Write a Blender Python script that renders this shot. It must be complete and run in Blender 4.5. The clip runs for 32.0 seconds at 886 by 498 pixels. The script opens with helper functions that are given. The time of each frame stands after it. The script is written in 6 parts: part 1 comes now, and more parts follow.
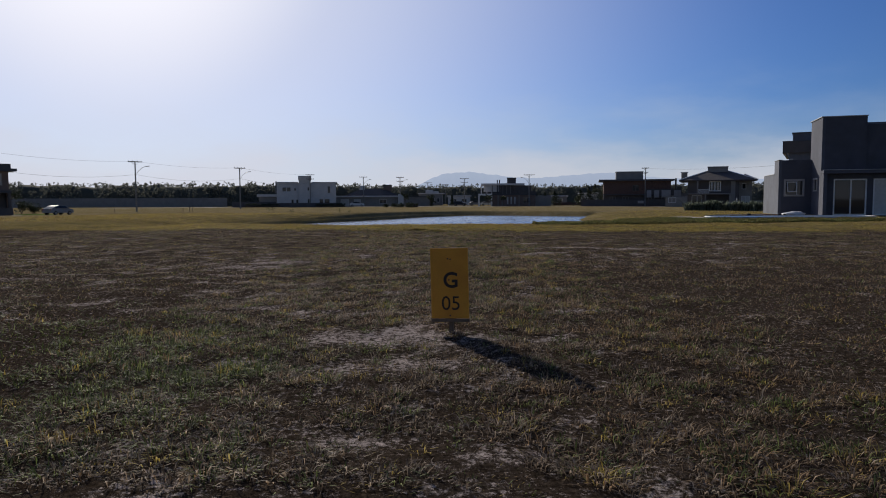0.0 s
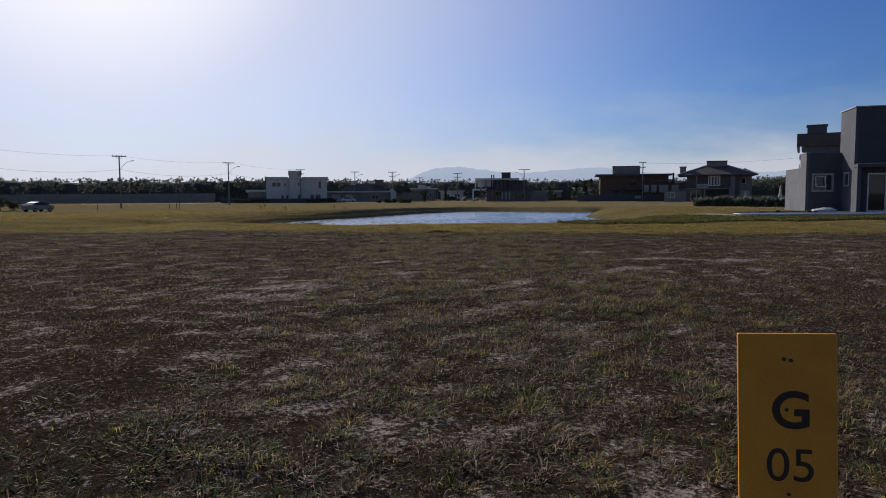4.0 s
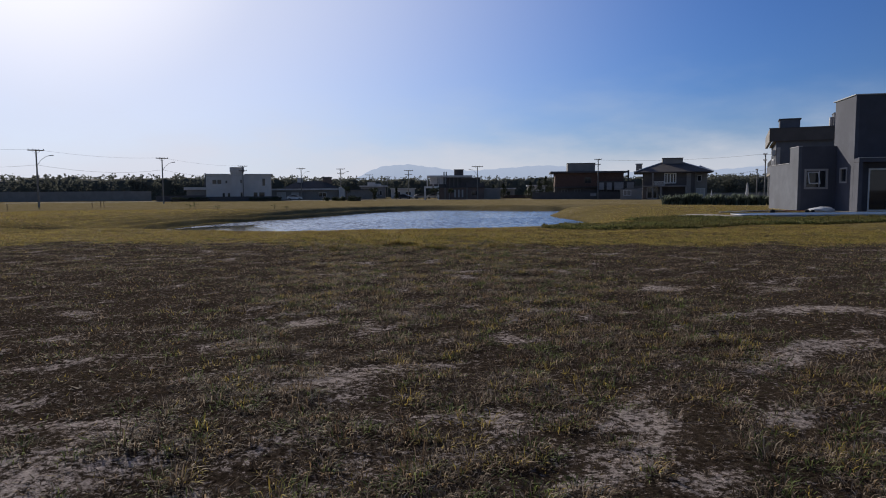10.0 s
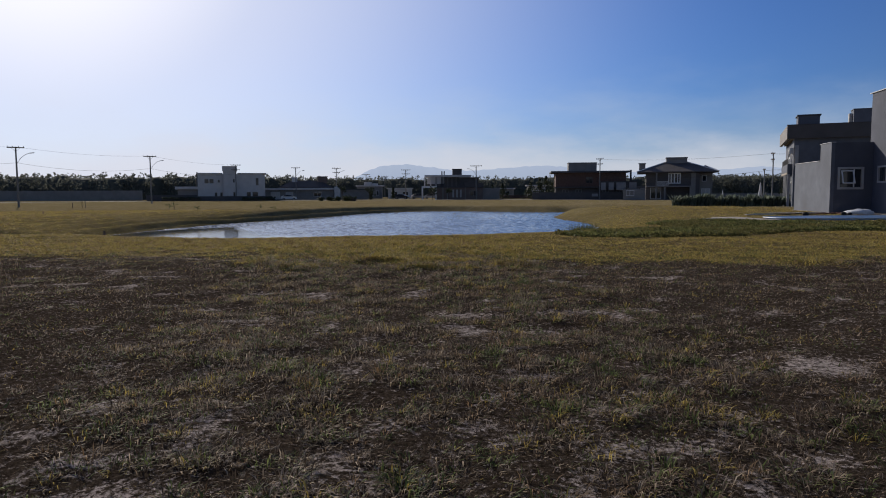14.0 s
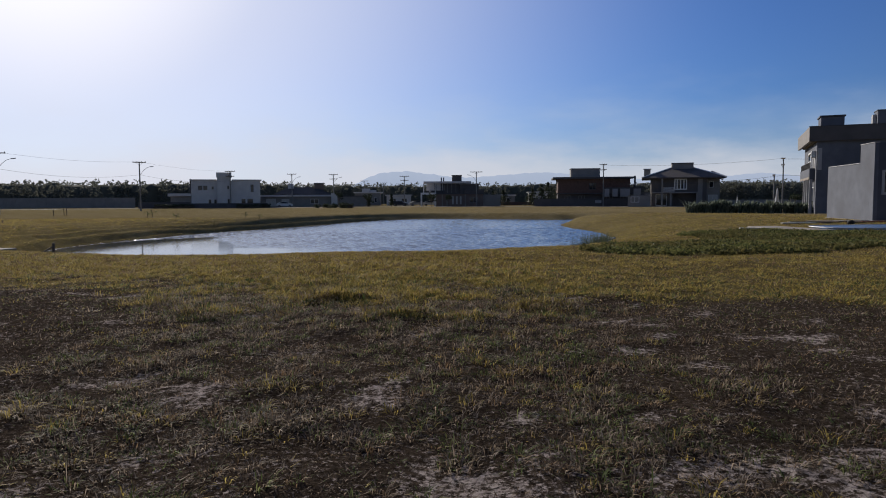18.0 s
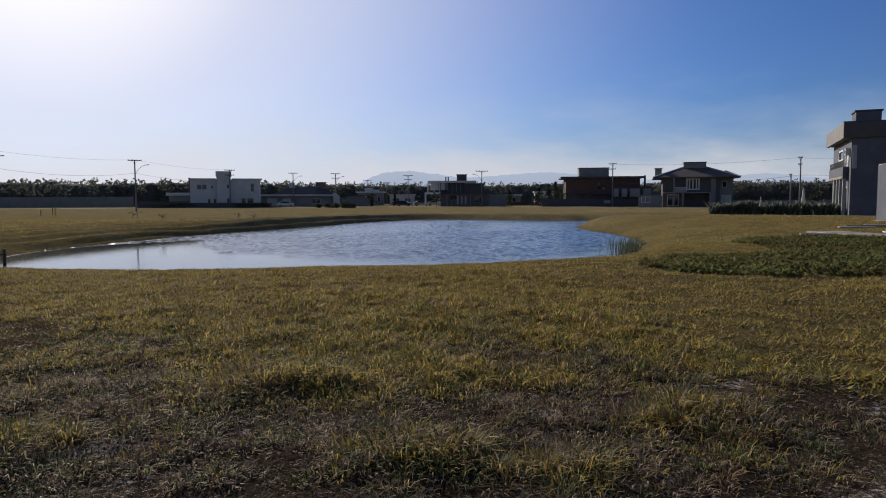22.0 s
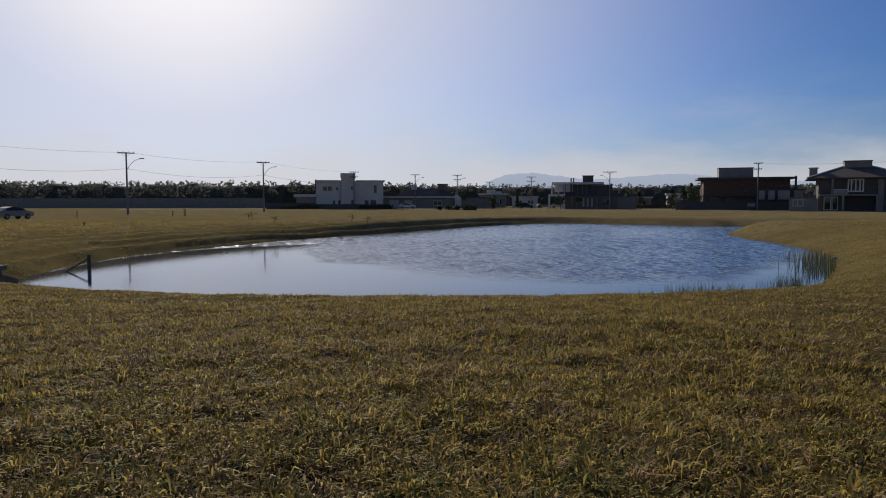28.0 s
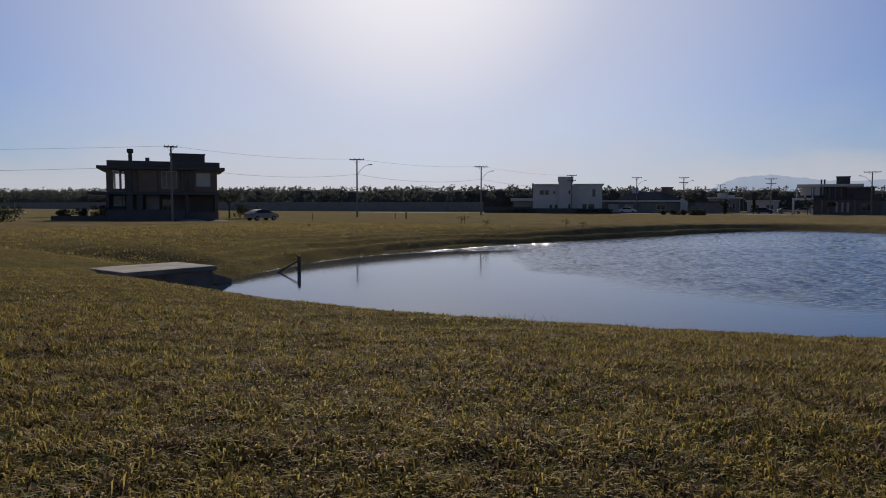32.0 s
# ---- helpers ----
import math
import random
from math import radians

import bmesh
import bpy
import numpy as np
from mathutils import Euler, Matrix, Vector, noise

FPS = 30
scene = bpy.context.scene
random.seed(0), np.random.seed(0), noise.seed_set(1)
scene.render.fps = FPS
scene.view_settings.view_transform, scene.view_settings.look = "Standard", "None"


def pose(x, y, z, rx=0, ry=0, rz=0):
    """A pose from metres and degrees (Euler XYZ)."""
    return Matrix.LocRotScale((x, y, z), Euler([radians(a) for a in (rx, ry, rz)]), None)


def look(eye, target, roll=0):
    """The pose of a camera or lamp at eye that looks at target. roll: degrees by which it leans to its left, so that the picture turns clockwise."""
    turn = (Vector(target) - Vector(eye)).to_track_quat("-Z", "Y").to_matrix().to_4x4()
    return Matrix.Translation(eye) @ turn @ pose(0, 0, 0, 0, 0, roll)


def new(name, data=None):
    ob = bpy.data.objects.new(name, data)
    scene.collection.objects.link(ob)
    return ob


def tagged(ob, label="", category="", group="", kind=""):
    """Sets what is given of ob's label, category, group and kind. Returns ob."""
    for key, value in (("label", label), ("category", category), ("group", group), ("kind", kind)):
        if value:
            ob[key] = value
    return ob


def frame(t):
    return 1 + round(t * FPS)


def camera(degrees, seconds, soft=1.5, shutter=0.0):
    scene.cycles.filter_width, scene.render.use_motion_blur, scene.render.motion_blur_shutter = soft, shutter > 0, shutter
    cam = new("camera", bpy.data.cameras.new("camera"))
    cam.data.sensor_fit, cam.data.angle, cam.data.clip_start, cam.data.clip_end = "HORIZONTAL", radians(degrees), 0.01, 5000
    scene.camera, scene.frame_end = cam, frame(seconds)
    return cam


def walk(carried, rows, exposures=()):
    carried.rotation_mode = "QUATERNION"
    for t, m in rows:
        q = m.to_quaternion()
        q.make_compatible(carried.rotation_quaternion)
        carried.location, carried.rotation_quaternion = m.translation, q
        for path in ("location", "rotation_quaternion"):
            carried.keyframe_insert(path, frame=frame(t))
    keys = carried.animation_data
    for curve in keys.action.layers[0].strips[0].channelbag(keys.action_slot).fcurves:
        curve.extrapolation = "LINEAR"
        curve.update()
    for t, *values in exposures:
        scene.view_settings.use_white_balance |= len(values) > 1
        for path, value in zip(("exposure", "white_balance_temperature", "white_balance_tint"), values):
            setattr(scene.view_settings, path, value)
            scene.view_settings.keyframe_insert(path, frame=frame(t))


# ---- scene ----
cam = camera(66.2, 32.0, soft=1.0)
PATH = [
    (0, look((0.503, -3.895, 1.199), (0.111, 6.072, 0.489), -0.25)),
    (0.5, look((0.330, -3.603, 1.189), (-0.047, 6.363, 0.456), -0.24)),
    (1, look((0.186, -3.272, 1.171), (-0.135, 6.695, 0.431), -0.34)),
    (1.5, look((0.057, -2.882, 1.183), (-0.245, 7.084, 0.424), -0.34)),
    (2, look((-0.152, -2.451, 1.163), (-0.451, 7.515, 0.400), -0.25)),
    (2.5, look((-0.328, -1.981, 1.181), (-0.622, 7.986, 0.418), -0.26)),
    (3, look((-0.484, -1.463, 1.266), (-0.765, 8.503, 0.495), -0.29)),
    (3.5, look((-0.708, -0.929, 1.300), (-0.971, 9.037, 0.521), -0.31)),
    (5.5, look((-1.077, 1.066, 1.247), (-1.223, 11.034, 0.456), -0.41)),
    (6, look((-1.141, 1.592, 1.258), (-1.295, 11.559, 0.467), -0.35)),
    (6.5, look((-1.191, 2.134, 1.271), (-1.327, 12.102, 0.483), -0.35)),
    (7, look((-1.226, 2.694, 1.285), (-1.291, 12.662, 0.489), -0.26)),
    (7.5, look((-1.247, 3.258, 1.294), (-1.277, 13.226, 0.491), -0.34)),
    (8, look((-1.256, 3.815, 1.298), (-1.202, 13.782, 0.489), -0.40)),
    (8.5, look((-1.260, 4.361, 1.302), (-1.120, 14.327, 0.492), -0.35)),
    (9, look((-1.266, 4.898, 1.309), (-1.021, 14.862, 0.498), -0.39)),
    (9.5, look((-1.281, 5.432, 1.315), (-0.875, 15.390, 0.497), -0.32)),
    (10, look((-1.300, 5.963, 1.316), (-0.800, 15.916, 0.493), -0.38)),
    (10.5, look((-1.303, 6.482, 1.315), (-0.763, 16.434, 0.494), -0.48)),
    (11, look((-1.278, 6.990, 1.316), (-0.735, 16.942, 0.498), -0.29)),
    (11.5, look((-1.224, 7.489, 1.317), (-0.688, 17.442, 0.513), -0.37)),
    (12, look((-1.158, 7.991, 1.314), (-0.626, 17.943, 0.502), -0.35)),
    (12.5, look((-1.100, 8.511, 1.307), (-0.572, 18.463, 0.486), -0.34)),
    (13, look((-1.054, 9.052, 1.301), (-0.525, 19.004, 0.473), -0.46)),
    (13.5, look((-1.016, 9.602, 1.302), (-0.488, 19.553, 0.475), -0.34)),
    (14, look((-0.977, 10.146, 1.305), (-0.450, 20.098, 0.482), -0.27)),
    (14.5, look((-0.933, 10.684, 1.304), (-0.405, 20.637, 0.490), -0.35)),
    (16.5, look((-0.827, 12.846, 1.294), (-0.292, 22.808, 0.601), -0.29)),
    (17, look((-0.779, 13.375, 1.284), (-0.244, 23.335, 0.571), -0.39)),
    (17.5, look((-0.728, 13.893, 1.278), (-0.190, 23.853, 0.561), -0.30)),
    (18, look((-0.681, 14.408, 1.274), (-0.150, 24.368, 0.551), -0.34)),
    (18.5, look((-0.644, 14.926, 1.272), (-0.111, 24.885, 0.542), -0.29)),
    (19, look((-0.632, 15.453, 1.265), (-0.099, 25.412, 0.533), -0.35)),
    (19.5, look((-0.648, 15.987, 1.252), (-0.109, 25.945, 0.513), -0.23)),
    (20, look((-0.678, 16.517, 1.248), (-0.138, 26.475, 0.507), -0.19)),
    (20.5, look((-0.711, 17.035, 1.262), (-0.168, 26.993, 0.526), -0.25)),
    (21, look((-0.742, 17.535, 1.279), (-0.204, 27.493, 0.545), -0.25)),
    (21.5, look((-0.766, 18.009, 1.284), (-0.258, 27.969, 0.546), -0.22)),
    (22, look((-0.776, 18.458, 1.288), (-0.292, 28.420, 0.562), -0.23)),
    (22.5, look((-0.782, 18.894, 1.298), (-0.331, 28.857, 0.571), -0.15)),
    (23, look((-0.790, 19.324, 1.305), (-0.450, 29.291, 0.572), -0.16)),
    (23.5, look((-0.796, 19.748, 1.306), (-0.590, 29.719, 0.576), -0.21)),
    (24, look((-0.801, 20.157, 1.311), (-0.717, 30.130, 0.576), -0.11)),
    (24.5, look((-0.811, 20.546, 1.320), (-0.822, 30.519, 0.582), -0.16)),
    (25, look((-0.820, 20.922, 1.329), (-0.900, 30.894, 0.588), -0.11)),
    (25.5, look((-0.818, 21.295, 1.337), (-1.182, 31.262, 0.610), -0.09)),
    (27.5, look((-0.910, 22.773, 1.289), (-2.019, 32.684, 0.555), 0.04)),
    (28, look((-0.951, 23.183, 1.291), (-2.243, 33.075, 0.599), -0.02)),
    (28.5, look((-0.999, 23.604, 1.290), (-2.604, 33.456, 0.681), 0.09)),
    (29, look((-1.055, 24.005, 1.289), (-2.840, 33.826, 0.686), 0.20)),
    (29.5, look((-1.116, 24.345, 1.284), (-2.922, 34.163, 0.689), 0.12)),
    (30, look((-1.170, 24.617, 1.276), (-3.140, 34.403, 0.674), 0.05)),
    (30.5, look((-1.209, 24.848, 1.265), (-3.596, 34.539, 0.644), 0.16)),
    (31, look((-1.242, 25.081, 1.255), (-4.382, 34.556, 0.640), 0.12)),
    (31.5, look((-1.291, 25.338, 1.250), (-5.207, 34.519, 0.634), 0.21)),
    (32, look((-1.353, 25.621, 1.246), (-5.669, 34.620, 0.613), 0.13)),
]
EXPOSURES = [(0, -0.30, 6500, 10), (3, -0.28, 6500, 10), (6, -0.24, 6500, 10), (13, -0.18, 6500, 10), (22, -0.18, 6700, 10), (24.2, -0.17, 6780, 10), (25, -0.28, 6800, 10), (28, -0.36, 6850, 10), (30, -0.50, 6800, 10), (32, -0.52, 6650, 10)]
walk(cam, PATH, EXPOSURES)

# ---- world, sun, exposure ----
SUN_LEFT = 28.0     # degrees to the left of +y
SUN_UP = 23.0
sun_dir = Vector((-math.sin(radians(SUN_LEFT)) * math.cos(radians(SUN_UP)),
                  math.cos(radians(SUN_LEFT)) * math.cos(radians(SUN_UP)), math.sin(radians(SUN_UP))))
world = bpy.data.worlds.new("world")
scene.world = world
world.use_nodes = True
wn = world.node_tree
sky = wn.nodes.new("ShaderNodeTexSky")
sky.sky_type = "NISHITA"
sky.sun_disc = False
sky.sun_elevation = radians(SUN_UP)
sky.sun_rotation = radians(-SUN_LEFT)
sky.altitude = 0
sky.air_density, sky.dust_density, sky.ozone_density = 1.0, 0.5, 3.0
way = wn.nodes.new("ShaderNodeTexCoord")
toward = wn.nodes.new("ShaderNodeVectorMath")
toward.operation = "DOT_PRODUCT"
toward.inputs[1].default_value = sun_dir
wn.links.new(way.outputs["Generated"], toward.inputs[0])
# the blue is deepest on the sun's side and more neutral behind
tinted = wn.nodes.new("ShaderNodeMapRange")
tinted.interpolation_type = "SMOOTHSTEP"
tinted.inputs["From Min"].default_value, tinted.inputs["From Max"].default_value = -0.2, 0.55
tinted.inputs["To Min"].default_value, tinted.inputs["To Max"].default_value = 0.45, 1.0
wn.links.new(toward.outputs["Value"], tinted.inputs["Value"])
# haze: the sky pales towards the horizon all round
hue = wn.nodes.new("ShaderNodeMix")
hue.data_type, hue.blend_type = "RGBA", "MULTIPLY"
hue.inputs["B"].default_value = (0.56, 0.85, 1.46, 1)
wn.links.new(sky.outputs["Color"], hue.inputs["A"])
wn.links.new(tinted.outputs["Result"], hue.inputs["Factor"])
up = wn.nodes.new("ShaderNodeSeparateXYZ")
wn.links.new(way.outputs["Generated"], up.inputs[0])
low = wn.nodes.new("ShaderNodeMapRange")
low.interpolation_type = "SMOOTHSTEP"
low.inputs["From Min"].default_value, low.inputs["From Max"].default_value = -0.02, 0.17
low.inputs["To Min"].default_value, low.inputs["To Max"].default_value = 0.8, 0.0
# soft wisps along the horizon
flat = wn.nodes.new("ShaderNodeMapping")
flat.inputs["Scale"].default_value = (1.0, 1.0, 3.2)
wn.links.new(way.outputs["Generated"], flat.inputs["Vector"])
wisp = wn.nodes.new("ShaderNodeTexNoise")
wisp.inputs["Scale"].default_value, wisp.inputs["Detail"].default_value, wisp.inputs["Roughness"].default_value = 5.0, 6, 0.55
wn.links.new(flat.outputs["Vector"], wisp.inputs["Vector"])
drift = wn.nodes.new("ShaderNodeMath")
drift.operation = "MULTIPLY_ADD"
drift.inputs[1].default_value = -0.16
wn.links.new(wisp.outputs["Fac"], drift.inputs[0])
wn.links.new(up.outputs["Z"], drift.inputs[2])
shift = wn.nodes.new("ShaderNodeMath")
shift.operation = "ADD"
shift.inputs[1].default_value = 0.08
wn.links.new(drift.outputs[0], shift.inputs[0])
wn.links.new(shift.outputs[0], low.inputs["Value"])
haze = wn.nodes.new("ShaderNodeMix")
haze.data_type = "RGBA"
haze.inputs["B"].default_value = (7.3, 8.6, 10.6, 1)
# the haze is thickest towards the sun
lit_side = wn.nodes.new("ShaderNodeMapRange")
lit_side.interpolation_type = "SMOOTHSTEP"
lit_side.inputs["From Min"].default_value, lit_side.inputs["From Max"].default_value = -0.3, 0.75
lit_side.inputs["To Min"].default_value, lit_side.inputs["To Max"].default_value = 0.95, 1.0
wn.links.new(toward.outputs["Value"], lit_side.inputs["Value"])
thick = wn.nodes.new("ShaderNodeMath")
thick.operation = "MULTIPLY"
wn.links.new(low.outputs["Result"], thick.inputs[0])
wn.links.new(lit_side.outputs["Result"], thick.inputs[1])
wn.links.new(thick.outputs[0], haze.inputs["Factor"])
deepen = wn.nodes.new("ShaderNodeMapRange")
deepen.interpolation_type = "SMOOTHSTEP"
deepen.inputs["From Min"].default_value, deepen.inputs["From Max"].default_value = 0.2, 0.85
deepen.inputs["To Min"].default_value, deepen.inputs["To Max"].default_value = 0.82, 1.0
wn.links.new(toward.outputs["Value"], deepen.inputs["Value"])
dim = wn.nodes.new("ShaderNodeVectorMath")
dim.operation = "SCALE"
wn.links.new(hue.outputs["Result"], dim.inputs[0])
wn.links.new(deepen.outputs["Result"], dim.inputs["Scale"])
wn.links.new(dim.outputs[0], haze.inputs["A"])
# a thin pale bank of mist on the horizon
low_mist = wn.nodes.new("ShaderNodeMapRange")
low_mist.interpolation_type = "SMOOTHSTEP"
low_mist.inputs["From Min"].default_value, low_mist.inputs["From Max"].default_value = 0.005, 0.10
low_mist.inputs["To Min"].default_value, low_mist.inputs["To Max"].default_value = 0.72, 0.0
wn.links.new(shift.outputs[0], low_mist.inputs["Value"])
mist = wn.nodes.new("ShaderNodeMix")
mist.data_type = "RGBA"
mist.inputs["B"].default_value = (10.4, 10.5, 11.4, 1)
wn.links.new(low_mist.outputs["Result"], mist.inputs["Factor"])
wn.links.new(haze.outputs["Result"], mist.inputs["A"])
# the bright aureole of hazy air round the sun
wide = wn.nodes.new("ShaderNodeMapRange")
wide.inputs["From Min"].default_value, wide.inputs["From Max"].default_value = 0.53, 1.0
wn.links.new(toward.outputs["Value"], wide.inputs["Value"])
soft_edge = wn.nodes.new("ShaderNodeMath")
soft_edge.operation = "POWER"
soft_edge.inputs[1].default_value = 2.9
wn.links.new(wide.outputs["Result"], soft_edge.inputs[0])
aureole = wn.nodes.new("ShaderNodeMix")
aureole.data_type = "RGBA"
aureole.inputs["B"].default_value = (12.4, 12.6, 14.4, 1)
wn.links.new(soft_edge.outputs[0], aureole.inputs["Factor"])
wn.links.new(mist.outputs["Result"], aureole.inputs["A"])
close = wn.nodes.new("ShaderNodeMapRange")
close.inputs["From Min"].default_value, close.inputs["From Max"].default_value = 0.952, 1.0
wn.links.new(toward.outputs["Value"], close.inputs["Value"])
tight = wn.nodes.new("ShaderNodeMath")
tight.operation = "POWER"
tight.inputs[1].default_value = 1.8
wn.links.new(close.outputs["Result"], tight.inputs[0])
glow = wn.nodes.new("ShaderNodeMix")
glow.data_type = "RGBA"
glow.inputs["B"].default_value = (18.5, 18.2, 19.4, 1)
wn.links.new(tight.outputs[0], glow.inputs["Factor"])
wn.links.new(aureole.outputs["Result"], glow.inputs["A"])
wn.nodes["Background"].inputs["Strength"].default_value = 0.07
wn.links.new(glow.outputs["Result"], wn.nodes["Background"].inputs["Color"])
sun = new("sun", bpy.data.lights.new("sun", "SUN"))
sun.data.energy, sun.data.angle, sun.data.color = 5.0, radians(0.5), (1.0, 0.93, 0.82)
sun.matrix_world = look(sun_dir * 100, (0, 0, 0))

# ---- materials ----
def shader(name, base, rough=0.8, metal=0.0, vary=0.25, scale=6.0, fine=60.0, bump=0.3, depth=0.01, tint=None, tint_scale=0.7, spec=0.35):
    """A surface whose colour varies at two scales, with fine relief; tint: a second colour in large stains."""
    m = bpy.data.materials.new(name)
    m.use_nodes = True
    n, l = m.node_tree.nodes, m.node_tree.links
    b = n["Principled BSDF"]
    b.inputs["Roughness"].default_value, b.inputs["Metallic"].default_value = rough, metal
    b.inputs["Specular IOR Level"].default_value = spec
    co = n.new("ShaderNodeNewGeometry")
    def noise_at(s, detail=4):
        t = n.new("ShaderNodeTexNoise")
        t.inputs["Scale"].default_value, t.inputs["Detail"].default_value = s, detail
        l.new(co.outputs["Position"], t.inputs["Vector"])
        return t.outputs["Fac"]
    def ramp(fac, a, b_):
        r = n.new("ShaderNodeMapRange")
        r.inputs["From Min"].default_value, r.inputs["From Max"].default_value = a, b_
        l.new(fac, r.inputs["Value"])
        return r.outputs["Result"]
    def mix(fac, a, b_):
        x = n.new("ShaderNodeMix")
        x.data_type = "RGBA"
        l.new(fac, x.inputs["Factor"])
        for sock, v in ((x.inputs["A"], a), (x.inputs["B"], b_)):
            if isinstance(v, tuple):
                sock.default_value = (*v, 1)
            else:
                l.new(v, sock)
        return x.outputs["Result"]
    dark = tuple(c * (1 - vary) for c in base)
    light = tuple(min(1, c * (1 + vary)) for c in base)
    col = mix(ramp(noise_at(scale), 0.3, 0.7), dark, light)
    if tint:
        col = mix(ramp(noise_at(tint_scale, 6), 0.42, 0.68), col, tint)
    grain = noise_at(fine, 3)
    g = n.new("ShaderNodeMix")
    g.data_type, g.blend_type = "RGBA", "MULTIPLY"
    g.inputs["Factor"].default_value = 0.35
    l.new(col, g.inputs["A"])
    l.new(grain, g.inputs["B"])
    l.new(g.outputs["Result"], b.inputs["Base Color"])
    bp = n.new("ShaderNodeBump")
    bp.inputs["Strength"].default_value, bp.inputs["Distance"].default_value = bump, depth
    l.new(grain, bp.inputs["Height"])
    l.new(bp.outputs["Normal"], b.inputs["Normal"])
    return m


def leaf_shader(name, dark, light, patch=3.0, through_light=0.45, dry=None, dry_scale=0.35, rough=0.55):
    """Thin leaves: some light comes through them; colours vary leaf by leaf and in patches."""
    m = bpy.data.materials.new(name)
    m.use_nodes = True
    n, l = m.node_tree.nodes, m.node_tree.links
    b = n["Principled BSDF"]
    b.inputs["Roughness"].default_value, b.inputs["Specular IOR Level"].default_value = rough, 0.05
    geo = n.new("ShaderNodeNewGeometry")
    t = n.new("ShaderNodeTexNoise")
    t.inputs["Scale"].default_value, t.inputs["Detail"].default_value = patch, 3
    l.new(geo.outputs["Position"], t.inputs["Vector"])
    add = n.new("ShaderNodeMath")
    add.operation = "MULTIPLY_ADD"
    add.inputs[1].default_value, add.inputs[2].default_value = 0.9, -0.45
    l.new(geo.outputs["Random Per Island"], add.inputs[0])
    s = n.new("ShaderNodeMath")
    s.operation = "ADD"
    l.new(t.outputs["Fac"], s.inputs[0])
    l.new(add.outputs[0], s.inputs[1])
    x = n.new("ShaderNodeMix")
    x.data_type = "RGBA"
    x.inputs["A"].default_value, x.inputs["B"].default_value = (*dark, 1), (*light, 1)
    l.new(s.outputs[0], x.inputs["Factor"])
    col = x.outputs["Result"]
    if dry:
        t2 = n.new("ShaderNodeTexNoise")
        t2.inputs["Scale"].default_value, t2.inputs["Detail"].default_value = dry_scale, 5
        l.new(geo.outputs["Position"], t2.inputs["Vector"])
        s2 = n.new("ShaderNodeMath")
        s2.operation = "MULTIPLY_ADD"
        s2.inputs[1].default_value = 0.30
        l.new(geo.outputs["Random Per Island"], s2.inputs[0])
        l.new(t2.outputs["Fac"], s2.inputs[2])
        r = n.new("ShaderNodeMapRange")
        r.inputs["From Min"].default_value, r.inputs["From Max"].default_value = 0.48, 0.78
        l.new(s2.outputs[0], r.inputs["Value"])
        y = n.new("ShaderNodeMix")
        y.data_type = "RGBA"
        l.new(r.outputs["Result"], y.inputs["Factor"])
        l.new(col, y.inputs["A"])
        y.inputs["B"].default_value = (*dry, 1)
        col = y.outputs["Result"]
    l.new(col, b.inputs["Base Color"])
    tr = n.new("ShaderNodeBsdfTranslucent")
    l.new(col, tr.inputs["Color"])
    ms = n.new("ShaderNodeMixShader")
    ms.inputs[0].default_value = through_light
    l.new(b.outputs[0], ms.inputs[1])
    l.new(tr.outputs[0], ms.inputs[2])
    l.new(ms.outputs[0], n["Material Output"].inputs["Surface"])
    return m


def blade_shader(name, tones, through_light=0.42, patch=3.5):
    """Grass: every blade takes its own tone between four, a little shifted in small patches."""
    m = bpy.data.materials.new(name)
    m.use_nodes = True
    n, l = m.node_tree.nodes, m.node_tree.links
    b = n["Principled BSDF"]
    b.inputs["Roughness"].default_value, b.inputs["Specular IOR Level"].default_value = 0.7, 0.12
    geo = n.new("ShaderNodeNewGeometry")
    t = n.new("ShaderNodeTexNoise")
    t.inputs["Scale"].default_value, t.inputs["Detail"].default_value = patch, 4
    l.new(geo.outputs["Position"], t.inputs["Vector"])
    k = n.new("ShaderNodeMath")
    k.operation = "MULTIPLY_ADD"
    k.inputs[1].default_value, k.inputs[2].default_value = 0.9, -0.45
    l.new(t.outputs["Fac"], k.inputs[0])
    add = n.new("ShaderNodeMath")
    add.operation = "ADD"
    l.new(geo.outputs["Random Per Island"], add.inputs[0])
    l.new(k.outputs[0], add.inputs[1])
    ramp = n.new("ShaderNodeValToRGB")
    el = ramp.color_ramp.elements
    el[0].position, el[0].color = 0.0, (*tones[0], 1)
    el[1].position, el[1].color = 1.0, (*tones[3], 1)
    for at, c in ((0.38, tones[1]), (0.74, tones[2])):
        el.new(at).color = (*c, 1)
    l.new(add.outputs[0], ramp.inputs["Fac"])
    l.new(ramp.outputs["Color"], b.inputs["Base Color"])
    tr = n.new("ShaderNodeBsdfTranslucent")
    l.new(ramp.outputs["Color"], tr.inputs["Color"])
    ms = n.new("ShaderNodeMixShader")
    ms.inputs[0].default_value = through_light
    l.new(b.outputs[0], ms.inputs[1])
    l.new(tr.outputs[0], ms.inputs[2])
    l.new(ms.outputs[0], n["Material Output"].inputs["Surface"])
    return m


def glass_shader(name, color, rough=0.05):
    m = bpy.data.materials.new(name)
    m.use_nodes = True
    b = m.node_tree.nodes["Principled BSDF"]
    b.inputs["Base Color"].default_value = (*color, 1)
    b.inputs["Roughness"].default_value = rough
    b.inputs["Specular IOR Level"].default_value = 0.35
    return m


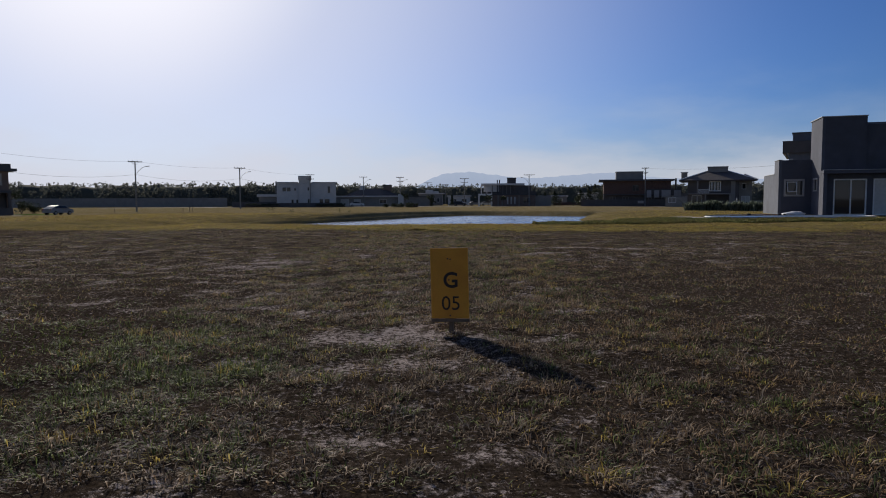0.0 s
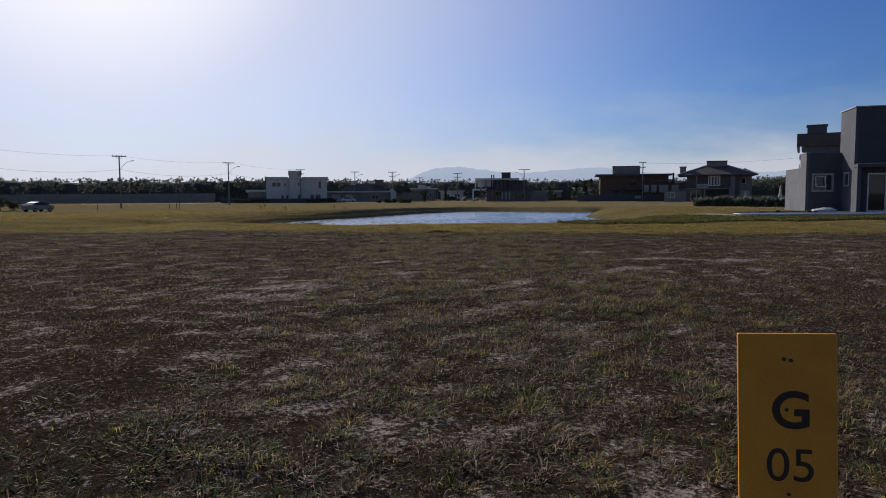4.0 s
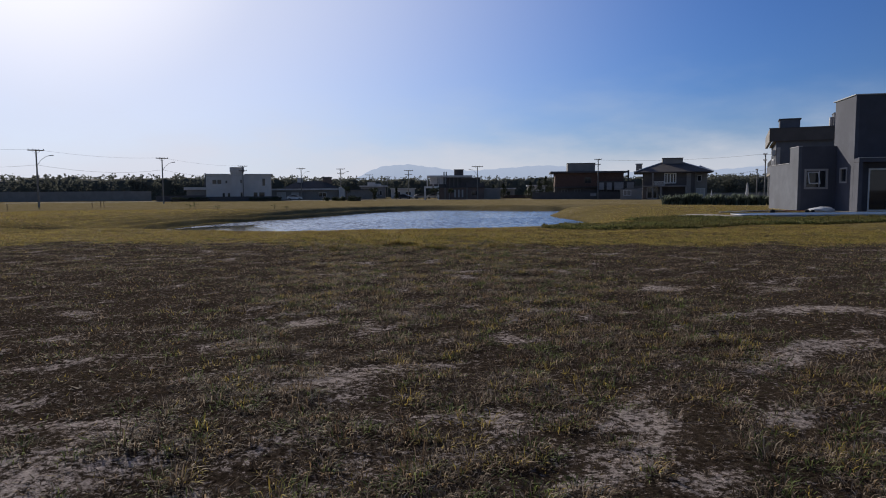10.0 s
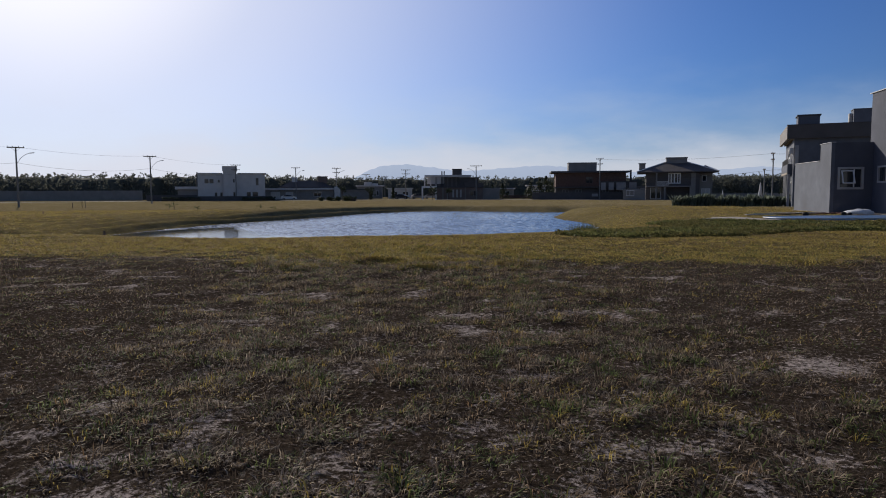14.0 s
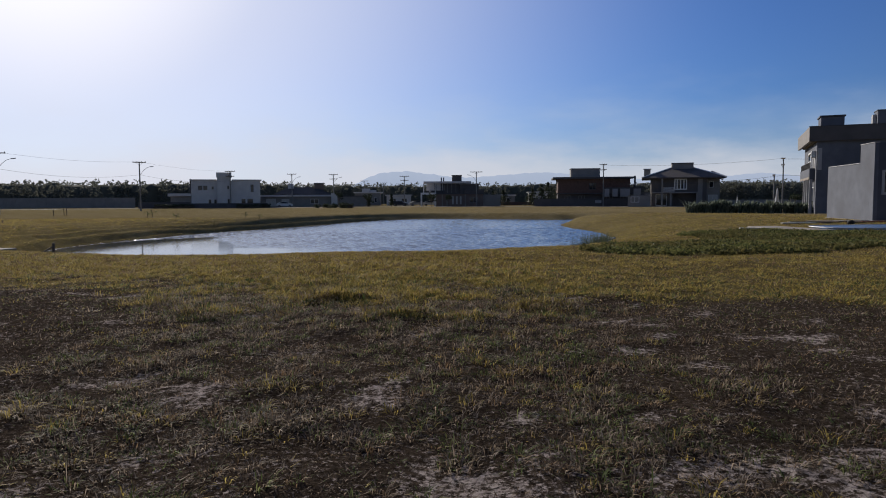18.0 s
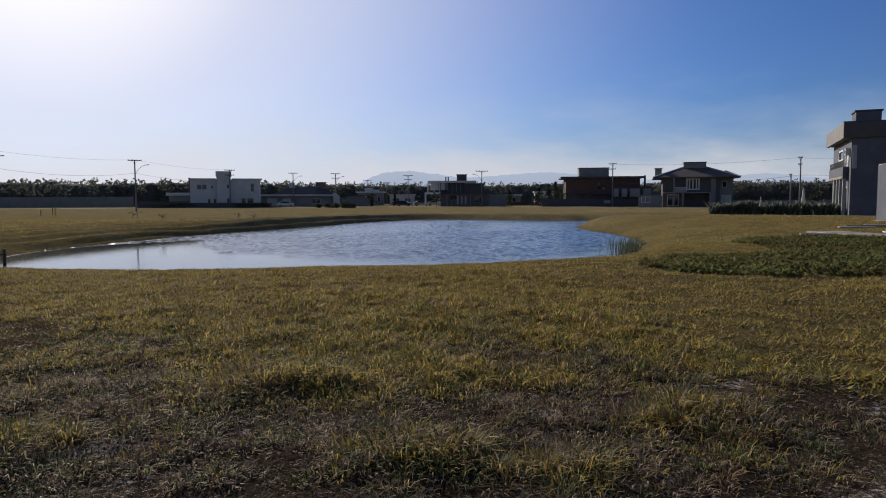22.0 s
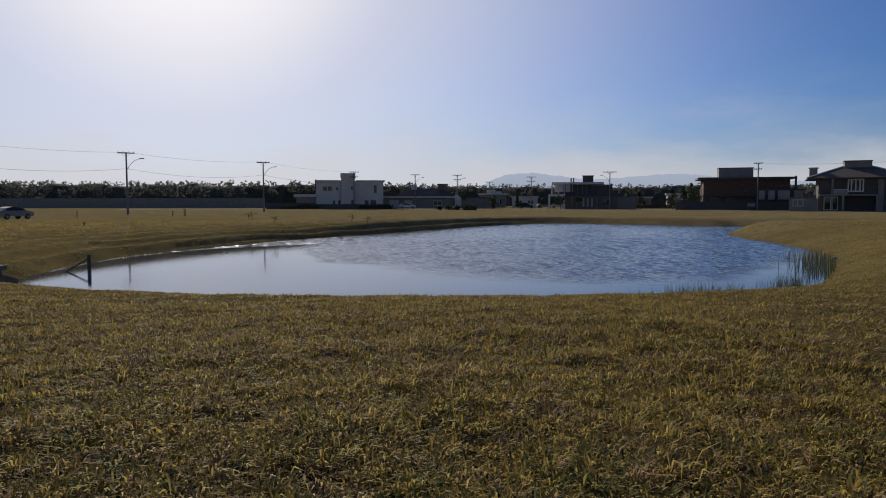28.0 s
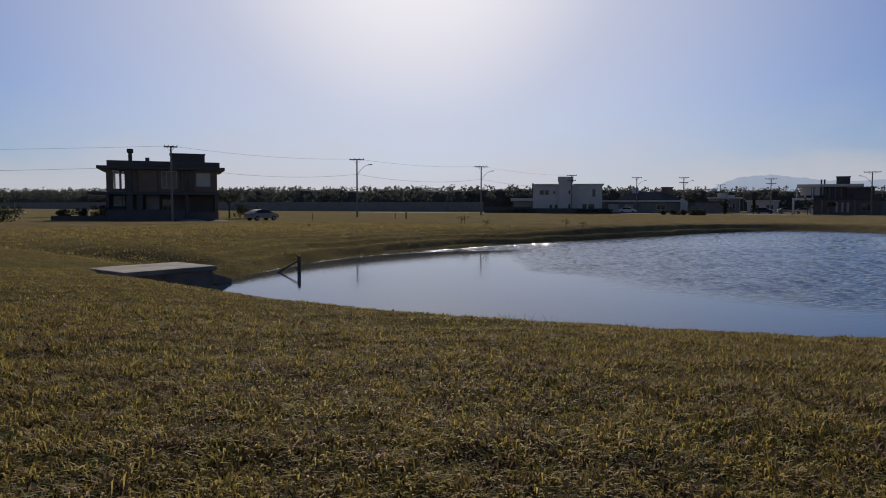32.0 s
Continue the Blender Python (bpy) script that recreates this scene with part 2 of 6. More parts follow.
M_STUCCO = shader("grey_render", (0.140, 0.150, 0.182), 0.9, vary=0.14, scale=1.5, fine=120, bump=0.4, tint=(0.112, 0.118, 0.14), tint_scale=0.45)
# two darkened copies of M_STUCCO: shade of the near house's walls as colour
M_STUCCO_SHADED = shader("shaded_grey_render", (0.098, 0.103, 0.130), 0.9, vary=0.14, scale=1.5, fine=120, bump=0.4, tint=(0.080, 0.084, 0.106), tint_scale=0.45)
M_STUCCO_DEEP_SHADED = shader("deep_shaded_grey_render", (0.078, 0.081, 0.102), 0.9, vary=0.14, scale=1.5, fine=120, bump=0.4, tint=(0.068, 0.069, 0.083), tint_scale=0.45)
M_STUCCO_LIGHT = shader("pale_render", (0.42, 0.41, 0.41), 0.9, vary=0.1, scale=1.2, fine=120, bump=0.3)
M_COPING = shader("pale_coping", (0.5, 0.5, 0.5), 0.7, vary=0.1, scale=2)
M_WHITE = shader("white_paint", (0.72, 0.72, 0.72), 0.5, vary=0.06, scale=3, fine=90, bump=0.1)
M_HOUSE_WHITE = shader("off_white_wall", (0.66, 0.63, 0.61), 0.9, vary=0.08, scale=0.8, fine=30)
M_HOUSE_GREY = shader("mid_grey_wall", (0.27, 0.255, 0.245), 0.9, vary=0.1, scale=0.8, fine=30)
M_HOUSE_DARK = shader("dark_grey_wall", (0.115, 0.105, 0.105), 0.9, vary=0.12, scale=0.8, fine=30)
M_HOUSE_BROWN = shader("brown_wall", (0.20, 0.15, 0.13), 0.9, vary=0.12, scale=0.8, fine=30)
M_BRICK = shader("red_brown_brick", (0.13, 0.08, 0.068), 0.9, vary=0.25, scale=3.0, fine=14, bump=0.5)
M_FASCIA = shader("dark_fascia", (0.08, 0.08, 0.09), 0.6, vary=0.1, scale=2)
M_TILE = shader("dark_roof_tile", (0.10, 0.085, 0.08), 0.75, vary=0.3, scale=4, fine=25, bump=0.6, depth=0.03)
M_CONCRETE = shader("weathered_concrete", (0.36, 0.31, 0.26), 0.95, vary=0.18, scale=2.5, fine=70, bump=0.5, tint=(0.22, 0.20, 0.17), tint_scale=1.1)
# darker, browner concrete for the culvert's walls under the deck
M_BROWN_CONCRETE = shader("brown_concrete", (0.27, 0.21, 0.175), 0.95, vary=0.25, scale=2.5, fine=70, bump=0.5)
M_GLASS = glass_shader("window_glass", (0.02, 0.024, 0.03), 0.03)
M_CLEAR = glass_shader("clear_glass", (0.9, 0.92, 0.93), 0.0)
M_CLEAR.node_tree.nodes["Principled BSDF"].inputs["Transmission Weight"].default_value = 1.0
M_CURTAIN = shader("pale_curtain", (0.55, 0.54, 0.52), 0.9, vary=0.08, scale=5)
M_METAL = shader("grey_metal", (0.32, 0.32, 0.33), 0.45, metal=0.7, vary=0.08, scale=5)
M_DARKMETAL = shader("dark_metal", (0.05, 0.05, 0.055), 0.5, metal=0.4, vary=0.1, scale=5)
M_WOOD = shader("weathered_wood", (0.17, 0.12, 0.085), 0.85, vary=0.3, scale=9, fine=80, bump=0.5)
M_POLE = shader("concrete_pole", (0.24, 0.235, 0.225), 0.9, vary=0.12, scale=3)
M_WIRE = shader("black_cable", (0.03, 0.03, 0.03), 0.6, vary=0.05)
M_SIGN = shader("amber_sign_board", (0.82, 0.35, 0.035), 0.6, vary=0.04, scale=7, fine=150, bump=0.1, tint=(0.74, 0.30, 0.03), tint_scale=5)
M_INK = shader("dark_brown_ink", (0.045, 0.025, 0.02), 0.6, vary=0.1)
M_TARP = shader("white_tarpaulin", (0.68, 0.68, 0.70), 0.6, vary=0.1, scale=6)
M_BLUE = shader("blue_shell", (0.11, 0.20, 0.38), 0.35, vary=0.1, scale=4)
M_RUBBER = shader("tyre_rubber", (0.02, 0.02, 0.02), 0.85, vary=0.1)
M_STONE = shader("pale_stone", (0.5, 0.48, 0.45), 0.9, vary=0.2, scale=12)
M_ROAD = shader("pale_block_road", (0.24, 0.23, 0.22), 0.95, vary=0.15, scale=1.0, fine=25)
M_HEDGE = leaf_shader("hedge_leaf", (0.035, 0.055, 0.022), (0.10, 0.14, 0.05), patch=1.4)
M_STRAP = leaf_shader("strap_leaf", (0.05, 0.065, 0.045), (0.25, 0.28, 0.22), patch=2.0, through_light=0.4)
M_CONIFER = leaf_shader("conifer_leaf", (0.03, 0.04, 0.025), (0.075, 0.085, 0.05), patch=1.0, through_light=0.2)
# leaf tones raised: the far wood carries its haze in the colour
M_PINE = leaf_shader("wood_leaf", (0.115, 0.12, 0.10), (0.165, 0.168, 0.138), patch=0.12, through_light=0.34, rough=0.9)
M_BARK = shader("bark", (0.11, 0.085, 0.065), 0.95, vary=0.3, scale=6, fine=40, bump=0.7)
M_LILY = leaf_shader("broad_leaf", (0.032, 0.044, 0.014), (0.225, 0.24, 0.088), patch=1.5, dry=(0.14, 0.12, 0.045))
M_REED = leaf_shader("reed_leaf", (0.04, 0.05, 0.03), (0.085, 0.095, 0.055), patch=1.5)
M_GRASS = blade_shader("grass_blade", ((0.046, 0.033, 0.023), (0.148, 0.107, 0.072), (0.27, 0.20, 0.138), (0.48, 0.385, 0.28)), 0.36)
M_GRASS_GREEN = blade_shader("golden_grass_blade", ((0.185, 0.136, 0.037), (0.355, 0.263, 0.066), (0.445, 0.340, 0.090), (0.52, 0.41, 0.14)), 0.44)
M_GRASS_RED = blade_shader("rusty_grass_blade", ((0.060, 0.037, 0.022), (0.20, 0.125, 0.066), (0.31, 0.205, 0.112), (0.44, 0.32, 0.21)), 0.36)
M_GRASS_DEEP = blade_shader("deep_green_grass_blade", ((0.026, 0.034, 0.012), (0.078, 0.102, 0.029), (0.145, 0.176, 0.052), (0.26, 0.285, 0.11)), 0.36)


# ---- building blocks ----
def link(bm, name, mat, parent, label="", smooth=False):
    me = bpy.data.meshes.new(name)
    bm.normal_update()
    bm.to_mesh(me)
    bm.free()
    if smooth:
        me.polygons.foreach_set("use_smooth", [True] * len(me.polygons))
    me.materials.append(mat)
    ob = new(name, me)
    if parent is not None:
        ob.parent = parent
    if label:
        tagged(ob, label)
    return ob


def part(name, bm, mat, parent, label="", smooth=False):
    return link(bm, name, mat, parent, label, smooth)


def thing(name, label, category, m, group="", kind=""):
    ob = new(name)
    ob.empty_display_size = 0.3
    ob.matrix_world = m
    return tagged(ob, label, category, group, kind)


def add_box(bm, x0, x1, y0, y1, z0, z1, bevel=0.0):
    vs = [bm.verts.new((x, y, z)) for z in (z0, z1) for y in (y0, y1) for x in (x0, x1)]
    fs = [bm.faces.new([vs[i] for i in q]) for q in ((0, 2, 3, 1), (4, 5, 7, 6), (0, 1, 5, 4), (2, 6, 7, 3), (0, 4, 6, 2), (1, 3, 7, 5))]
    if bevel:
        es = {e for f in fs for e in f.edges}
        bmesh.ops.bevel(bm, geom=list(es), offset=bevel, segments=1, affect="EDGES", profile=0.5)
    return bm


def box(x0, x1, y0, y1, z0, z1, bevel=0.0):
    return add_box(bmesh.new(), x0, x1, y0, y1, z0, z1, bevel)


def add_tube(bm, p, q, r0, r1=None, n=8, caps=True):
    p, q = Vector(p), Vector(q)
    r1 = r0 if r1 is None else r1
    m = (q - p).to_track_quat("Z", "Y").to_matrix()
    rings = []
    for c, r in ((p, r0), (q, r1)):
        rings.append([bm.verts.new(c + m @ Vector((r * math.cos(2 * math.pi * i / n), r * math.sin(2 * math.pi * i / n), 0))) for i in range(n)])
    for i in range(n):
        j = (i + 1) % n
        bm.faces.new((rings[0][i], rings[0][j], rings[1][j], rings[1][i]))
    if caps:
        bm.faces.new(rings[0][::-1])
        bm.faces.new(rings[1])
    return bm


def tube(p, q, r0, r1=None, n=8):
    return add_tube(bmesh.new(), p, q, r0, r1, n)


def add_path(bm, pts, r, n=6):
    """A round bar along points."""
    pts = [Vector(p) for p in pts]
    rings = []
    for k, p in enumerate(pts):
        d = pts[min(k + 1, len(pts) - 1)] - pts[max(k - 1, 0)]
        m = d.to_track_quat("Z", "Y").to_matrix()
        rings.append([bm.verts.new(p + m @ Vector((r * math.cos(2 * math.pi * i / n), r * math.sin(2 * math.pi * i / n), 0))) for i in range(n)])
    for a, b in zip(rings, rings[1:]):
        for i in range(n):
            j = (i + 1) % n
            bm.faces.new((a[i], a[j], b[j], b[i]))
    bm.faces.new(rings[0][::-1])
    bm.faces.new(rings[-1])
    return bm


def panel(x0, x1, z0, z1, y0, thick, holes=(), turn=None):
    """A wall in the plane y = y0 with thickness behind it and openings (xa, xb, za, zb) right through it. turn: a matrix."""
    xs = sorted({x0, x1, *[v for h in holes for v in h[:2]]})
    zs = sorted({z0, z1, *[v for h in holes for v in h[2:]]})
    solid = {}
    for i in range(len(xs) - 1):
        for j in range(len(zs) - 1):
            cx, cz = (xs[i] + xs[i + 1]) / 2, (zs[j] + zs[j + 1]) / 2
            solid[i, j] = not any(a < cx < b and c < cz < d for a, b, c, d in holes)
    bm, verts = bmesh.new(), {}

    def v(i, j, k):
        if (i, j, k) not in verts:
            verts[i, j, k] = bm.verts.new((xs[i], y0 + k * thick, zs[j]))
        return verts[i, j, k]

    for (i, j), full in solid.items():
        if not full:
            continue
        bm.faces.new((v(i, j, 0), v(i + 1, j, 0), v(i + 1, j + 1, 0), v(i, j + 1, 0)))
        bm.faces.new((v(i, j, 1), v(i, j + 1, 1), v(i + 1, j + 1, 1), v(i + 1, j, 1)))
        for di, dj, a, b in ((-1, 0, (0, 0), (0, 1)), (1, 0, (1, 1), (1, 0)), (0, -1, (1, 0), (0, 0)), (0, 1, (0, 1), (1, 1))):
            if not solid.get((i + di, j + dj), False):
                p, q = (i + a[0], j + a[1]), (i + b[0], j + b[1])
                bm.faces.new((v(*p, 0), v(*q, 0), v(*q, 1), v(*p, 1)))
    if turn is not None:
        bm.transform(turn)
    return bm


def ring_frame(x0, x1, z0, z1, y0, y1, w, mullions=(), bars=()):
    """A window's frame: four bars mitred into one mesh, with upright mullions and level bars."""
    bm = panel(x0, x1, z0, z1, y0, y1 - y0, [(x0 + w, x1 - w, z0 + w, z1 - w)])
    for x in mullions:
        add_box(bm, x - w / 2, x + w / 2, y0 + 0.003, y1 - 0.003, z0 + w, z1 - w)
    for z in bars:
        add_box(bm, x0 + w, x1 - w, y0 + 0.005, y1 - 0.005, z - w / 2, z + w / 2)
    return bm


def window(house, x0, x1, z0, z1, y, frame_mat=None, mullions=(), bars=(), w=0.07, turn=None, name="window", label="", pane=None):
    """A framed window in a wall whose face is y; the pane is set back in it."""
    f = ring_frame(x0, x1, z0, z1, y - 0.03, y + 0.10, w, mullions, bars)
    g = box(x0 + w * 0.6, x1 - w * 0.6, y + 0.05, y + 0.06, z0 + w * 0.6, z1 - w * 0.6)
    if turn is not None:
        f.transform(turn), g.transform(turn)
    fr = part(name, f, frame_mat or M_WHITE, house, label)
    part("pane", g, pane or M_GLASS, fr)
    return fr


def plan_pose(x, y, z, ahead):
    """A thing's frame whose y axis points along the ground direction ahead = (dx, dy)."""
    return pose(x, y, z, 0, 0, math.degrees(math.atan2(-ahead[0], ahead[1])))

# ---- ground, pond ----
WATER = -1.04
SHORE = [(-15.1, 39.2), (-16.2, 41.6), (-17.2, 44.5), (-17.8, 47.5), (-18, 51), (-17.2, 56.5), (-15.2, 63.5), (-12.0, 71), (-8.6, 79), (-4.4, 90), (0.5, 97), (5, 97.5), (10, 94.5),
         (14.5, 91.5), (17.6, 88.5), (18, 84), (15.2, 80), (13, 74.3), (12.4, 67), (12.6, 61.5), (11.6, 54.5), (9.6, 49), (7.4, 44), (4, 39.6), (0, 37.4),
         (-5, 36.6), (-9.5, 36.5), (-13, 36.5), (-14.9, 37.0)]


def round_off(pts, steps=5):
    """A closed smooth curve through points."""
    out, n = [], len(pts)
    for i in range(n):
        p0, p1, p2, p3 = (np.array(pts[(i + k - 1) % n], float) for k in range(4))
        for s in np.arange(steps) / steps:
            out.append(0.5 * (2 * p1 + (p2 - p0) * s + (2 * p0 - 5 * p1 + 4 * p2 - p3) * s**2 + (3 * p1 - p0 - 3 * p2 + p3) * s**3))
    return np.array(out)


SHORELINE = round_off(SHORE)


def from_shore(x, y):
    """Metres from the waterline, negative over the water."""
    x, y = np.asarray(x, float), np.asarray(y, float)
    best, inside = np.full(x.shape, 1e9), np.zeros(x.shape, bool)
    for (ax, ay), (bx, by) in zip(SHORELINE, np.roll(SHORELINE, -1, 0)):
        dx, dy = bx - ax, by - ay
        k = np.clip(((x - ax) * dx + (y - ay) * dy) / (dx * dx + dy * dy), 0, 1)
        best = np.minimum(best, np.hypot(x - ax - k * dx, y - ay - k * dy))
        inside ^= ((ay > y) != (by > y)) & (x < (bx - ax) * (y - ay) / (by - ay + 1e-12) + ax)
    return np.where(inside, -best, best)


def smooth_step(v):
    v = np.clip(v, 0, 1)
    return v * v * (3 - 2 * v)


def ripple(x, y):
    """Small unevenness of the field, in metres."""
    return (0.025 * np.sin(0.9 * x + 0.4 * y) * np.sin(0.7 * y - 0.3 * x) + 0.012 * np.sin(2.3 * x + 1.1) * np.sin(2.9 * y + 0.5 * x)
            + 0.008 * np.sin(5.3 * x - 2.1 * y) * np.sin(4.7 * y + 1.3))


def lattice(x, y, cell, seed):
    """Smooth random field of 0 to 1 with the given cell size in metres."""
    u, v = np.asarray(x, float) / cell, np.asarray(y, float) / cell
    i, j = np.floor(u).astype(np.int64), np.floor(v).astype(np.int64)
    f, g = smooth_step(u - i), smooth_step(v - j)

    def rnd(a, b):
        h = (a * 374761393 + b * 668265263 + seed * 974711) & 0xFFFFFFFF
        h = ((h ^ (h >> 13)) * 1274126177) & 0xFFFFFFFF
        return ((h ^ (h >> 16)) & 0xFFFF) / 65535.0

    return (rnd(i, j) * (1 - f) + rnd(i + 1, j) * f) * (1 - g) + (rnd(i, j + 1) * (1 - f) + rnd(i + 1, j + 1) * f) * g


def cloudy(x, y, cell, seed, octaves=4):
    total, amp, out = 0.0, 1.0, 0.0
    for k in range(octaves):
        out = out + amp * lattice(x, y, cell / 2**k, seed + k)
        total += amp
        amp *= 0.6
    return out / total


# bare sandy places: centre, reach, how bare
SANDY = [(0.2, 1.8, 1.1, 0.5, 0.36), (-0.7, 0.9, 0.8, 0.4, 0.28), (-0.5, -0.6, 0.5, 0.3, 0.22), (1.0, 0.6, 0.9, 0.3, 0.04), (2.4, 1.85, 1.2, 0.25, 0.27), (3.4, 0.4, 0.8, 0.3, 0.05)]
SANDY += [(-1.9, 10.6, 0.5, 0.2, 0.34), (0.2, 9.9, 0.45, 0.2, 0.32), (1.9, 9.7, 0.5, 0.2, 0.30), (-0.6, 10.9, 0.4, 0.18, 0.30), (2.6, 11.6, 0.5, 0.2, 0.30), (-3.8, 9.1, 1.1, 0.3, 0.30), (-3.8, 8.2, 0.8, 0.25, 0.30), (-3.6, 9.9, 0.9, 0.25, 0.28), (-2.4, 9.0, 0.9, 0.3, 0.28), (0.0, 7.75, 0.6, 0.22, 0.32), (0.6, 13.6, 0.6, 0.3, 0.22), (3.8, 13.1, 1.1, 0.5, 0.42),
          (-1.4, 15.1, 0.25, 0.3, 0.42), (-2.3, 12.8, 0.6, 0.3, 0.38), (-0.75, 13.9, 0.3, 0.2, 0.36), (-0.25, 12.2, 0.6, 0.25, 0.34), (2.3, 15.0, 0.6, 0.25, 0.3), (1.2, 11.0, 0.8, 0.25, 0.28),
          (-2.3, 19.1, 0.4, 0.2, 0.38), (-1.0, 18.7, 0.4, 0.2, 0.34), (0.3, 19.7, 0.4, 0.2, 0.32), (1.6, 17.6, 0.7, 0.25, 0.28), (-2.5, 22.0, 0.35, 0.22, 0.5), (-0.2, 16.6, 0.8, 0.25, 0.26)]
# taller tussocks: centre, reach, strength
TUSSOCKS = [(-0.75, 21.75, 0.38, 0.55), (-0.05, 21.45, 0.36, 0.45), (-2.85, 22.1, 0.4, 0.55), (0.9, 22.3, 0.4, 0.5), (6.4, 21.9, 0.7, 0.4), (-1.7, 23.2, 0.5, 0.6), (2.4, 22.9, 0.5, 0.5), (-3.9, 23.0, 0.5, 0.6)]


def tussocks(x, y):
    f = 0.0
    for cx, cy, r, k in TUSSOCKS:
        f = np.maximum(f, k * np.exp(-(((x - cx) / r) ** 2 + ((y - cy) / (0.7 * r)) ** 2)))
    return f


def lush(x, y):
    """How golden green and thick the turf is: the strip by the pond."""
    v = smooth_step((y + 0.2 * np.clip(x, -6, 9) + 3.0 * (cloudy(x, y, 5, 3) - 0.5) + 3.4 * (cloudy(x, y, 0.8, 5, 2) - 0.5) - 22.5) / 2.2)
    return np.maximum(v, tussocks(x, y))


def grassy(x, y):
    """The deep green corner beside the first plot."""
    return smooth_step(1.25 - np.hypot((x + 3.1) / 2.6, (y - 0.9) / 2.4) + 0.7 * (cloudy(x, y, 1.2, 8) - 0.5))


def earth_and_shade(x, y):
    """Dark thatch: the hollow, the wet rim, and painted shade on the far bank."""
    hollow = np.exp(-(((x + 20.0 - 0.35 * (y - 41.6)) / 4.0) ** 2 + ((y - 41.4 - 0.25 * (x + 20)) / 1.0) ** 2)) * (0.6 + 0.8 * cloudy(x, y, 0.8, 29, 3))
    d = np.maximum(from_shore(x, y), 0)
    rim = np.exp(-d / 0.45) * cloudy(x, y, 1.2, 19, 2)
    # foot: the far bank's own shade, put into the ground colour
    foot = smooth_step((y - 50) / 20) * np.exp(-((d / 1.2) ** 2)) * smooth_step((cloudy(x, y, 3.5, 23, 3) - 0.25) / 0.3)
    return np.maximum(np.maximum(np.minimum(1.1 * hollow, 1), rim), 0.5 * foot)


def bare(x, y):
    """Where sand shows through the turf, 0 to 1."""
    f = cloudy(x, y * 1.5, 0.42, 21, 4) - 0.17 * lush(x, y) - 0.12 * grassy(x, y)
    f = f + 0.10 * (cloudy(x, y, 5.0, 31, 2) - 0.5) - 0.22 * np.exp(-(((x - 1.8) / 1.3) ** 2 + ((y - 0.8) / 0.9) ** 2)) - 0.05 * smooth_step((x - 0.8) / 1.5) * smooth_step((11 - y) / 3)
    for cx, cy, rx, ry, k in SANDY:
        f = f + (0.85 if cy < 3 else 0.68) * k * np.exp(-(((x - cx) / rx) ** 2 + ((y - cy) / ry) ** 2))
    spots = smooth_step((cloudy(x, y * 1.4, 0.26, 25, 3) - 0.63) / 0.10) * smooth_step((17.5 - y) / 3) * (1 - grassy(x, y)) * (1 - 0.8 * smooth_step((x - 0.6) / 1.5) * smooth_step((11 - y) / 3))
    return np.maximum(smooth_step((f - 0.60) / 0.19), 0.85 * spots)


def ground_z(x, y):
    x, y = np.asarray(x, float), np.asarray(y, float)
    d = from_shore(x, y)
    base = -0.42 * smooth_step((np.hypot(x, y) - 55) / 60) - 0.36 * np.exp(-(((x + 68) / 16) ** 2 + ((y - 90) / 18) ** 2))
    steep = 2.15 - 1.25 * smooth_step((-6.5 - x) / 6.5) * smooth_step((x + 18.5) / 3.5) * smooth_step((38.3 - y) / 1.0)
    far = smooth_step((y - 62 - 0.6 * np.maximum(x - 8, 0)) / 18)
    fall = np.exp(-np.maximum(d, 0) / steep) * (1 - far) + far * (1 - smooth_step(np.clip(d, 0, 2.4) / 2.4))
    bank = np.where(d > 0, (WATER - base) * fall, WATER - base + np.maximum(d, -4) * 0.35)
    swale = -0.16 * np.exp(-(((x - 12.5) / 6.5) ** 2 + ((y - 35.5) / 3.0) ** 2)) - 0.35 * np.exp(-(((x + 21) / 5.0) ** 2 + ((y - 40.5) / 1.6) ** 2))
    swale = swale + 0.10 * np.exp(-(((x + 13.1) / 1.6) ** 2 + ((y - 36.0) / 0.9) ** 2))
    # the rise at the pond's corner and the drain behind it
    swale = swale + 0.14 * np.exp(-(((x - 20) / 8) ** 2 + ((y - 72) / 7) ** 2)) - 0.75 * np.exp(-(((y - 89.5 - 0.12 * (x - 17)) / 3.0) ** 2)) * smooth_step((x - 15) / 4) * smooth_step((75 - x) / 30)
    # trodden terraces along the far banks
    shelf = 0.12 * np.sin(2 * np.pi * d / 0.95 + 5 * cloudy(x, y, 4.0, 27, 2)) * np.exp(-np.maximum(d, 0) / 2.2) * np.clip(d / 0.5, 0, 1) * smooth_step((y - 40) / 4) * smooth_step((2 - x) / 8)
    brow = 0.045 * np.exp(-(((d - 2.0) / 1.3) ** 2)) * smooth_step((41 - y) / 3) * smooth_step((x + 12) / 3)
    calm = np.clip(d / 3, 0, 1) * np.exp(-np.hypot(x, y - 30) / 90)
    near = np.clip(1.6 - np.hypot(x / 14, (y - 16) / 30), 0, 1) * np.clip(d / 2, 0, 1)
    tufty = 0.06 * (cloudy(x, y, 0.5, 41, 2) - 0.5) * near + 0.08 * tussocks(x, y)
    mound = 0.02 * np.exp(-((x - 0.35) ** 2 + (y - 2.02) ** 2) / 0.3)
    return base + bank + brow + swale * np.clip(d, 0, 1) + ripple(x, y) * calm + tufty + mound + shelf


def graded(lo, hi, step, far, grow=1.16):
    inner = list(np.arange(lo, hi + 1e-6, step))
    out, s, v = [], step, hi
    while v < far:
        s *= grow
        v += s
        out.append(v)
    left, s, v = [], step, lo
    while v > -far:
        s *= grow
        v -= s
        left.append(v)
    return np.array(left[::-1] + inner + out)


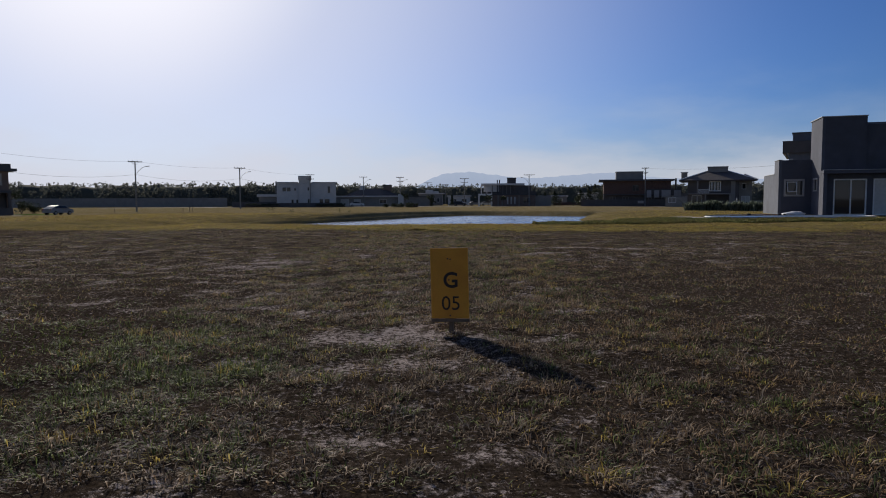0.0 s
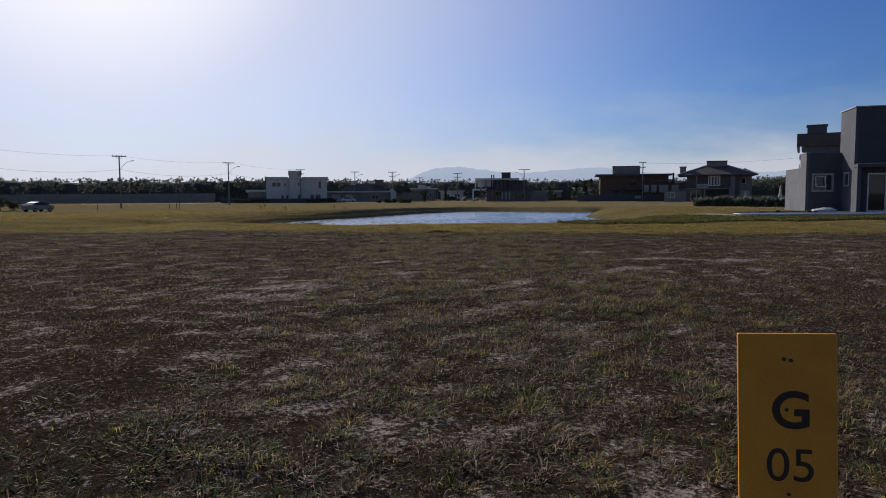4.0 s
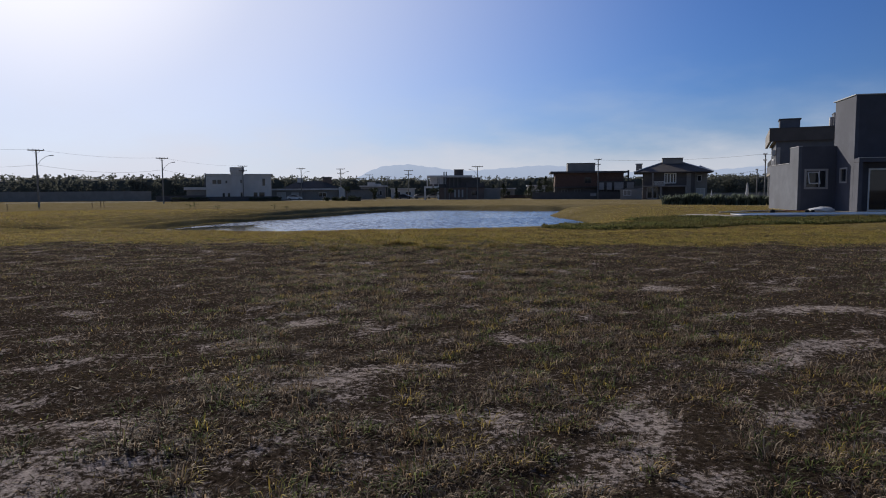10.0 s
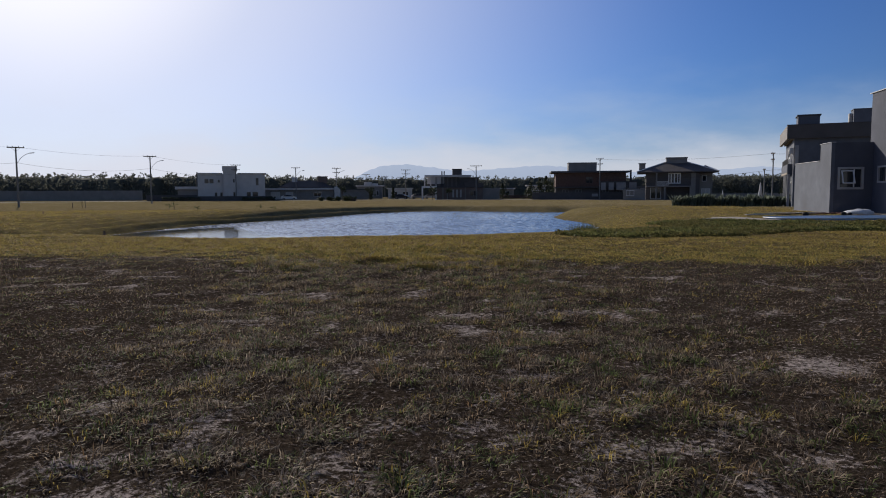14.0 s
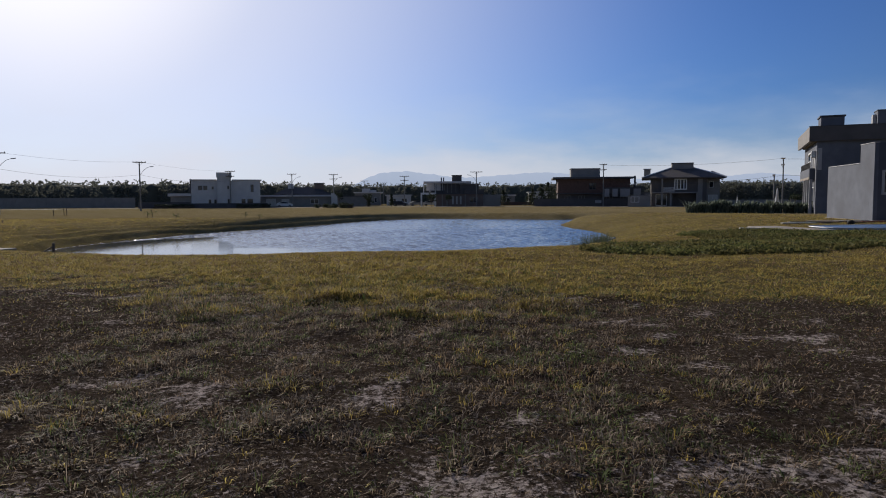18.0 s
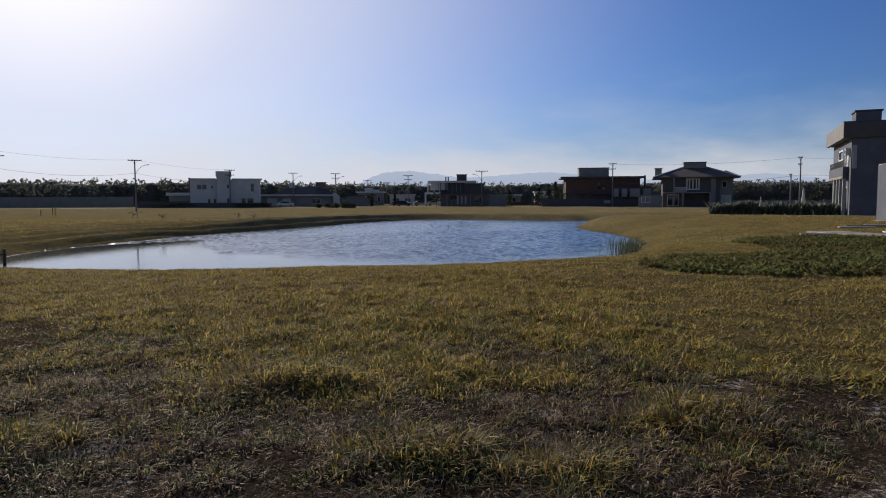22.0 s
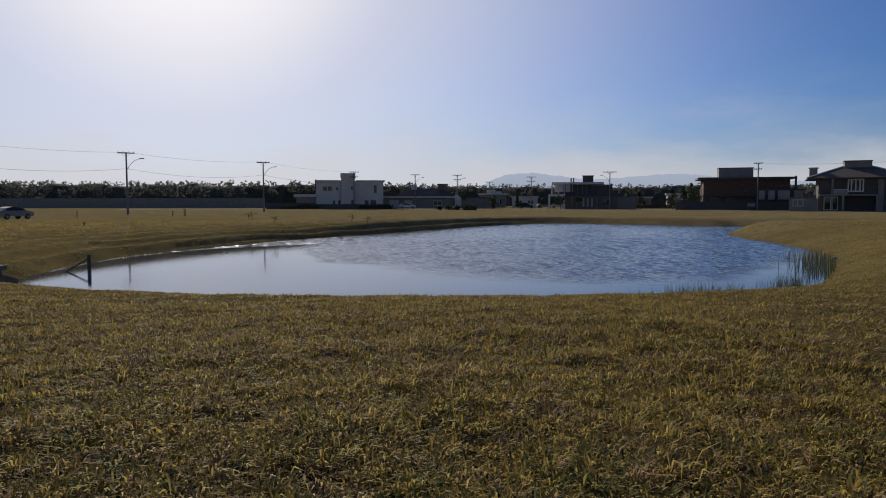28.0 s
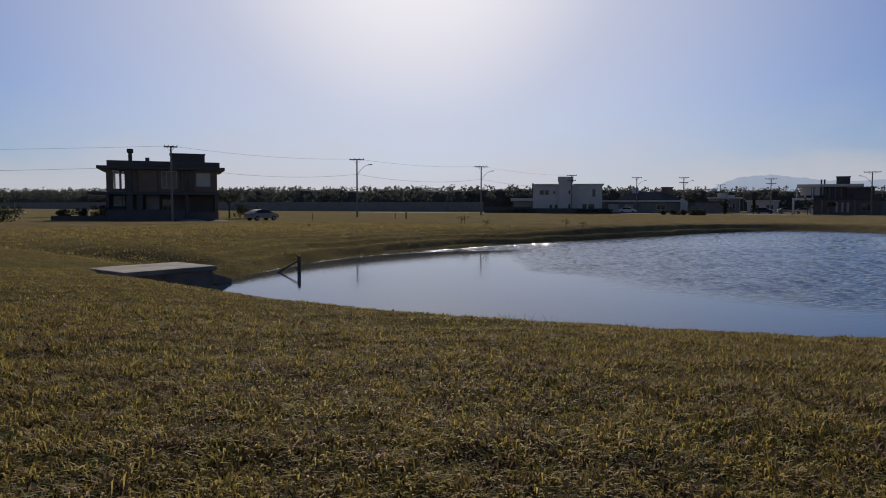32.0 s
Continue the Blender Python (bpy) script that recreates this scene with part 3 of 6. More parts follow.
def sheet(name, xs, ys, zs, mat):
    """A grid of quads as one mesh."""
    nx, ny = len(xs), len(ys)
    co = np.stack([*np.meshgrid(xs, ys), zs], -1).reshape(-1, 3)
    i = (np.arange(ny - 1)[:, None] * nx + np.arange(nx - 1)).ravel()
    quads = np.stack([i, i + 1, i + nx + 1, i + nx], -1)
    return raw_mesh(name, co, quads, mat, smooth=True)


def raw_mesh(name, co, faces, mat, smooth=False):
    """A mesh out of arrays; all faces have the same number of corners."""
    me = bpy.data.meshes.new(name)
    me.vertices.add(len(co))
    me.vertices.foreach_set("co", np.asarray(co, np.float32).ravel())
    k = faces.shape[1]
    me.loops.add(faces.size)
    me.loops.foreach_set("vertex_index", faces.astype(np.int32).ravel())
    me.polygons.add(len(faces))
    me.polygons.foreach_set("loop_start", np.arange(0, faces.size, k, dtype=np.int32))
    me.polygons.foreach_set("loop_total", np.full(len(faces), k, np.int32))
    if smooth:
        me.polygons.foreach_set("use_smooth", np.ones(len(faces), bool))
    me.update(calc_edges=True)
    me.materials.append(mat)
    return new(name, me)


def ground_shader():
    m = bpy.data.materials.new("dry_turf")
    m.use_nodes = True
    n, l = m.node_tree.nodes, m.node_tree.links
    b = n["Principled BSDF"]
    b.inputs["Roughness"].default_value, b.inputs["Specular IOR Level"].default_value = 1.0, 0.0
    geo = n.new("ShaderNodeNewGeometry")

    def noise_at(scale, detail=5, rough=0.6, squash=1.0):
        mp = n.new("ShaderNodeMapping")
        mp.inputs["Scale"].default_value = (1, squash, 1)
        l.new(geo.outputs["Position"], mp.inputs["Vector"])
        t = n.new("ShaderNodeTexNoise")
        t.inputs["Scale"].default_value, t.inputs["Detail"].default_value, t.inputs["Roughness"].default_value = scale, detail, rough
        l.new(mp.outputs["Vector"], t.inputs["Vector"])
        return t.outputs["Fac"]

    def ramp(fac, a, b_):
        r = n.new("ShaderNodeMapRange")
        r.inputs["From Min"].default_value, r.inputs["From Max"].default_value = a, b_
        l.new(fac, r.inputs["Value"])
        return r.outputs["Result"]

    def mix(fac, a, b_):
        x = n.new("ShaderNodeMix")
        x.data_type = "RGBA"
        l.new(fac, x.inputs["Factor"])
        for sock, v in ((x.inputs["A"], a), (x.inputs["B"], b_)):
            if isinstance(v, tuple):
                sock.default_value = (*v, 1)
            else:
                l.new(v, sock)
        return x.outputs["Result"]

    def calc(op, a, b_):
        x = n.new("ShaderNodeMath")
        x.operation = op
        for sock, v in ((x.inputs[0], a), (x.inputs[1], b_)):
            if isinstance(v, (int, float)):
                sock.default_value = v
            else:
                l.new(v, sock)
        return x.outputs[0]

    def field(key):
        x = n.new("ShaderNodeAttribute")
        x.attribute_name = key
        return x.outputs["Fac"]

    dry = mix(ramp(noise_at(0.9, 8, 0.75), 0.35, 0.65), (0.09, 0.068, 0.046), (0.15, 0.112, 0.08))
    dry = mix(ramp(noise_at(1.6, 5), 0.45, 0.7), dry, (0.05, 0.042, 0.024))
    green = mix(ramp(noise_at(0.3, 6), 0.35, 0.65), (0.25, 0.19, 0.07), (0.34, 0.26, 0.10))
    green = mix(ramp(noise_at(2.2, 4), 0.5, 0.75), green, (0.17, 0.14, 0.05))
    green = mix(ramp(noise_at(0.3, 8, 0.75, 1.2), 0.48, 0.66), green, (0.15, 0.135, 0.045))
    green = mix(ramp(noise_at(0.6, 8, 0.75, 1.2), 0.56, 0.70), green, (0.27, 0.19, 0.11))
    # straw-coloured far turf, paled with distance: haze put into its colour
    hazy_straw = mix(ramp(noise_at(0.15, 8, 0.75, 1.3), 0.4, 0.62), (0.29, 0.22, 0.095), (0.41, 0.325, 0.17))
    hazy_straw = mix(ramp(noise_at(0.9, 7, 0.75), 0.45, 0.7), hazy_straw, (0.20, 0.165, 0.08))
    turf = mix(field("hazy_straw"), mix(field("lush"), dry, green), hazy_straw)
    turf = mix(ramp(field("lawn"), 0.25, 0.6), turf, mix(noise_at(1.2, 5), (0.10, 0.17, 0.03), (0.20, 0.27, 0.06)))
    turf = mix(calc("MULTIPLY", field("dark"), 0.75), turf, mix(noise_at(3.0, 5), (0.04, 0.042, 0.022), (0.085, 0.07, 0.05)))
    turf = mix(calc("MULTIPLY", field("soil"), 0.85), turf, mix(ramp(noise_at(26, 6, 0.8), 0.40, 0.66), (0.028, 0.020, 0.015), (0.15, 0.112, 0.083)))
    fibre = noise_at(45, 5, 0.8)
    g = n.new("ShaderNodeMix")
    g.data_type, g.blend_type = "RGBA", "MULTIPLY"
    g.inputs["Factor"].default_value = 0.8
    l.new(turf, g.inputs["A"])
    l.new(ramp(fibre, 0.28, 0.66), g.inputs["B"])
    speck = ramp(calc("ADD", calc("MULTIPLY", field("bare"), 0.5), calc("MULTIPLY", calc("SUBTRACT", noise_at(19.0, 8, 0.85), 0.5), 4.6)), 0.28, 0.58)
    turf = mix(speck, g.outputs["Result"], mix(ramp(noise_at(30, 5, 0.8), 0.35, 0.6), (0.25, 0.205, 0.185), (0.60, 0.51, 0.465)))
    l.new(turf, b.inputs["Base Color"])
    bp = n.new("ShaderNodeBump")
    bp.inputs["Strength"].default_value, bp.inputs["Distance"].default_value = 0.9, 0.05
    l.new(calc("ADD", calc("ADD", fibre, calc("MULTIPLY", noise_at(7, 4), 0.8)), calc("MULTIPLY", noise_at(1.3, 6, 0.75), 1.6)), bp.inputs["Height"])
    l.new(bp.outputs["Normal"], b.inputs["Normal"])
    return m


def water_shader():
    m = bpy.data.materials.new("pond_water")
    m.use_nodes = True
    n, l = m.node_tree.nodes, m.node_tree.links
    b = n["Principled BSDF"]
    b.inputs["Base Color"].default_value = (0.010, 0.028, 0.062, 1)
    b.inputs["Roughness"].default_value = 0.05
    b.inputs["IOR"].default_value = 1.33
    geo = n.new("ShaderNodeNewGeometry")
    fine = n.new("ShaderNodeTexNoise")
    fine.inputs["Scale"].default_value, fine.inputs["Detail"].default_value = 8.0, 4
    l.new(geo.outputs["Position"], fine.inputs["Vector"])
    wind = n.new("ShaderNodeAttribute")
    wind.attribute_name = "wind"
    hgt = n.new("ShaderNodeMath")
    hgt.operation = "MULTIPLY"
    l.new(fine.outputs["Fac"], hgt.inputs[0])
    l.new(wind.outputs["Fac"], hgt.inputs[1])
    bp = n.new("ShaderNodeBump")
    bp.inputs["Distance"].default_value, bp.inputs["Strength"].default_value = 0.05, 1.0
    l.new(hgt.outputs[0], bp.inputs["Height"])
    l.new(bp.outputs["Normal"], b.inputs["Normal"])
    return m


gx = graded(-26, 30, 0.4, 1800)
gx = np.unique(np.concatenate([np.arange(-100, -56, 2.0), gx[(gx < -26) | (gx > 8)], np.arange(-26, -8, 0.28), np.arange(-8, 8.01, 0.19)]))
gy = graded(-8, 98, 0.4, 2400)
gy = np.unique(np.concatenate([gy[(gy < -2.5) | (gy > 98)], np.arange(-2.5, 36.01, 0.19), np.arange(36.2, 72, 0.3), np.arange(72, 98, 0.45)]))
gX, gY = np.meshgrid(gx, gy)
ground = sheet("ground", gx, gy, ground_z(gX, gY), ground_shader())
for key, field in (("bare", bare), ("hazy_straw", lambda x, y: smooth_step((np.hypot(x - 6, y - 28) - 22 + 14 * (cloudy(x, y, 9, 88, 3) - 0.5)) / 34)), ("lush", lush), ("dark", earth_and_shade), ("soil", lambda x, y: (1 - smooth_step((np.hypot((x - 1) / 17, (y - 14) / 24) - 0.8) / 0.35)) * (1 - 0.6 * lush(x, y)))):
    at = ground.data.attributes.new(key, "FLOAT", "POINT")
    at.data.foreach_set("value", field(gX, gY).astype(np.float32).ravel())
at = ground.data.attributes.new("lawn", "FLOAT", "POINT")
lawn = np.exp(-(((gX + 68.0) / 6.5) ** 2 + ((gY - 99.5) / 5.0) ** 2) * 2) + np.exp(-(((gX + 88) / 11.0) ** 2 + ((gY - 86.5) / 5.0) ** 2) * 2)
at.data.foreach_set("value", (lawn * (0.7 + 0.6 * cloudy(gX, gY, 3.0, 91, 2))).astype(np.float32).ravel())
tagged(ground, "dry olive-brown turf with bare sandy patches", "ground", kind="structure")

# the water: one sheet that runs under the banks, with real wind waves on the open part
def waves(x, y):
    wr = np.random.default_rng(9)
    h = np.zeros(x.shape)
    for _ in range(46):
        length = wr.uniform(0.21, 0.36)
        a = radians(90 + 8) + wr.normal(0, 0.34)
        h += 0.0065 * length * np.sin(2 * np.pi / length * (x * math.cos(a) + y * math.sin(a)) + wr.uniform(0, 6.28))
    return h


def windy(x, y):
    """Where the wind ruffles the pond, 0 to 1: a smooth strip lies along the near bank."""
    edge = np.interp(x, [-18, -12.5, -9, -5, 0, 2, 4.3, 7.3, 12], [72, 56, 48.5, 45.5, 43.4, 43.0, 44.2, 47, 56])
    open_water = smooth_step((y - edge + 5.0 * (cloudy(x, y * 2, 7, 71, 4) - 0.5) + 0.6) / 4.0) * (0.75 + 0.5 * (cloudy(x, y, 6, 73, 3) - 0.3))
    d = from_shore(x, y)
    reach = 0.2 + 4.2 * np.exp(-(((y - 61.5) / 4.5) ** 2))
    left_bank = smooth_step((d + reach) / 0.5) * (x < -8) * (y > 44) * (y < 74) * smooth_step((cloudy(x, y * 0.7, 0.3, 75, 2) - 0.44) / 0.10)
    return np.maximum(0.03 + 0.97 * open_water, 2.0 * left_bank)


wx, wy = np.arange(-19.5, 19.51, 0.11), np.concatenate([np.arange(35.8, 68, 0.13), np.arange(68, 99, 0.19)])
wX, wY = np.meshgrid(wx, wy)
water = sheet("water", wx, wy, WATER + waves(wX, wY) * windy(wX, wY), water_shader())
at = water.data.attributes.new("wind", "FLOAT", "POINT")
at.data.foreach_set("value", windy(wX, wY).astype(np.float32).ravel())
tagged(water, "wind-ruffled blue pond water between grass banks", "pond", kind="structure")

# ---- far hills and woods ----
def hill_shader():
    m = bpy.data.materials.new("haze_painted_hill")
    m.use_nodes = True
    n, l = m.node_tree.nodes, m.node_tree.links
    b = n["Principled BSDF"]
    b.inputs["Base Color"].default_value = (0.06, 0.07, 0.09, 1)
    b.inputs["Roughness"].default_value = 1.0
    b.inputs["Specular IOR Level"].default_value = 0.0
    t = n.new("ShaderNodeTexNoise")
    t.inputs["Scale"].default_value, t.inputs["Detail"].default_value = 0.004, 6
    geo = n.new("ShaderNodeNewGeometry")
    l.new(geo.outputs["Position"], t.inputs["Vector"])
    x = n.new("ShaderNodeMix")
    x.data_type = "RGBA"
    # the distance haze is put into the hills' own pale, glowing colour
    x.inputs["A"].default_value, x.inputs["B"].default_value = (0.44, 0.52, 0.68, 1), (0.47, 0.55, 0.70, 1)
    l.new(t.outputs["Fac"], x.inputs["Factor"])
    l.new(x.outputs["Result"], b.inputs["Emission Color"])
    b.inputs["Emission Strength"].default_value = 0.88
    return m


def hill_range(name, ridge, far, mat, label):
    """A ridge far off: tangents (sideways, up) of its crest as seen from the field."""
    tan_x, tan_z = np.array(ridge).T
    xs = np.linspace(tan_x[0], tan_x[-1], 160)
    zs = np.interp(xs, tan_x, tan_z)
    rough = 0.00035 * (np.sin(xs * 190) + np.sin(xs * 333 + 1) + 0.7 * np.sin(xs * 611 + 2))
    crest = np.stack([xs * far, np.full_like(xs, far), (zs + rough * (zs > 0.012)) * far], -1)
    foot_near = crest * (1, 1, 0) + (0, -500, -5)
    foot_far = crest * (1, 1, 0) + (0, 300, -5)
    waist = (crest + foot_near) / 2 + (0, 40, 0)
    co = np.concatenate([foot_near, waist, crest, foot_far])
    n = len(xs)
    i = np.concatenate([np.arange(n - 1) + k * n for k in range(3)])
    ob = raw_mesh(name, co, np.stack([i, i + 1, i + n + 1, i + n], -1), mat, True)
    return tagged(ob, label, "hills", kind="structure")


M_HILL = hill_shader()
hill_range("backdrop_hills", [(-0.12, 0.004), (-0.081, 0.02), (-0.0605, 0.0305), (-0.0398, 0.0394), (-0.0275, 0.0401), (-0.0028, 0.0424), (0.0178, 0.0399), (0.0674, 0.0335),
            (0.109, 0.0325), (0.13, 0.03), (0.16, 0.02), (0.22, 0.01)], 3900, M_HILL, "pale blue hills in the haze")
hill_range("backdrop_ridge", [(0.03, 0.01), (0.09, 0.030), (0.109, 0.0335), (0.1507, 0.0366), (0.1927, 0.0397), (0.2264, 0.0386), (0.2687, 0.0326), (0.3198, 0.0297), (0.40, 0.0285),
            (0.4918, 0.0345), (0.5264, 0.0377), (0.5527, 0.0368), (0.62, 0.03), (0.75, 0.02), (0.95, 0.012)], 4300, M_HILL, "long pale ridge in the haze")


def clump_mesh(rng, clumps, per, leaf):
    """Leaf cards: per small quads round each clump (x, y, z, radius)."""
    c = np.repeat(np.asarray(clumps, float), per, 0)
    n = len(c)
    d = rng.normal(size=(n, 3))
    d /= np.linalg.norm(d, axis=1, keepdims=True)
    p = c[:, :3] + d * c[:, 3:4] * rng.uniform(0.45, 1.0, (n, 1)) * (1, 1, 0.85)
    u = rng.normal(size=(n, 3))
    u /= np.linalg.norm(u, axis=1, keepdims=True)
    v = np.cross(u, rng.normal(size=(n, 3)))
    v /= np.linalg.norm(v, axis=1, keepdims=True) + 1e-9
    s = leaf * rng.uniform(0.6, 1.4, (n, 1))
    co = np.stack([p - u * s, p - v * s * 0.5, p + u * s, p + v * s * 0.5], 1).reshape(-1, 3)
    return co, np.arange(n * 4).reshape(-1, 4)


# the wood behind the houses: one mass of crowns on thin trunks
rng = np.random.default_rng(5)


def wood(name, line, depth, top, count, label, leaf=0.38, per=36, spread=1.35):
    """Trees standing along a line of ground points; top: heights of the crowns at its ends."""
    line = np.array(line, float)
    seg = np.r_[0, np.cumsum(np.hypot(*np.diff(line, axis=0).T))]
    s = rng.uniform(0, seg[-1], count)
    x, y = np.interp(s, seg, line[:, 0]), np.interp(s, seg, line[:, 1])
    off = rng.uniform(0, depth, count)
    y = y + off
    h = np.interp(s, np.linspace(0, seg[-1], len(top)), top) * rng.normal(1.0, 0.06, count).clip(0.85, 1.16)
    clumps = []
    # the shaded heart of the wood, a long rough mound
    st = np.arange(0, seg[-1], 1.1)
    mx, my = np.interp(st, seg, line[:, 0]), np.interp(st, seg, line[:, 1]) + depth * 0.45
    mh = np.interp(st, np.linspace(0, seg[-1], len(top)), top) * (0.80 + 0.14 * lattice(st, 0 * st, 2.2, 83) + 0.12 * lattice(st, 0 * st, 7, 84))
    prof = ((-4.5, 0.0), (-3.6, 0.45), (-1.8, 0.86), (0.0, 1.0), (3.0, 0.6), (5.0, 0.0))
    co = np.concatenate([np.stack([mx, my + dy + lattice(st, 0 * st, 1.6, 85 + j), -0.8 + (mh + 0.4) * k], -1) for j, (dy, k) in enumerate(prof)])
    m_, i = len(st), np.concatenate([np.arange(len(st) - 1) + j * len(st) for j in range(5)])
    tagged(raw_mesh("thicket", co, np.stack([i, i + 1, i + m_ + 1, i + m_], -1), M_PINE), "dark shaded undergrowth inside the distant wood", "woods", kind="stuff")
    for xi, yi, hi in zip(x, y, h):
        slim = rng.uniform(0.7, 1.25) * spread
        for _ in range(9):
            k = rng.uniform(0.28, 1.0)
            r = slim * (1.55 - 1.15 * k) * hi / 8
            clumps.append((xi + rng.normal(0, 0.5 * r), yi + rng.normal(0, 0.5 * r), -0.4 + k * hi - 0.3 * r, max(r, 0.35)))
    co, q = clump_mesh(rng, clumps, per // 9 + 1, leaf)
    tagged(raw_mesh(name, co, q, M_PINE), label, "woods", kind="stuff")


wood("wood", [(-620, 285), (-330, 235), (-150, 205), (-90, 212), (-60, 250), (-20, 300), (60, 320), (170, 330), (330, 300)], 22, (12.0, 10.6, 9.4, 8.6, 7.3, 8.2, 8.9, 9.4, 9), 3100,
     "distant belt of dark green pines and scrub")
wood("wood", [(95, 260), (160, 255), (240, 250)], 20, (7.5, 7.8, 7.8), 650, "distant dark green pine wood behind the houses")

# the estate's long boundary wall at the wood's foot
bm = bmesh.new()
for k in range(73):
    x0 = -622.5 + k * 7.5
    y0 = np.interp(x0, [-625, -330, -150, -90, -75], [277, 226, 197, 204, 206])
    y1 = np.interp(x0 + 7.4, [-625, -330, -150, -90, -75], [277, 226, 197, 204, 206])
    w = add_box(bmesh.new(), 0, 7.4, 0, 0.2, -0.6, 2.35)
    add_box(w, -0.12, 0.12, -0.06, 0.26, -0.6, 2.5)
    w.transform(pose(x0, y0, 0, 0, 0, math.degrees(math.atan2(y1 - y0, 7.4))))
    me = bpy.data.meshes.new("tmp")
    w.to_mesh(me)
    w.free()
    bm.from_mesh(me)
    bpy.data.meshes.remove(me)
tagged(link(bm, "wall_boundary", M_HOUSE_GREY, None), "long grey boundary wall at the foot of the wood", "wall", kind="structure")


# ---- utility poles and wires ----
def utility_pole(x, y, height, arm=1.1, lamp=None, heading=0.0, second=False, z=None):
    z = float(ground_z(x, y)) if z is None else z
    ob = thing("utility_pole", "grey concrete utility pole with a wooden crossarm" + (" and a street lamp" if lamp else ""), "utility pole", pose(x, y, z, 0, 0, heading), "street poles")
    part("shaft", tube((0, 0, -0.3), (0, 0, height), 0.15, 0.095, 10), M_POLE, ob)
    for k, top in enumerate((height - 0.12,) + ((height - 1.3,) if second else ())):
        a = arm * (1 if k == 0 else 0.85)
        cross = part("crossarm", box(-a, a, -0.16, -0.05, top - 0.07, top + 0.07, 0.01), M_WOOD, ob)
        for px in (-0.92, -0.35, 0.35, 0.92):
            part("insulator", tube((px * a, -0.1, top + 0.07), (px * a, -0.1, top + 0.24), 0.05, 0.03, 6), M_DARKMETAL, cross)
        part("brace", add_tube(tube((-a * 0.5, -0.1, top - 0.07), (0, -0.1, top - 0.55), 0.02, n=5), (a * 0.5, -0.1, top - 0.07), (0, -0.1, top - 0.55), 0.02, n=5), M_DARKMETAL, ob)
    if lamp:
        sx = lamp
        zl = height - 2.4
        pts = [(0.08 * sx, 0, zl), (0.55 * sx, 0, zl + 0.75), (1.15 * sx, 0, zl + 1.3), (1.75 * sx, 0, zl + 1.55)]
        armp = part("lamp_arm", add_path(bmesh.new(), pts, 0.035), M_METAL, ob)
        head = box(-0.32, 0.32, -0.11, 0.11, -0.06, 0.06, 0.03)
        head.transform(Matrix.Translation((2.0 * sx, 0, zl + 1.56)) @ Matrix.Rotation(-0.12 * sx, 4, "Y"))
        part("lamp_head", head, M_METAL, armp)
    return ob


POLES = [(-63.8, 83.2, 8.75, 0.75, None, 38, False), (-57.7, 113.0, 8.75, 1.1, 1, 30, False), (-48.0, 138.6, 8.75, 1.1, 1, 25, False), (-44.2, 186.0, 9.1, 1.2, None, 10, True),
         (-31.0, 197.6, 8.8, 1.2, 1, 5, False), (-20.5, 201.9, 8.8, 1.2, 1, 0, True), (-16.0, 265.1, 8.8, 1.5, None, 0, False), (-10.0, 295.0, 8.8, 1.5, None, 0, True),
         (-3.5, 314.0, 8.8, 1.5, None, 0, False), (-1.2, 217.3, 8.8, 1.4, None, 0, True), (16.9, 185.0, 8.7, 1.5, -1, -5, False), (44.4, 168.5, 9.6, 1.0, None, -50, True),
         (68.6, 136.6, 9.0, 0.5, None, -75, True), (68.0, 138.5, 6.0, 0.3, None, -75, False)]
for p in POLES:
    utility_pole(*p)


def wire(p, q, sag, r=0.011):
    p, q = Vector(p), Vector(q)
    pts = [p.lerp(q, k / 12) - Vector((0, 0, sag * 4 * (k / 12) * (1 - k / 12))) for k in range(13)]
    ob = link(add_path(bmesh.new(), pts, r, 4), "overhead_cable", M_WIRE, None)
    return tagged(ob, "thin black overhead cable between the poles", "cable", "overhead cables")


def spot(i, down=0.0, side=0.0):
    x, y, h = POLES[i][:3]
    return (x + side, y, float(ground_z(x, y)) + h - down)


for i, j in ((0, 1), (1, 2), (2, 3)):
    wire(spot(i, 2.3), spot(j, 2.3), 0.8, 0.014)
    wire(spot(i, 0.0), spot(j, 0.0), 0.5)
wire((-150, 52, 6.2), spot(0, 2.3), 0.8, 0.014)
wire((-150, 52, 8.4), spot(0, 0.0), 0.5)
wire(spot(11, 0.2), spot(12, 0.1), 0.6, 0.016)
wire(spot(12, 3.2), (46.9, 166, 4.6), 0.7, 0.02)
wire(spot(12, 3.2), (110, 112, 6.2), 0.6, 0.02)
wire(spot(12, 0.2), (110, 112, 8.4), 0.5, 0.02)


# ---- the plot sign ----
def lettering(text, size, x, z, y, parent, bold=0.0):
    cu = bpy.data.curves.new(text, "FONT")
    cu.body, cu.size, cu.align_x, cu.extrude, cu.offset = text, size, "CENTER", 0.001, bold
    ob = bpy.data.objects.new("text", cu)
    scene.collection.objects.link(ob)
    bpy.context.view_layer.update()
    me = bpy.data.meshes.new_from_object(ob)
    bpy.data.objects.remove(ob)
    bpy.data.curves.remove(cu)
    me.transform(Matrix.Translation((x, y, z)) @ Matrix.Rotation(radians(90), 4, "X"))
    me.materials.clear()
    me.materials.append(M_INK)
    out = new("lettering", me)
    out.parent = parent
    return out


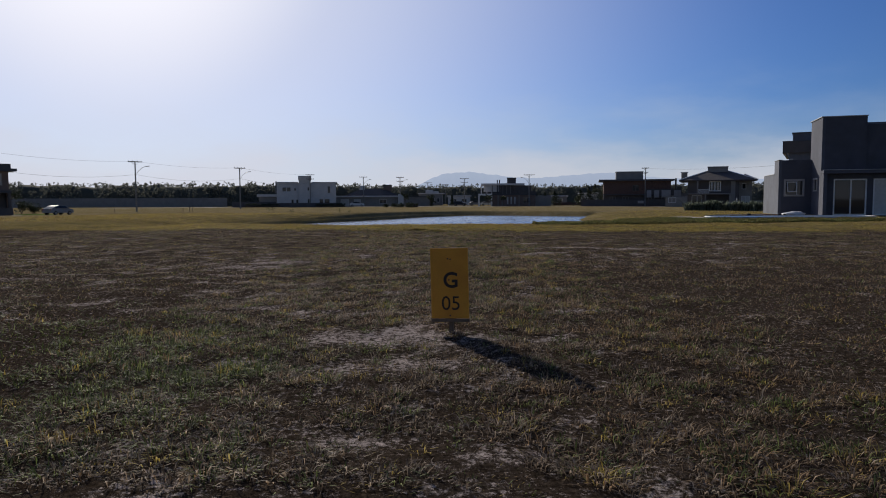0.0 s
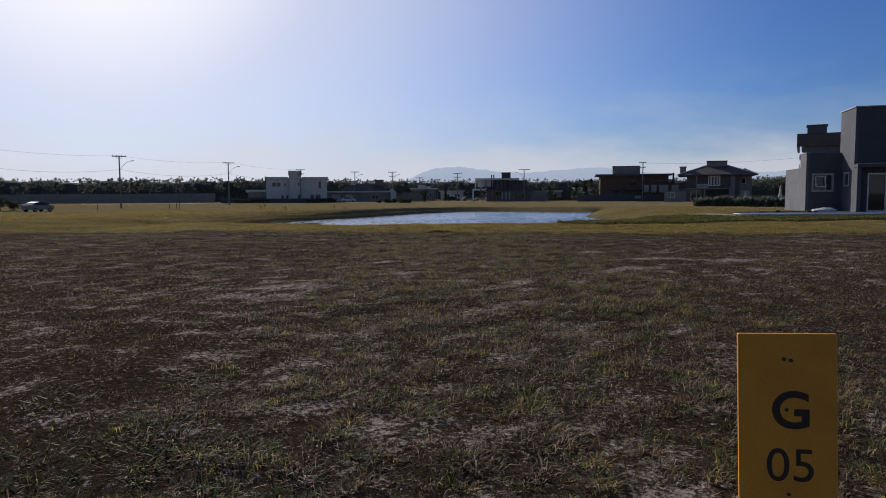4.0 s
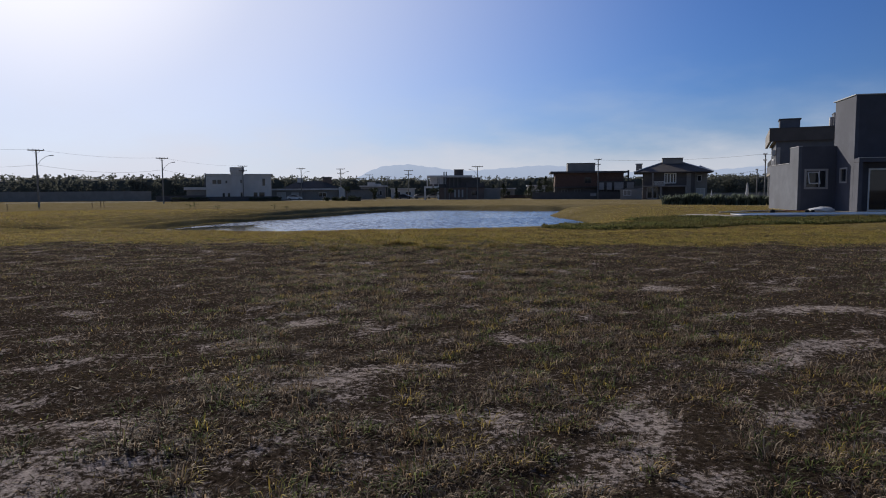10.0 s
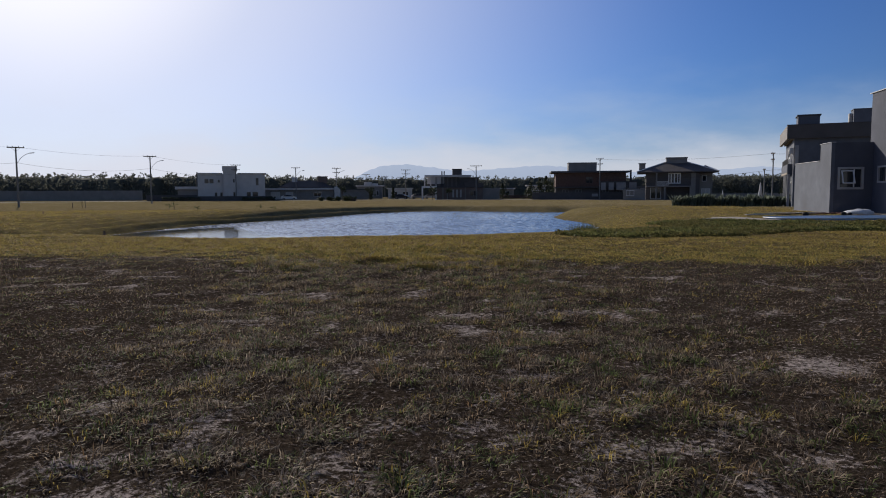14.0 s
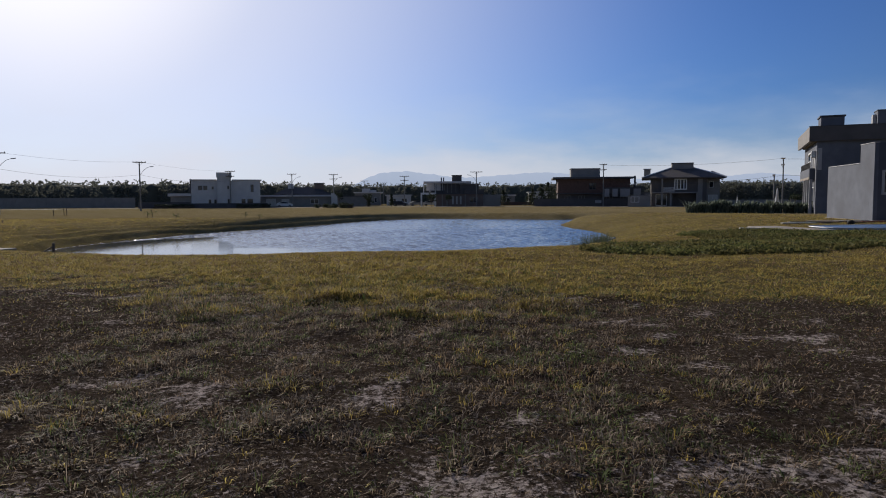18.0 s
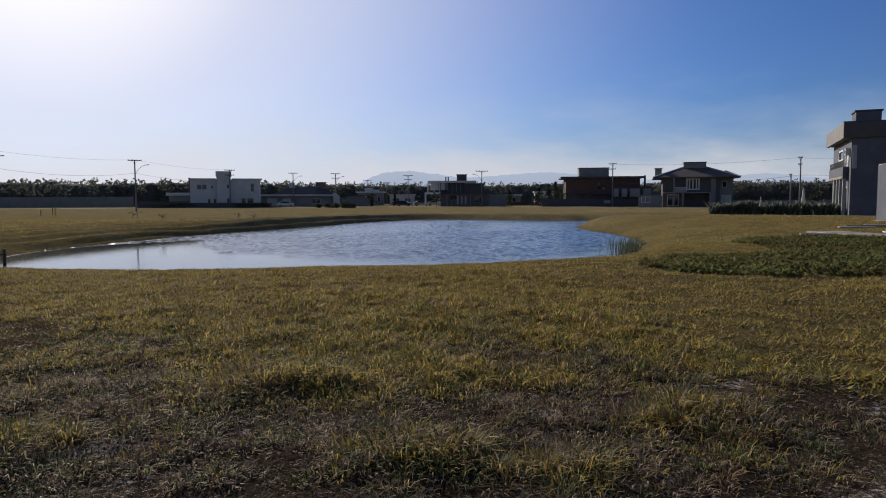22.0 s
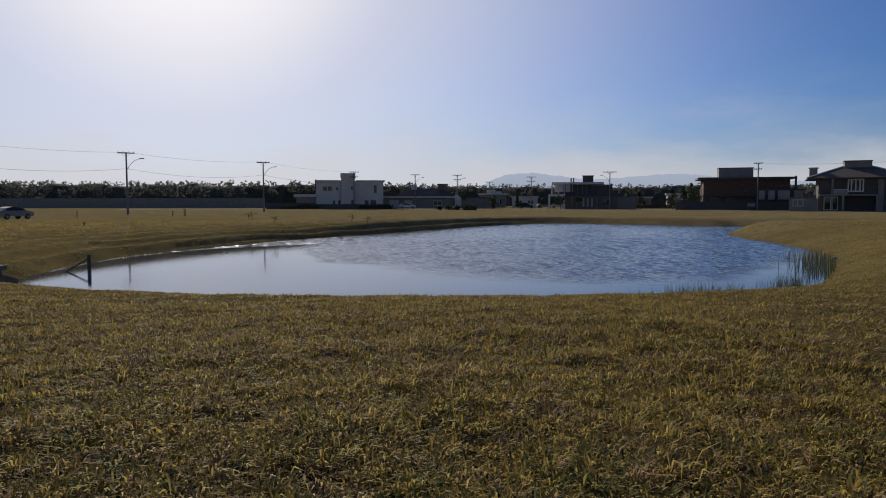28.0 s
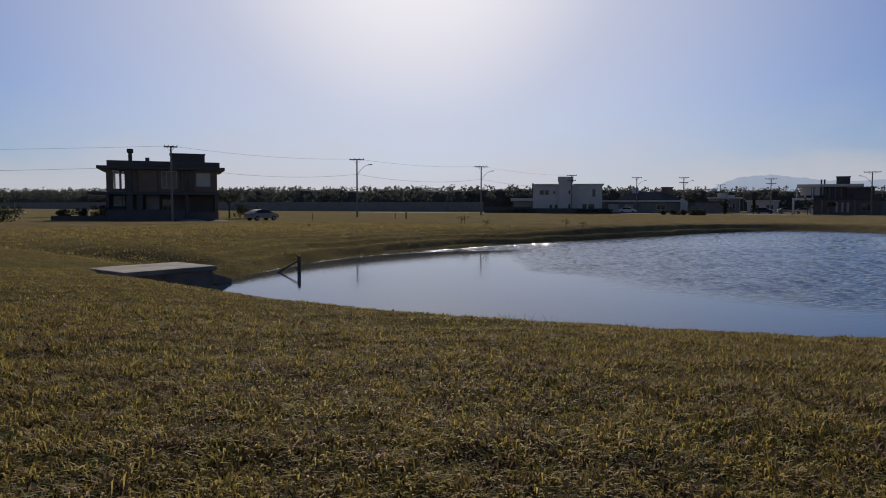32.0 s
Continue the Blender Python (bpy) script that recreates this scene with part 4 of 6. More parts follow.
sign = thing("plot_sign", "amber wooden plot sign on a short stake with dark characters", "sign", pose(0.336, 2.03, float(ground_z(0.336, 2.03)), 0, 0, -10) @ pose(0, 0, 0, -2.0, -1.6, 0))
part("stake", box(-0.020, 0.020, 0.012, 0.05, -0.15, 0.60, 0.004), M_WOOD, sign, "brown wooden stake")
bd = box(-0.168, 0.168, -0.01, 0.01, 0.128, 0.747, 0.003)
board = part("board", bd, M_SIGN, sign, "amber painted board")
part("lower_batten", box(-0.172, 0.172, -0.008, 0.032, 0.095, 0.126, 0.004), M_WOOD, sign, "dark wooden batten")
lettering("G", 0.19, 0.012, 0.403, -0.0105, board, 0.004)
lettering("05", 0.175, 0.010, 0.204, -0.0105, board)
for bx, bz in ((-0.012, 0.655), (0.012, 0.65), (-0.004, 0.468), (0.002, 0.155)):
    part("screw", tube((bx, -0.014, bz), (bx, -0.008, bz), 0.007, n=8), M_DARKMETAL, board)


# ---- near grey house ----
near = thing("grey_house", "unfinished grey rendered two-storey house with flat parapets", "house", plan_pose(24.25, 49.57, 0.0, (0.25, 0.968)))


def side_panel(y0, y1, z0, z1, x, thick, holes=()):
    """A wall in the plane x = x that runs from y0 to y1, its thickness towards +x."""
    b = panel(y0, y1, z0, z1, 0, thick, holes)
    for v in b.verts:
        v.co = Vector((x + v.co.y, v.co.x, v.co.z))
    bmesh.ops.reverse_faces(b, faces=b.faces)
    return b


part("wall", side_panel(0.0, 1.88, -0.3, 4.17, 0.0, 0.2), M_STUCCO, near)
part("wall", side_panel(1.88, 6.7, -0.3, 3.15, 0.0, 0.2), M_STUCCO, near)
part("wall", panel(0.2, 2.27, -0.3, 4.17, 0.0, 0.2, [(0.45, 1.73, 1.47, 2.65)]), M_STUCCO_SHADED, near)
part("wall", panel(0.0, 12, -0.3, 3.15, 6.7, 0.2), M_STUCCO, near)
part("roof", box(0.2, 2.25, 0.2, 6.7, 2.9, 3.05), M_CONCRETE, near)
part("wall", side_panel(-2.92, 0.5, -0.3, 7.02, 2.27, 0.2, [(-1.92, -0.80, 1.8, 2.70)]), M_STUCCO_SHADED, near, "grey rendered side wall")
part("wall", panel(2.47, 5.09, 2.9, 7.02, -2.92, 0.2), M_STUCCO_DEEP_SHADED, near, "grey rendered front wall with painted shade")
part("wall", panel(5.09, 13, 2.9, 6.45, -2.72, 0.2), M_STUCCO_DEEP_SHADED, near)
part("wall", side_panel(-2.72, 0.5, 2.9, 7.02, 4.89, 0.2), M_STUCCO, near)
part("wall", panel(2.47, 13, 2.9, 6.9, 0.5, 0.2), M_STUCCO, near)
part("roof", box(2.45, 4.9, -2.75, 0.5, 6.6, 6.75), M_CONCRETE, near)
part("roof", box(5.0, 13, -2.55, 6.7, 6.0, 6.2), M_CONCRETE, near)
part("coping", box(2.20, 5.15, -2.98, -2.66, 7.022, 7.08, 0.01), M_COPING, near, "pale coping strip")
part("coping", box(2.20, 2.52, -2.65, 0.75, 7.022, 7.08, 0.01), M_COPING, near, "pale coping strip")
part("coping", box(-0.04, 0.24, -0.04, 1.9, 4.172, 4.21, 0.01), M_COPING, near, "pale coping strip")
part("coping", box(-0.04, 0.24, 1.92, 6.75, 3.152, 3.19, 0.01), M_COPING, near, "pale coping strip")
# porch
part("wall", panel(2.47, 13, -0.3, 2.9, -2.92, 0.2, [(3.1, 5.2, 0.04, 2.62), (5.6, 7.8, 0.04, 2.62)]), M_STUCCO_DEEP_SHADED, near)
part("porch_roof", box(2.27, 13, -3.75, -2.925, 2.98, 3.22, 0.02), M_STUCCO_SHADED, near)
part("porch_fin", box(2.27, 2.5, -3.72, -2.93, -0.3, 2.975, 0.01), M_STUCCO_SHADED, near, "grey rendered end wall of the porch")
part("coping", box(2.22, 13, -3.80, -3.70, 3.222, 3.26, 0.01), M_COPING, near)
door = part("sliding_door", ring_frame(3.1, 5.2, 0.04, 2.62, -2.94, -2.80, 0.09, (4.2,)), M_WHITE, near, "white-framed glass sliding door")
part("pane", box(3.15, 4.16, -2.86, -2.85, 0.1, 2.55), M_GLASS, door)
part("pane", box(4.24, 5.14, -2.84, -2.83, 0.1, 2.55), M_GLASS, door)
door = part("sliding_door", ring_frame(5.6, 7.8, 0.04, 2.62, -2.94, -2.80, 0.09, (6.7,)), M_WHITE, near, "white-framed door with a pale curtain")
part("curtain", box(5.66, 7.74, -2.84, -2.83, 0.1, 2.55), M_CURTAIN, door)
# big window with a white surround and one sash pushed open
win = part("window", ring_frame(0.38, 1.80, 1.40, 2.72, -0.05, 0.15, 0.13), M_STUCCO_LIGHT, near, "window with a pale surround and a tilted sash")
part("pane", box(0.48, 1.7, 0.09, 0.10, 1.5, 2.62), M_GLASS, win)
sash = ring_frame(-0.34, 0.34, -0.85, 0.0, -0.03, 0.03, 0.06)
sash.transform(Matrix.Translation((0.92, 0.02, 2.52)) @ Matrix.Rotation(radians(-24), 4, "X"))
part("sash", sash, M_WHITE, win, "white sash pushed open")
part("mullion", box(1.27, 1.32, 0.02, 0.085, 1.5, 2.62), M_WHITE, win)
sw = ring_frame(-1.96, -0.76, 1.76, 2.74, -0.05, 0.12, 0.10)
sp = box(-1.9, -0.8, 0.05, 0.06, 1.8, 2.7)
for b in (sw, sp):
    for v in b.verts:
        v.co = Vector((2.27 + v.co.y, v.co.x, v.co.z))
    bmesh.ops.reverse_faces(b, faces=b.faces)
sm = part("window", sw, M_STUCCO_LIGHT, near, "small window with a pale surround")
part("pane", sp, M_GLASS, sm)
# floor slab
part("floor_slab", box(-0.1, 13, -3.8, 6.9, -0.32, 0.02), M_CONCRETE, near)

# ---- second grey house, farther back ----
back = thing("flat_roofed_house", "dark grey two-storey house with a roof tank and a side balcony", "house", plan_pose(35.64, 73.95, -0.25, (0.446, 0.895)))
part("parapet", panel(-0.2, 18, 6.55, 7.85, 0, 0.25), M_HOUSE_DARK, back)
# the parapet's sunlit side: its brightness is put into a paler wall colour
part("parapet", side_panel(0.25, 13, 6.55, 7.85, -0.2, 0.25), M_HOUSE_GREY, back, "parapet side painted paler for the sun")
part("roof", box(0.25, 18, 0.25, 13, 6.6, 6.8), M_CONCRETE, back)
part("wall", panel(0.45, 18, -0.3, 6.55, 0.35, 0.25), M_STUCCO, back)
# solid pale fin, added in place of a white window frame
part("shutter", box(0.52, 0.86, 0.28, 0.346, 4.0, 5.95, 0.01), M_STUCCO_LIGHT, back, "pale tall fin for a white window frame")
part("wall", side_panel(0.6, 12.5, 3.3, 6.55, 0.45, 0.25, [(5.2, 8.2, 4.9, 5.9), (1.7, 3.6, 3.45, 5.7)]), M_STUCCO, back)
part("wall", side_panel(0.6, 12.5, -0.3, 3.3, 0.45, 0.25, [(2.0, 3.4, 0.4, 2.5), (4.0, 5.4, 0.4, 2.5), (6, 7.4, 0.4, 2.5)]), M_STUCCO, back)
part("balcony_slab", box(0.0, 0.45, 1.6, 11.5, 3.2, 3.42, 0.02), M_CONCRETE, back)
part("balcony_wall", box(0.0, 0.15, 1.6, 11.5, 3.42, 4.2, 0.01), M_STUCCO, back)
rail = bmesh.new()
for k in range(40):
    add_tube(rail, (0.07, 1.7 + k * 0.25, 4.2), (0.07, 1.7 + k * 0.25, 4.75), 0.012, n=5)
add_tube(rail, (0.07, 1.6, 4.77), (0.07, 11.5, 4.77), 0.025, n=6)
part("railing", rail, M_DARKMETAL, back)
def side_window(house, y0, y1, z0, z1, x, w=0.08, mat=None, pane=None):
    a, g = ring_frame(y0, y1, z0, z1, -0.03, 0.1, w), box(y0 + w, y1 - w, 0.05, 0.06, z0 + w, z1 - w)
    for b in (a, g):
        for v in b.verts:
            v.co = Vector((x + v.co.y, v.co.x, v.co.z))
        bmesh.ops.reverse_faces(b, faces=b.faces)
    f = part("window", a, mat or M_WHITE, house)
    part("pane", g, pane or M_GLASS, f)
    return f


side_window(back, 5.2, 8.2, 4.9, 5.9, 0.45, 0.16)
side_window(back, 1.7, 3.6, 3.45, 5.7, 0.45, pane=M_CURTAIN)
part("balcony_end", box(0.0, 0.44, 1.44, 1.595, 3.1, 4.2, 0.01), M_STUCCO, back)
for y0 in (2.0, 4.0, 6.0):
    side_window(back, y0, y0 + 1.4, 0.4, 2.5, 0.45)
for y0 in (1.4, 3.6, 5.6, 7.6):
    part("column", box(0.02, 0.27, y0, y0 + 0.25, -0.3, 3.2, 0.01), M_STUCCO_LIGHT, back)
tank = part("roof_tank", box(0.75, 2.6, 0.9, 3.2, 6.8, 8.75, 0.02), M_STUCCO, back, "grey box round the roof tank")
part("tank_cap", box(0.65, 2.7, 0.8, 3.3, 8.752, 8.88, 0.01), M_FASCIA, tank)
cooler = part("air_conditioner", box(0.08, 0.44, 0.95, 1.60, 5.15, 5.75, 0.02), M_WHITE, back, "white air-conditioning unit with a dark fan")
fan = tube((0.06, 1.28, 5.45), (0.079, 1.28, 5.45), 0.2, n=16)
part("fan_grille", fan, M_FASCIA, cooler)
stack = part("chimney", box(6.55, 8.3, 10.0, 12.0, 6.8, 10.08, 0.02), M_STUCCO, back, "grey square roof block")
part("chimney_cap", box(6.5, 8.35, 9.95, 12.05, 10.082, 10.16), M_FASCIA, stack)
# added pale slab that paints the sunlit left side of the roof block
part("flue", box(6.22, 6.52, 10.6, 11.4, 6.8, 9.75, 0.01), M_STUCCO_LIGHT, stack, "pale slab for the roof block's sunlit side")
part("coping", box(-0.24, 18.0, -0.04, 0.29, 7.852, 7.9, 0.01), M_FASCIA, back)

# ---- house with a hipped tile roof ----
def hip_roof(x0, x1, y0, y1, z, rise, flat=0.0):
    """A hipped roof with a small flat top and a boxed eave."""
    bm = bmesh.new()
    h = min(x1 - x0, y1 - y0) / 2
    low = [bm.verts.new(p) for p in ((x0, y0, z), (x1, y0, z), (x1, y1, z), (x0, y1, z))]
    k = h - flat
    top = [bm.verts.new(p) for p in ((x0 + k, y0 + k, z + rise), (x1 - k, y0 + k, z + rise), (x1 - k, y1 - k, z + rise), (x0 + k, y1 - k, z + rise))]
    under = [bm.verts.new(v.co - Vector((0, 0, 0.22))) for v in low]
    for i in range(4):
        j = (i + 1) % 4
        bm.faces.new((low[i], low[j], top[j], top[i]))
        bm.faces.new((under[i], under[j], low[j], low[i]))
    bm.faces.new(top)
    bm.faces.new(under[::-1])
    return bm


hip = thing("hip_roofed_house", "dark two-storey house with a hipped tile roof and a balcony", "house", pose(56.5, 152, -0.42, 0, 0, -19))
part("wall", panel(-6.5, 4.3, -0.2, 5.75, 0.0, 0.25, [(-5.6, -3.4, 0.2, 2.6), (-2.2, 2.4, 0.2, 2.7), (-2.0, 0.5, 3.45, 5.75)]), M_HOUSE_DARK, hip)
part("wall", panel(4.3, 7.0, -0.2, 5.75, 2.0, 0.25, [(4.9, 5.8, 3.9, 5.2), (4.8, 6.6, 0.2, 2.4)]), M_HOUSE_GREY, hip)
part("wall", side_panel(0.25, 12, -0.2, 5.75, -6.5, 0.25), M_HOUSE_DARK, hip)
part("wall", side_panel(2.25, 12, -0.2, 5.75, 6.75, 0.25), M_HOUSE_DARK, hip)
part("wall", side_panel(0.25, 2.0, -0.2, 5.75, 4.05, 0.25), M_HOUSE_GREY, hip)
part("wall", panel(-6.25, 6.75, -0.2, 5.75, 11.75, 0.25), M_HOUSE_DARK, hip)
part("recess_wall", box(-2.3, 2.5, 1.2, 1.4, -0.2, 2.74), M_HOUSE_DARK, hip)
part("roof", hip_roof(-8.4, 7.9, -1.2, 13.2, 6.0, 2.2, 1.2), M_TILE, hip, "dark tiled hipped roof")
part("roof", hip_roof(3.0, 8.1, 0.4, 5.8, 6.02, 1.25, 0.1), M_TILE, hip, "small tiled hip over the wing")
for p, q in (((-2.4, 4.8, 8.2), (-8.4, -1.2, 6.02)), ((1.9, 4.8, 8.2), (7.9, -1.2, 6.02)), ((-2.3, 4.8, 8.2), (1.8, 4.8, 8.2)), ((5.5, 3.1, 7.3), (8.1, 0.4, 6.04))):
    part("ridge", tube(p, q, 0.13, n=6), M_WHITE, hip, "pale ridge tiles")
tank = part("roof_tank", box(-2.3, 2.0, 4.0, 7.5, 7.6, 9.05, 0.02), M_HOUSE_GREY, hip)
part("tank_cap", box(-2.4, 2.1, 3.9, 7.6, 9.052, 9.2), M_FASCIA, tank)
part("chimney", box(-8.0, -6.7, 1.5, 2.6, 6.2, 7.75, 0.02), M_HOUSE_GREY, hip)
part("chimney_cap", box(-8.15, -6.55, 1.35, 2.75, 7.752, 7.95), M_COPING, hip)
window(hip, -2.0, 0.5, 3.45, 5.75, 0.0, M_WHITE, (-1.4, -0.75, -0.1), (), 0.22)
part("pilaster", box(2.6, 3.5, -0.12, -0.005, -0.2, 5.7, 0.01), M_HOUSE_GREY, hip)
window(hip, 4.9, 5.8, 3.9, 5.2, 2.0, M_WHITE, (), (), 0.1)
window(hip, -5.6, -3.4, 0.2, 2.6, 0.0, M_WHITE, (-4.5,), (), 0.1)
window(hip, 4.8, 6.6, 0.2, 2.4, 2.0, M_WHITE, (5.7,), (), 0.1, pane=M_CURTAIN)
slab = part("balcony_slab", box(-6.4, 2.6, -1.6, -0.01, 2.75, 3.0, 0.02), M_HOUSE_GREY, hip)
bm = bmesh.new()
for k in range(22):
    add_tube(bm, (-4.3 + k * 0.11, -1.5, 3.0), (-4.3 + k * 0.11, -1.5, 3.85), 0.025, n=4)
add_box(bm, -4.4, -1.9, -1.54, -1.46, 3.85, 3.92)
part("railing", bm, M_WHITE, slab, "white balcony railing")
for x in (-4.4, -2.7, 2.4):
    part("column", box(x - 0.15, x + 0.15, -1.55, -1.25, -0.2, 5.76 if x < -4 else 2.745, 0.01), M_HOUSE_GREY, hip)
part("garden_wall", box(-11.2, -6.6, -2.0, -1.8, -0.2, 2.3), M_HOUSE_GREY, hip)
window(hip, -10.6, -8.9, 0.9, 2.1, -2.0, M_WHITE, (-9.8,), (), 0.1, pane=M_CURTAIN)

# ---- low brick house with a roof slab ----
brick = thing("brick_house", "dark red-brown brick house with a wide flat roof slab", "house", pose(43.2, 172.5, -0.45, 0, 0, -10))
part("wall", panel(-8.2, 8.4, 3.1, 6.4, 0, 0.3, [(-1.0, 0.6, 3.9, 5.4)]), M_BRICK, brick)
part("wall", side_panel(0.3, 11, 3.1, 6.4, -8.2, 0.3), M_BRICK, brick)
part("wall", side_panel(0.3, 11, 3.1, 6.4, 8.1, 0.3), M_BRICK, brick)
part("roof", box(-9.4, 9.2, -1.1, 11.6, 6.42, 6.85, 0.03), M_FASCIA, brick, "dark overhanging roof slab")
tank = part("roof_tank", box(-5.0, 1.8, 3.0, 8.0, 6.852, 8.9, 0.02), M_HOUSE_GREY, brick)
part("tank_cap", box(-5.1, 1.9, 2.9, 8.1, 8.902, 9.02), M_FASCIA, tank)
part("ground_floor", box(-8.2, 8.4, 0.6, 11, -0.2, 3.1), M_HOUSE_DARK, brick)
part("slab", box(-8.6, 9.4, -0.6, 0.55, 2.85, 3.09, 0.01), M_FASCIA, brick)
part("screen", box(2.3, 11.0, -0.60, -0.3, 3.1, 4.4), M_HOUSE_DARK, brick)
part("garden_wall", box(-13.8, 9.6, -2.6, -2.35, -0.2, 1.75), M_HOUSE_DARK, brick, "dark front garden wall")
for x0, x1 in ((2.5, 3.6), (4.3, 5.5), (6.1, 8.3), (9.1, 10.8)):
    part("panel", box(x0, x1, -0.72, -0.61, 2.2, 4.05, 0.01), M_STUCCO_LIGHT, brick, "pale rectangular screen panel")
for k, x in enumerate((-6.6, -3.4, 3.0, 6.2)):
    window(brick, x, x + 1.5, 0.3, 2.5, 0.6, M_HOUSE_GREY, (x + 0.75,), (), 0.1)
part("notice", box(0.2, 1.6, -2.64, -2.605, 0.75, 1.4), M_STUCCO_LIGHT, brick, "pale notice board on the wall")
part("chimney_pipe", tube((9.8, 2.0, 3.0), (9.8, 2.0, 7.1), 0.22, n=10), M_FASCIA, brick)
part("wing", box(8.45, 13.5, 1.0, 9.0, -0.2, 3.2), M_HOUSE_GREY, brick)
for k in range(3):
    window(brick, 8.9 + k * 1.5, 10.1 + k * 1.5, 0.9, 2.6, 1.0, M_HOUSE_WHITE, (), (), 0.1)
window(brick, -1.0, 0.6, 3.9, 5.4, 0.0, M_HOUSE_DARK, (-0.2,), (), 0.1)

# ---- modern white-framed house with a carport ----
mod = thing("carport_house", "grey house with a white carport frame and a roof tank", "house", pose(10.0, 189, -0.42, 0, 0, -3))
part("wall", panel(-3.0, 9.0, -0.2, 3.1, 0, 0.25, [(1.0, 1.5, 0.5, 2.6), (2.0, 2.5, 0.5, 2.6), (3.0, 3.5, 0.5, 2.6), (5.6, 7.6, 0.9, 2.3)]), M_HOUSE_BROWN, mod)
part("wall", side_panel(0.25, 9, -0.2, 3.1, -3.0, 0.25), M_HOUSE_DARK, mod)
part("wall", side_panel(0.25, 9, -0.2, 3.1, 8.75, 0.25), M_HOUSE_DARK, mod)
part("upper_storey", box(-5.5, 3.0, 2.9, 9.5, 3.1, 5.9), M_HOUSE_DARK, mod)
for x0, x1 in ((-5.6, -3.5), (-3.0, -0.9)):
    part("upper_panel", box(x0, x1, 2.5, 2.897, 4.1, 5.898, 0.01), M_HOUSE_WHITE, mod, "pale rendered panel under the roof")
part("parapet", box(4.3, 9.15, -0.35, 1.85, 3.402, 4.3, 0.02), M_HOUSE_DARK, mod)
for x in (-1.6, -0.4, 4.3):
    part("pilaster", box(x, x + 0.3, -0.12, -0.005, -0.2, 3.1, 0.01), M_HOUSE_GREY, mod)
part("roof", box(-6.3, 6.0, 1.6, 10.5, 5.902, 6.45, 0.02), M_HOUSE_WHITE, mod, "pale roof slab")
part("roof", box(-3.2, 9.2, -0.4, 9.2, 3.102, 3.4, 0.02), M_FASCIA, mod)
part("upper_wall", box(3.02, 8.0, 2.4, 9.0, 3.4, 5.6), M_HOUSE_DARK, mod)
part("upper_roof", box(2.9, 8.3, 1.9, 9.4, 5.602, 5.85, 0.02), M_HOUSE_GREY, mod)
for x in (-0.2, 0.9, 2.0):
    part("window_post", box(x, x + 0.16, 2.82, 2.895, 3.42, 5.85), M_HOUSE_GREY, mod)
tank = part("roof_tank", box(1.1, 3.6, 3.0, 6.0, 6.452, 7.95, 0.02), M_HOUSE_DARK, mod)
part("tank_cap", box(1.0, 3.7, 2.9, 6.1, 7.952, 8.1), M_FASCIA, tank)
for x in (-1.7, -1.1):
    part("flue", tube((x, 2.3, 3.4), (x, 2.3, 7.45), 0.16, n=8), M_FASCIA, mod)
for x in (-6.4, -4.8, -3.4):
    part("upper_pillar", box(x, x + 0.25, 1.9, 2.15, 3.1, 5.9), M_HOUSE_WHITE, mod)
part("carport_beam", box(-7.0, -3.05, -1.6, -1.2, 3.0, 3.5, 0.02), M_WHITE, mod, "white carport beam")
part("carport_roof", box(-7.0, -3.05, -1.19, 6, 3.05, 3.4), M_HOUSE_WHITE, mod)
for x in (-7.0, -3.5):
    part("carport_post", box(x, x + 0.42, -1.6, -1.2, -0.2, 2.995, 0.01), M_WHITE, mod)
for x in (1.0, 2.0, 3.0):
    window(mod, x, x + 0.5, 0.5, 2.6, 0.0, M_HOUSE_GREY, (), (), 0.06, pane=M_CURTAIN)
window(mod, 5.6, 7.6, 0.9, 2.3, 0.0, M_HOUSE_GREY, (6.6,), (), 0.08)
part("side_wall", box(9.05, 13.5, 1.0, 1.2, -0.2, 2.9), M_HOUSE_GREY, mod)

# ---- white two-storey house ----
white = thing("white_house", "white two-storey house with a parapet roof and a central tower", "house", pose(-45.5, 187, -0.42, 0, 0, 14))
part("wall", panel(-8.2, -2.1, -0.2, 6.75, 0, 0.25, [(-6.6, -5.6, 4.4, 5.5), (-5.4, -4.4, 4.4, 5.5), (-3.4, -2.9, 4.6, 5.3), (-4.2, -3.6, 0.3, 2.1), (-2.9, -2.3, 0.3, 2.1)]), M_HOUSE_WHITE, white)
part("wall", panel(1.2, 8.2, -0.2, 6.75, 0, 0.25, [(5.9, 6.6, 3.9, 5.8), (3.6, 4.6, 0.0, 2.2), (5.0, 6.4, 0.0, 2.2)]), M_HOUSE_WHITE, white)
part("wall", panel(-2.1, 1.2, -0.2, 8.75, -0.7, 0.25, [(0.3, 0.7, 4.6, 5.5), (0.3, 0.8, 0.6, 2.2)]), M_HOUSE_WHITE, white)
part("wall", side_panel(-0.45, 3, -0.2, 8.75, -2.1, 0.25), M_HOUSE_GREY, white)
part("wall", side_panel(-0.45, 3, -0.2, 8.75, 0.95, 0.25), M_HOUSE_WHITE, white)
part("tower_top", box(-2.25, 1.35, -0.85, 3.2, 7.55, 8.75), M_HOUSE_WHITE, white)
part("wall", side_panel(0.25, 10, -0.2, 6.75, -8.2, 0.25), M_HOUSE_WHITE, white)
part("wall", side_panel(0.25, 10, -0.2, 6.75, 7.95, 0.25), M_HOUSE_WHITE, white)
part("cornice", box(-8.5, -2.27, -0.25, 10.2, 6.752, 7.05, 0.02), M_HOUSE_WHITE, white)
part("cornice", box(1.37, 8.6, -0.25, 10.2, 6.752, 7.05, 0.02), M_HOUSE_WHITE, white)
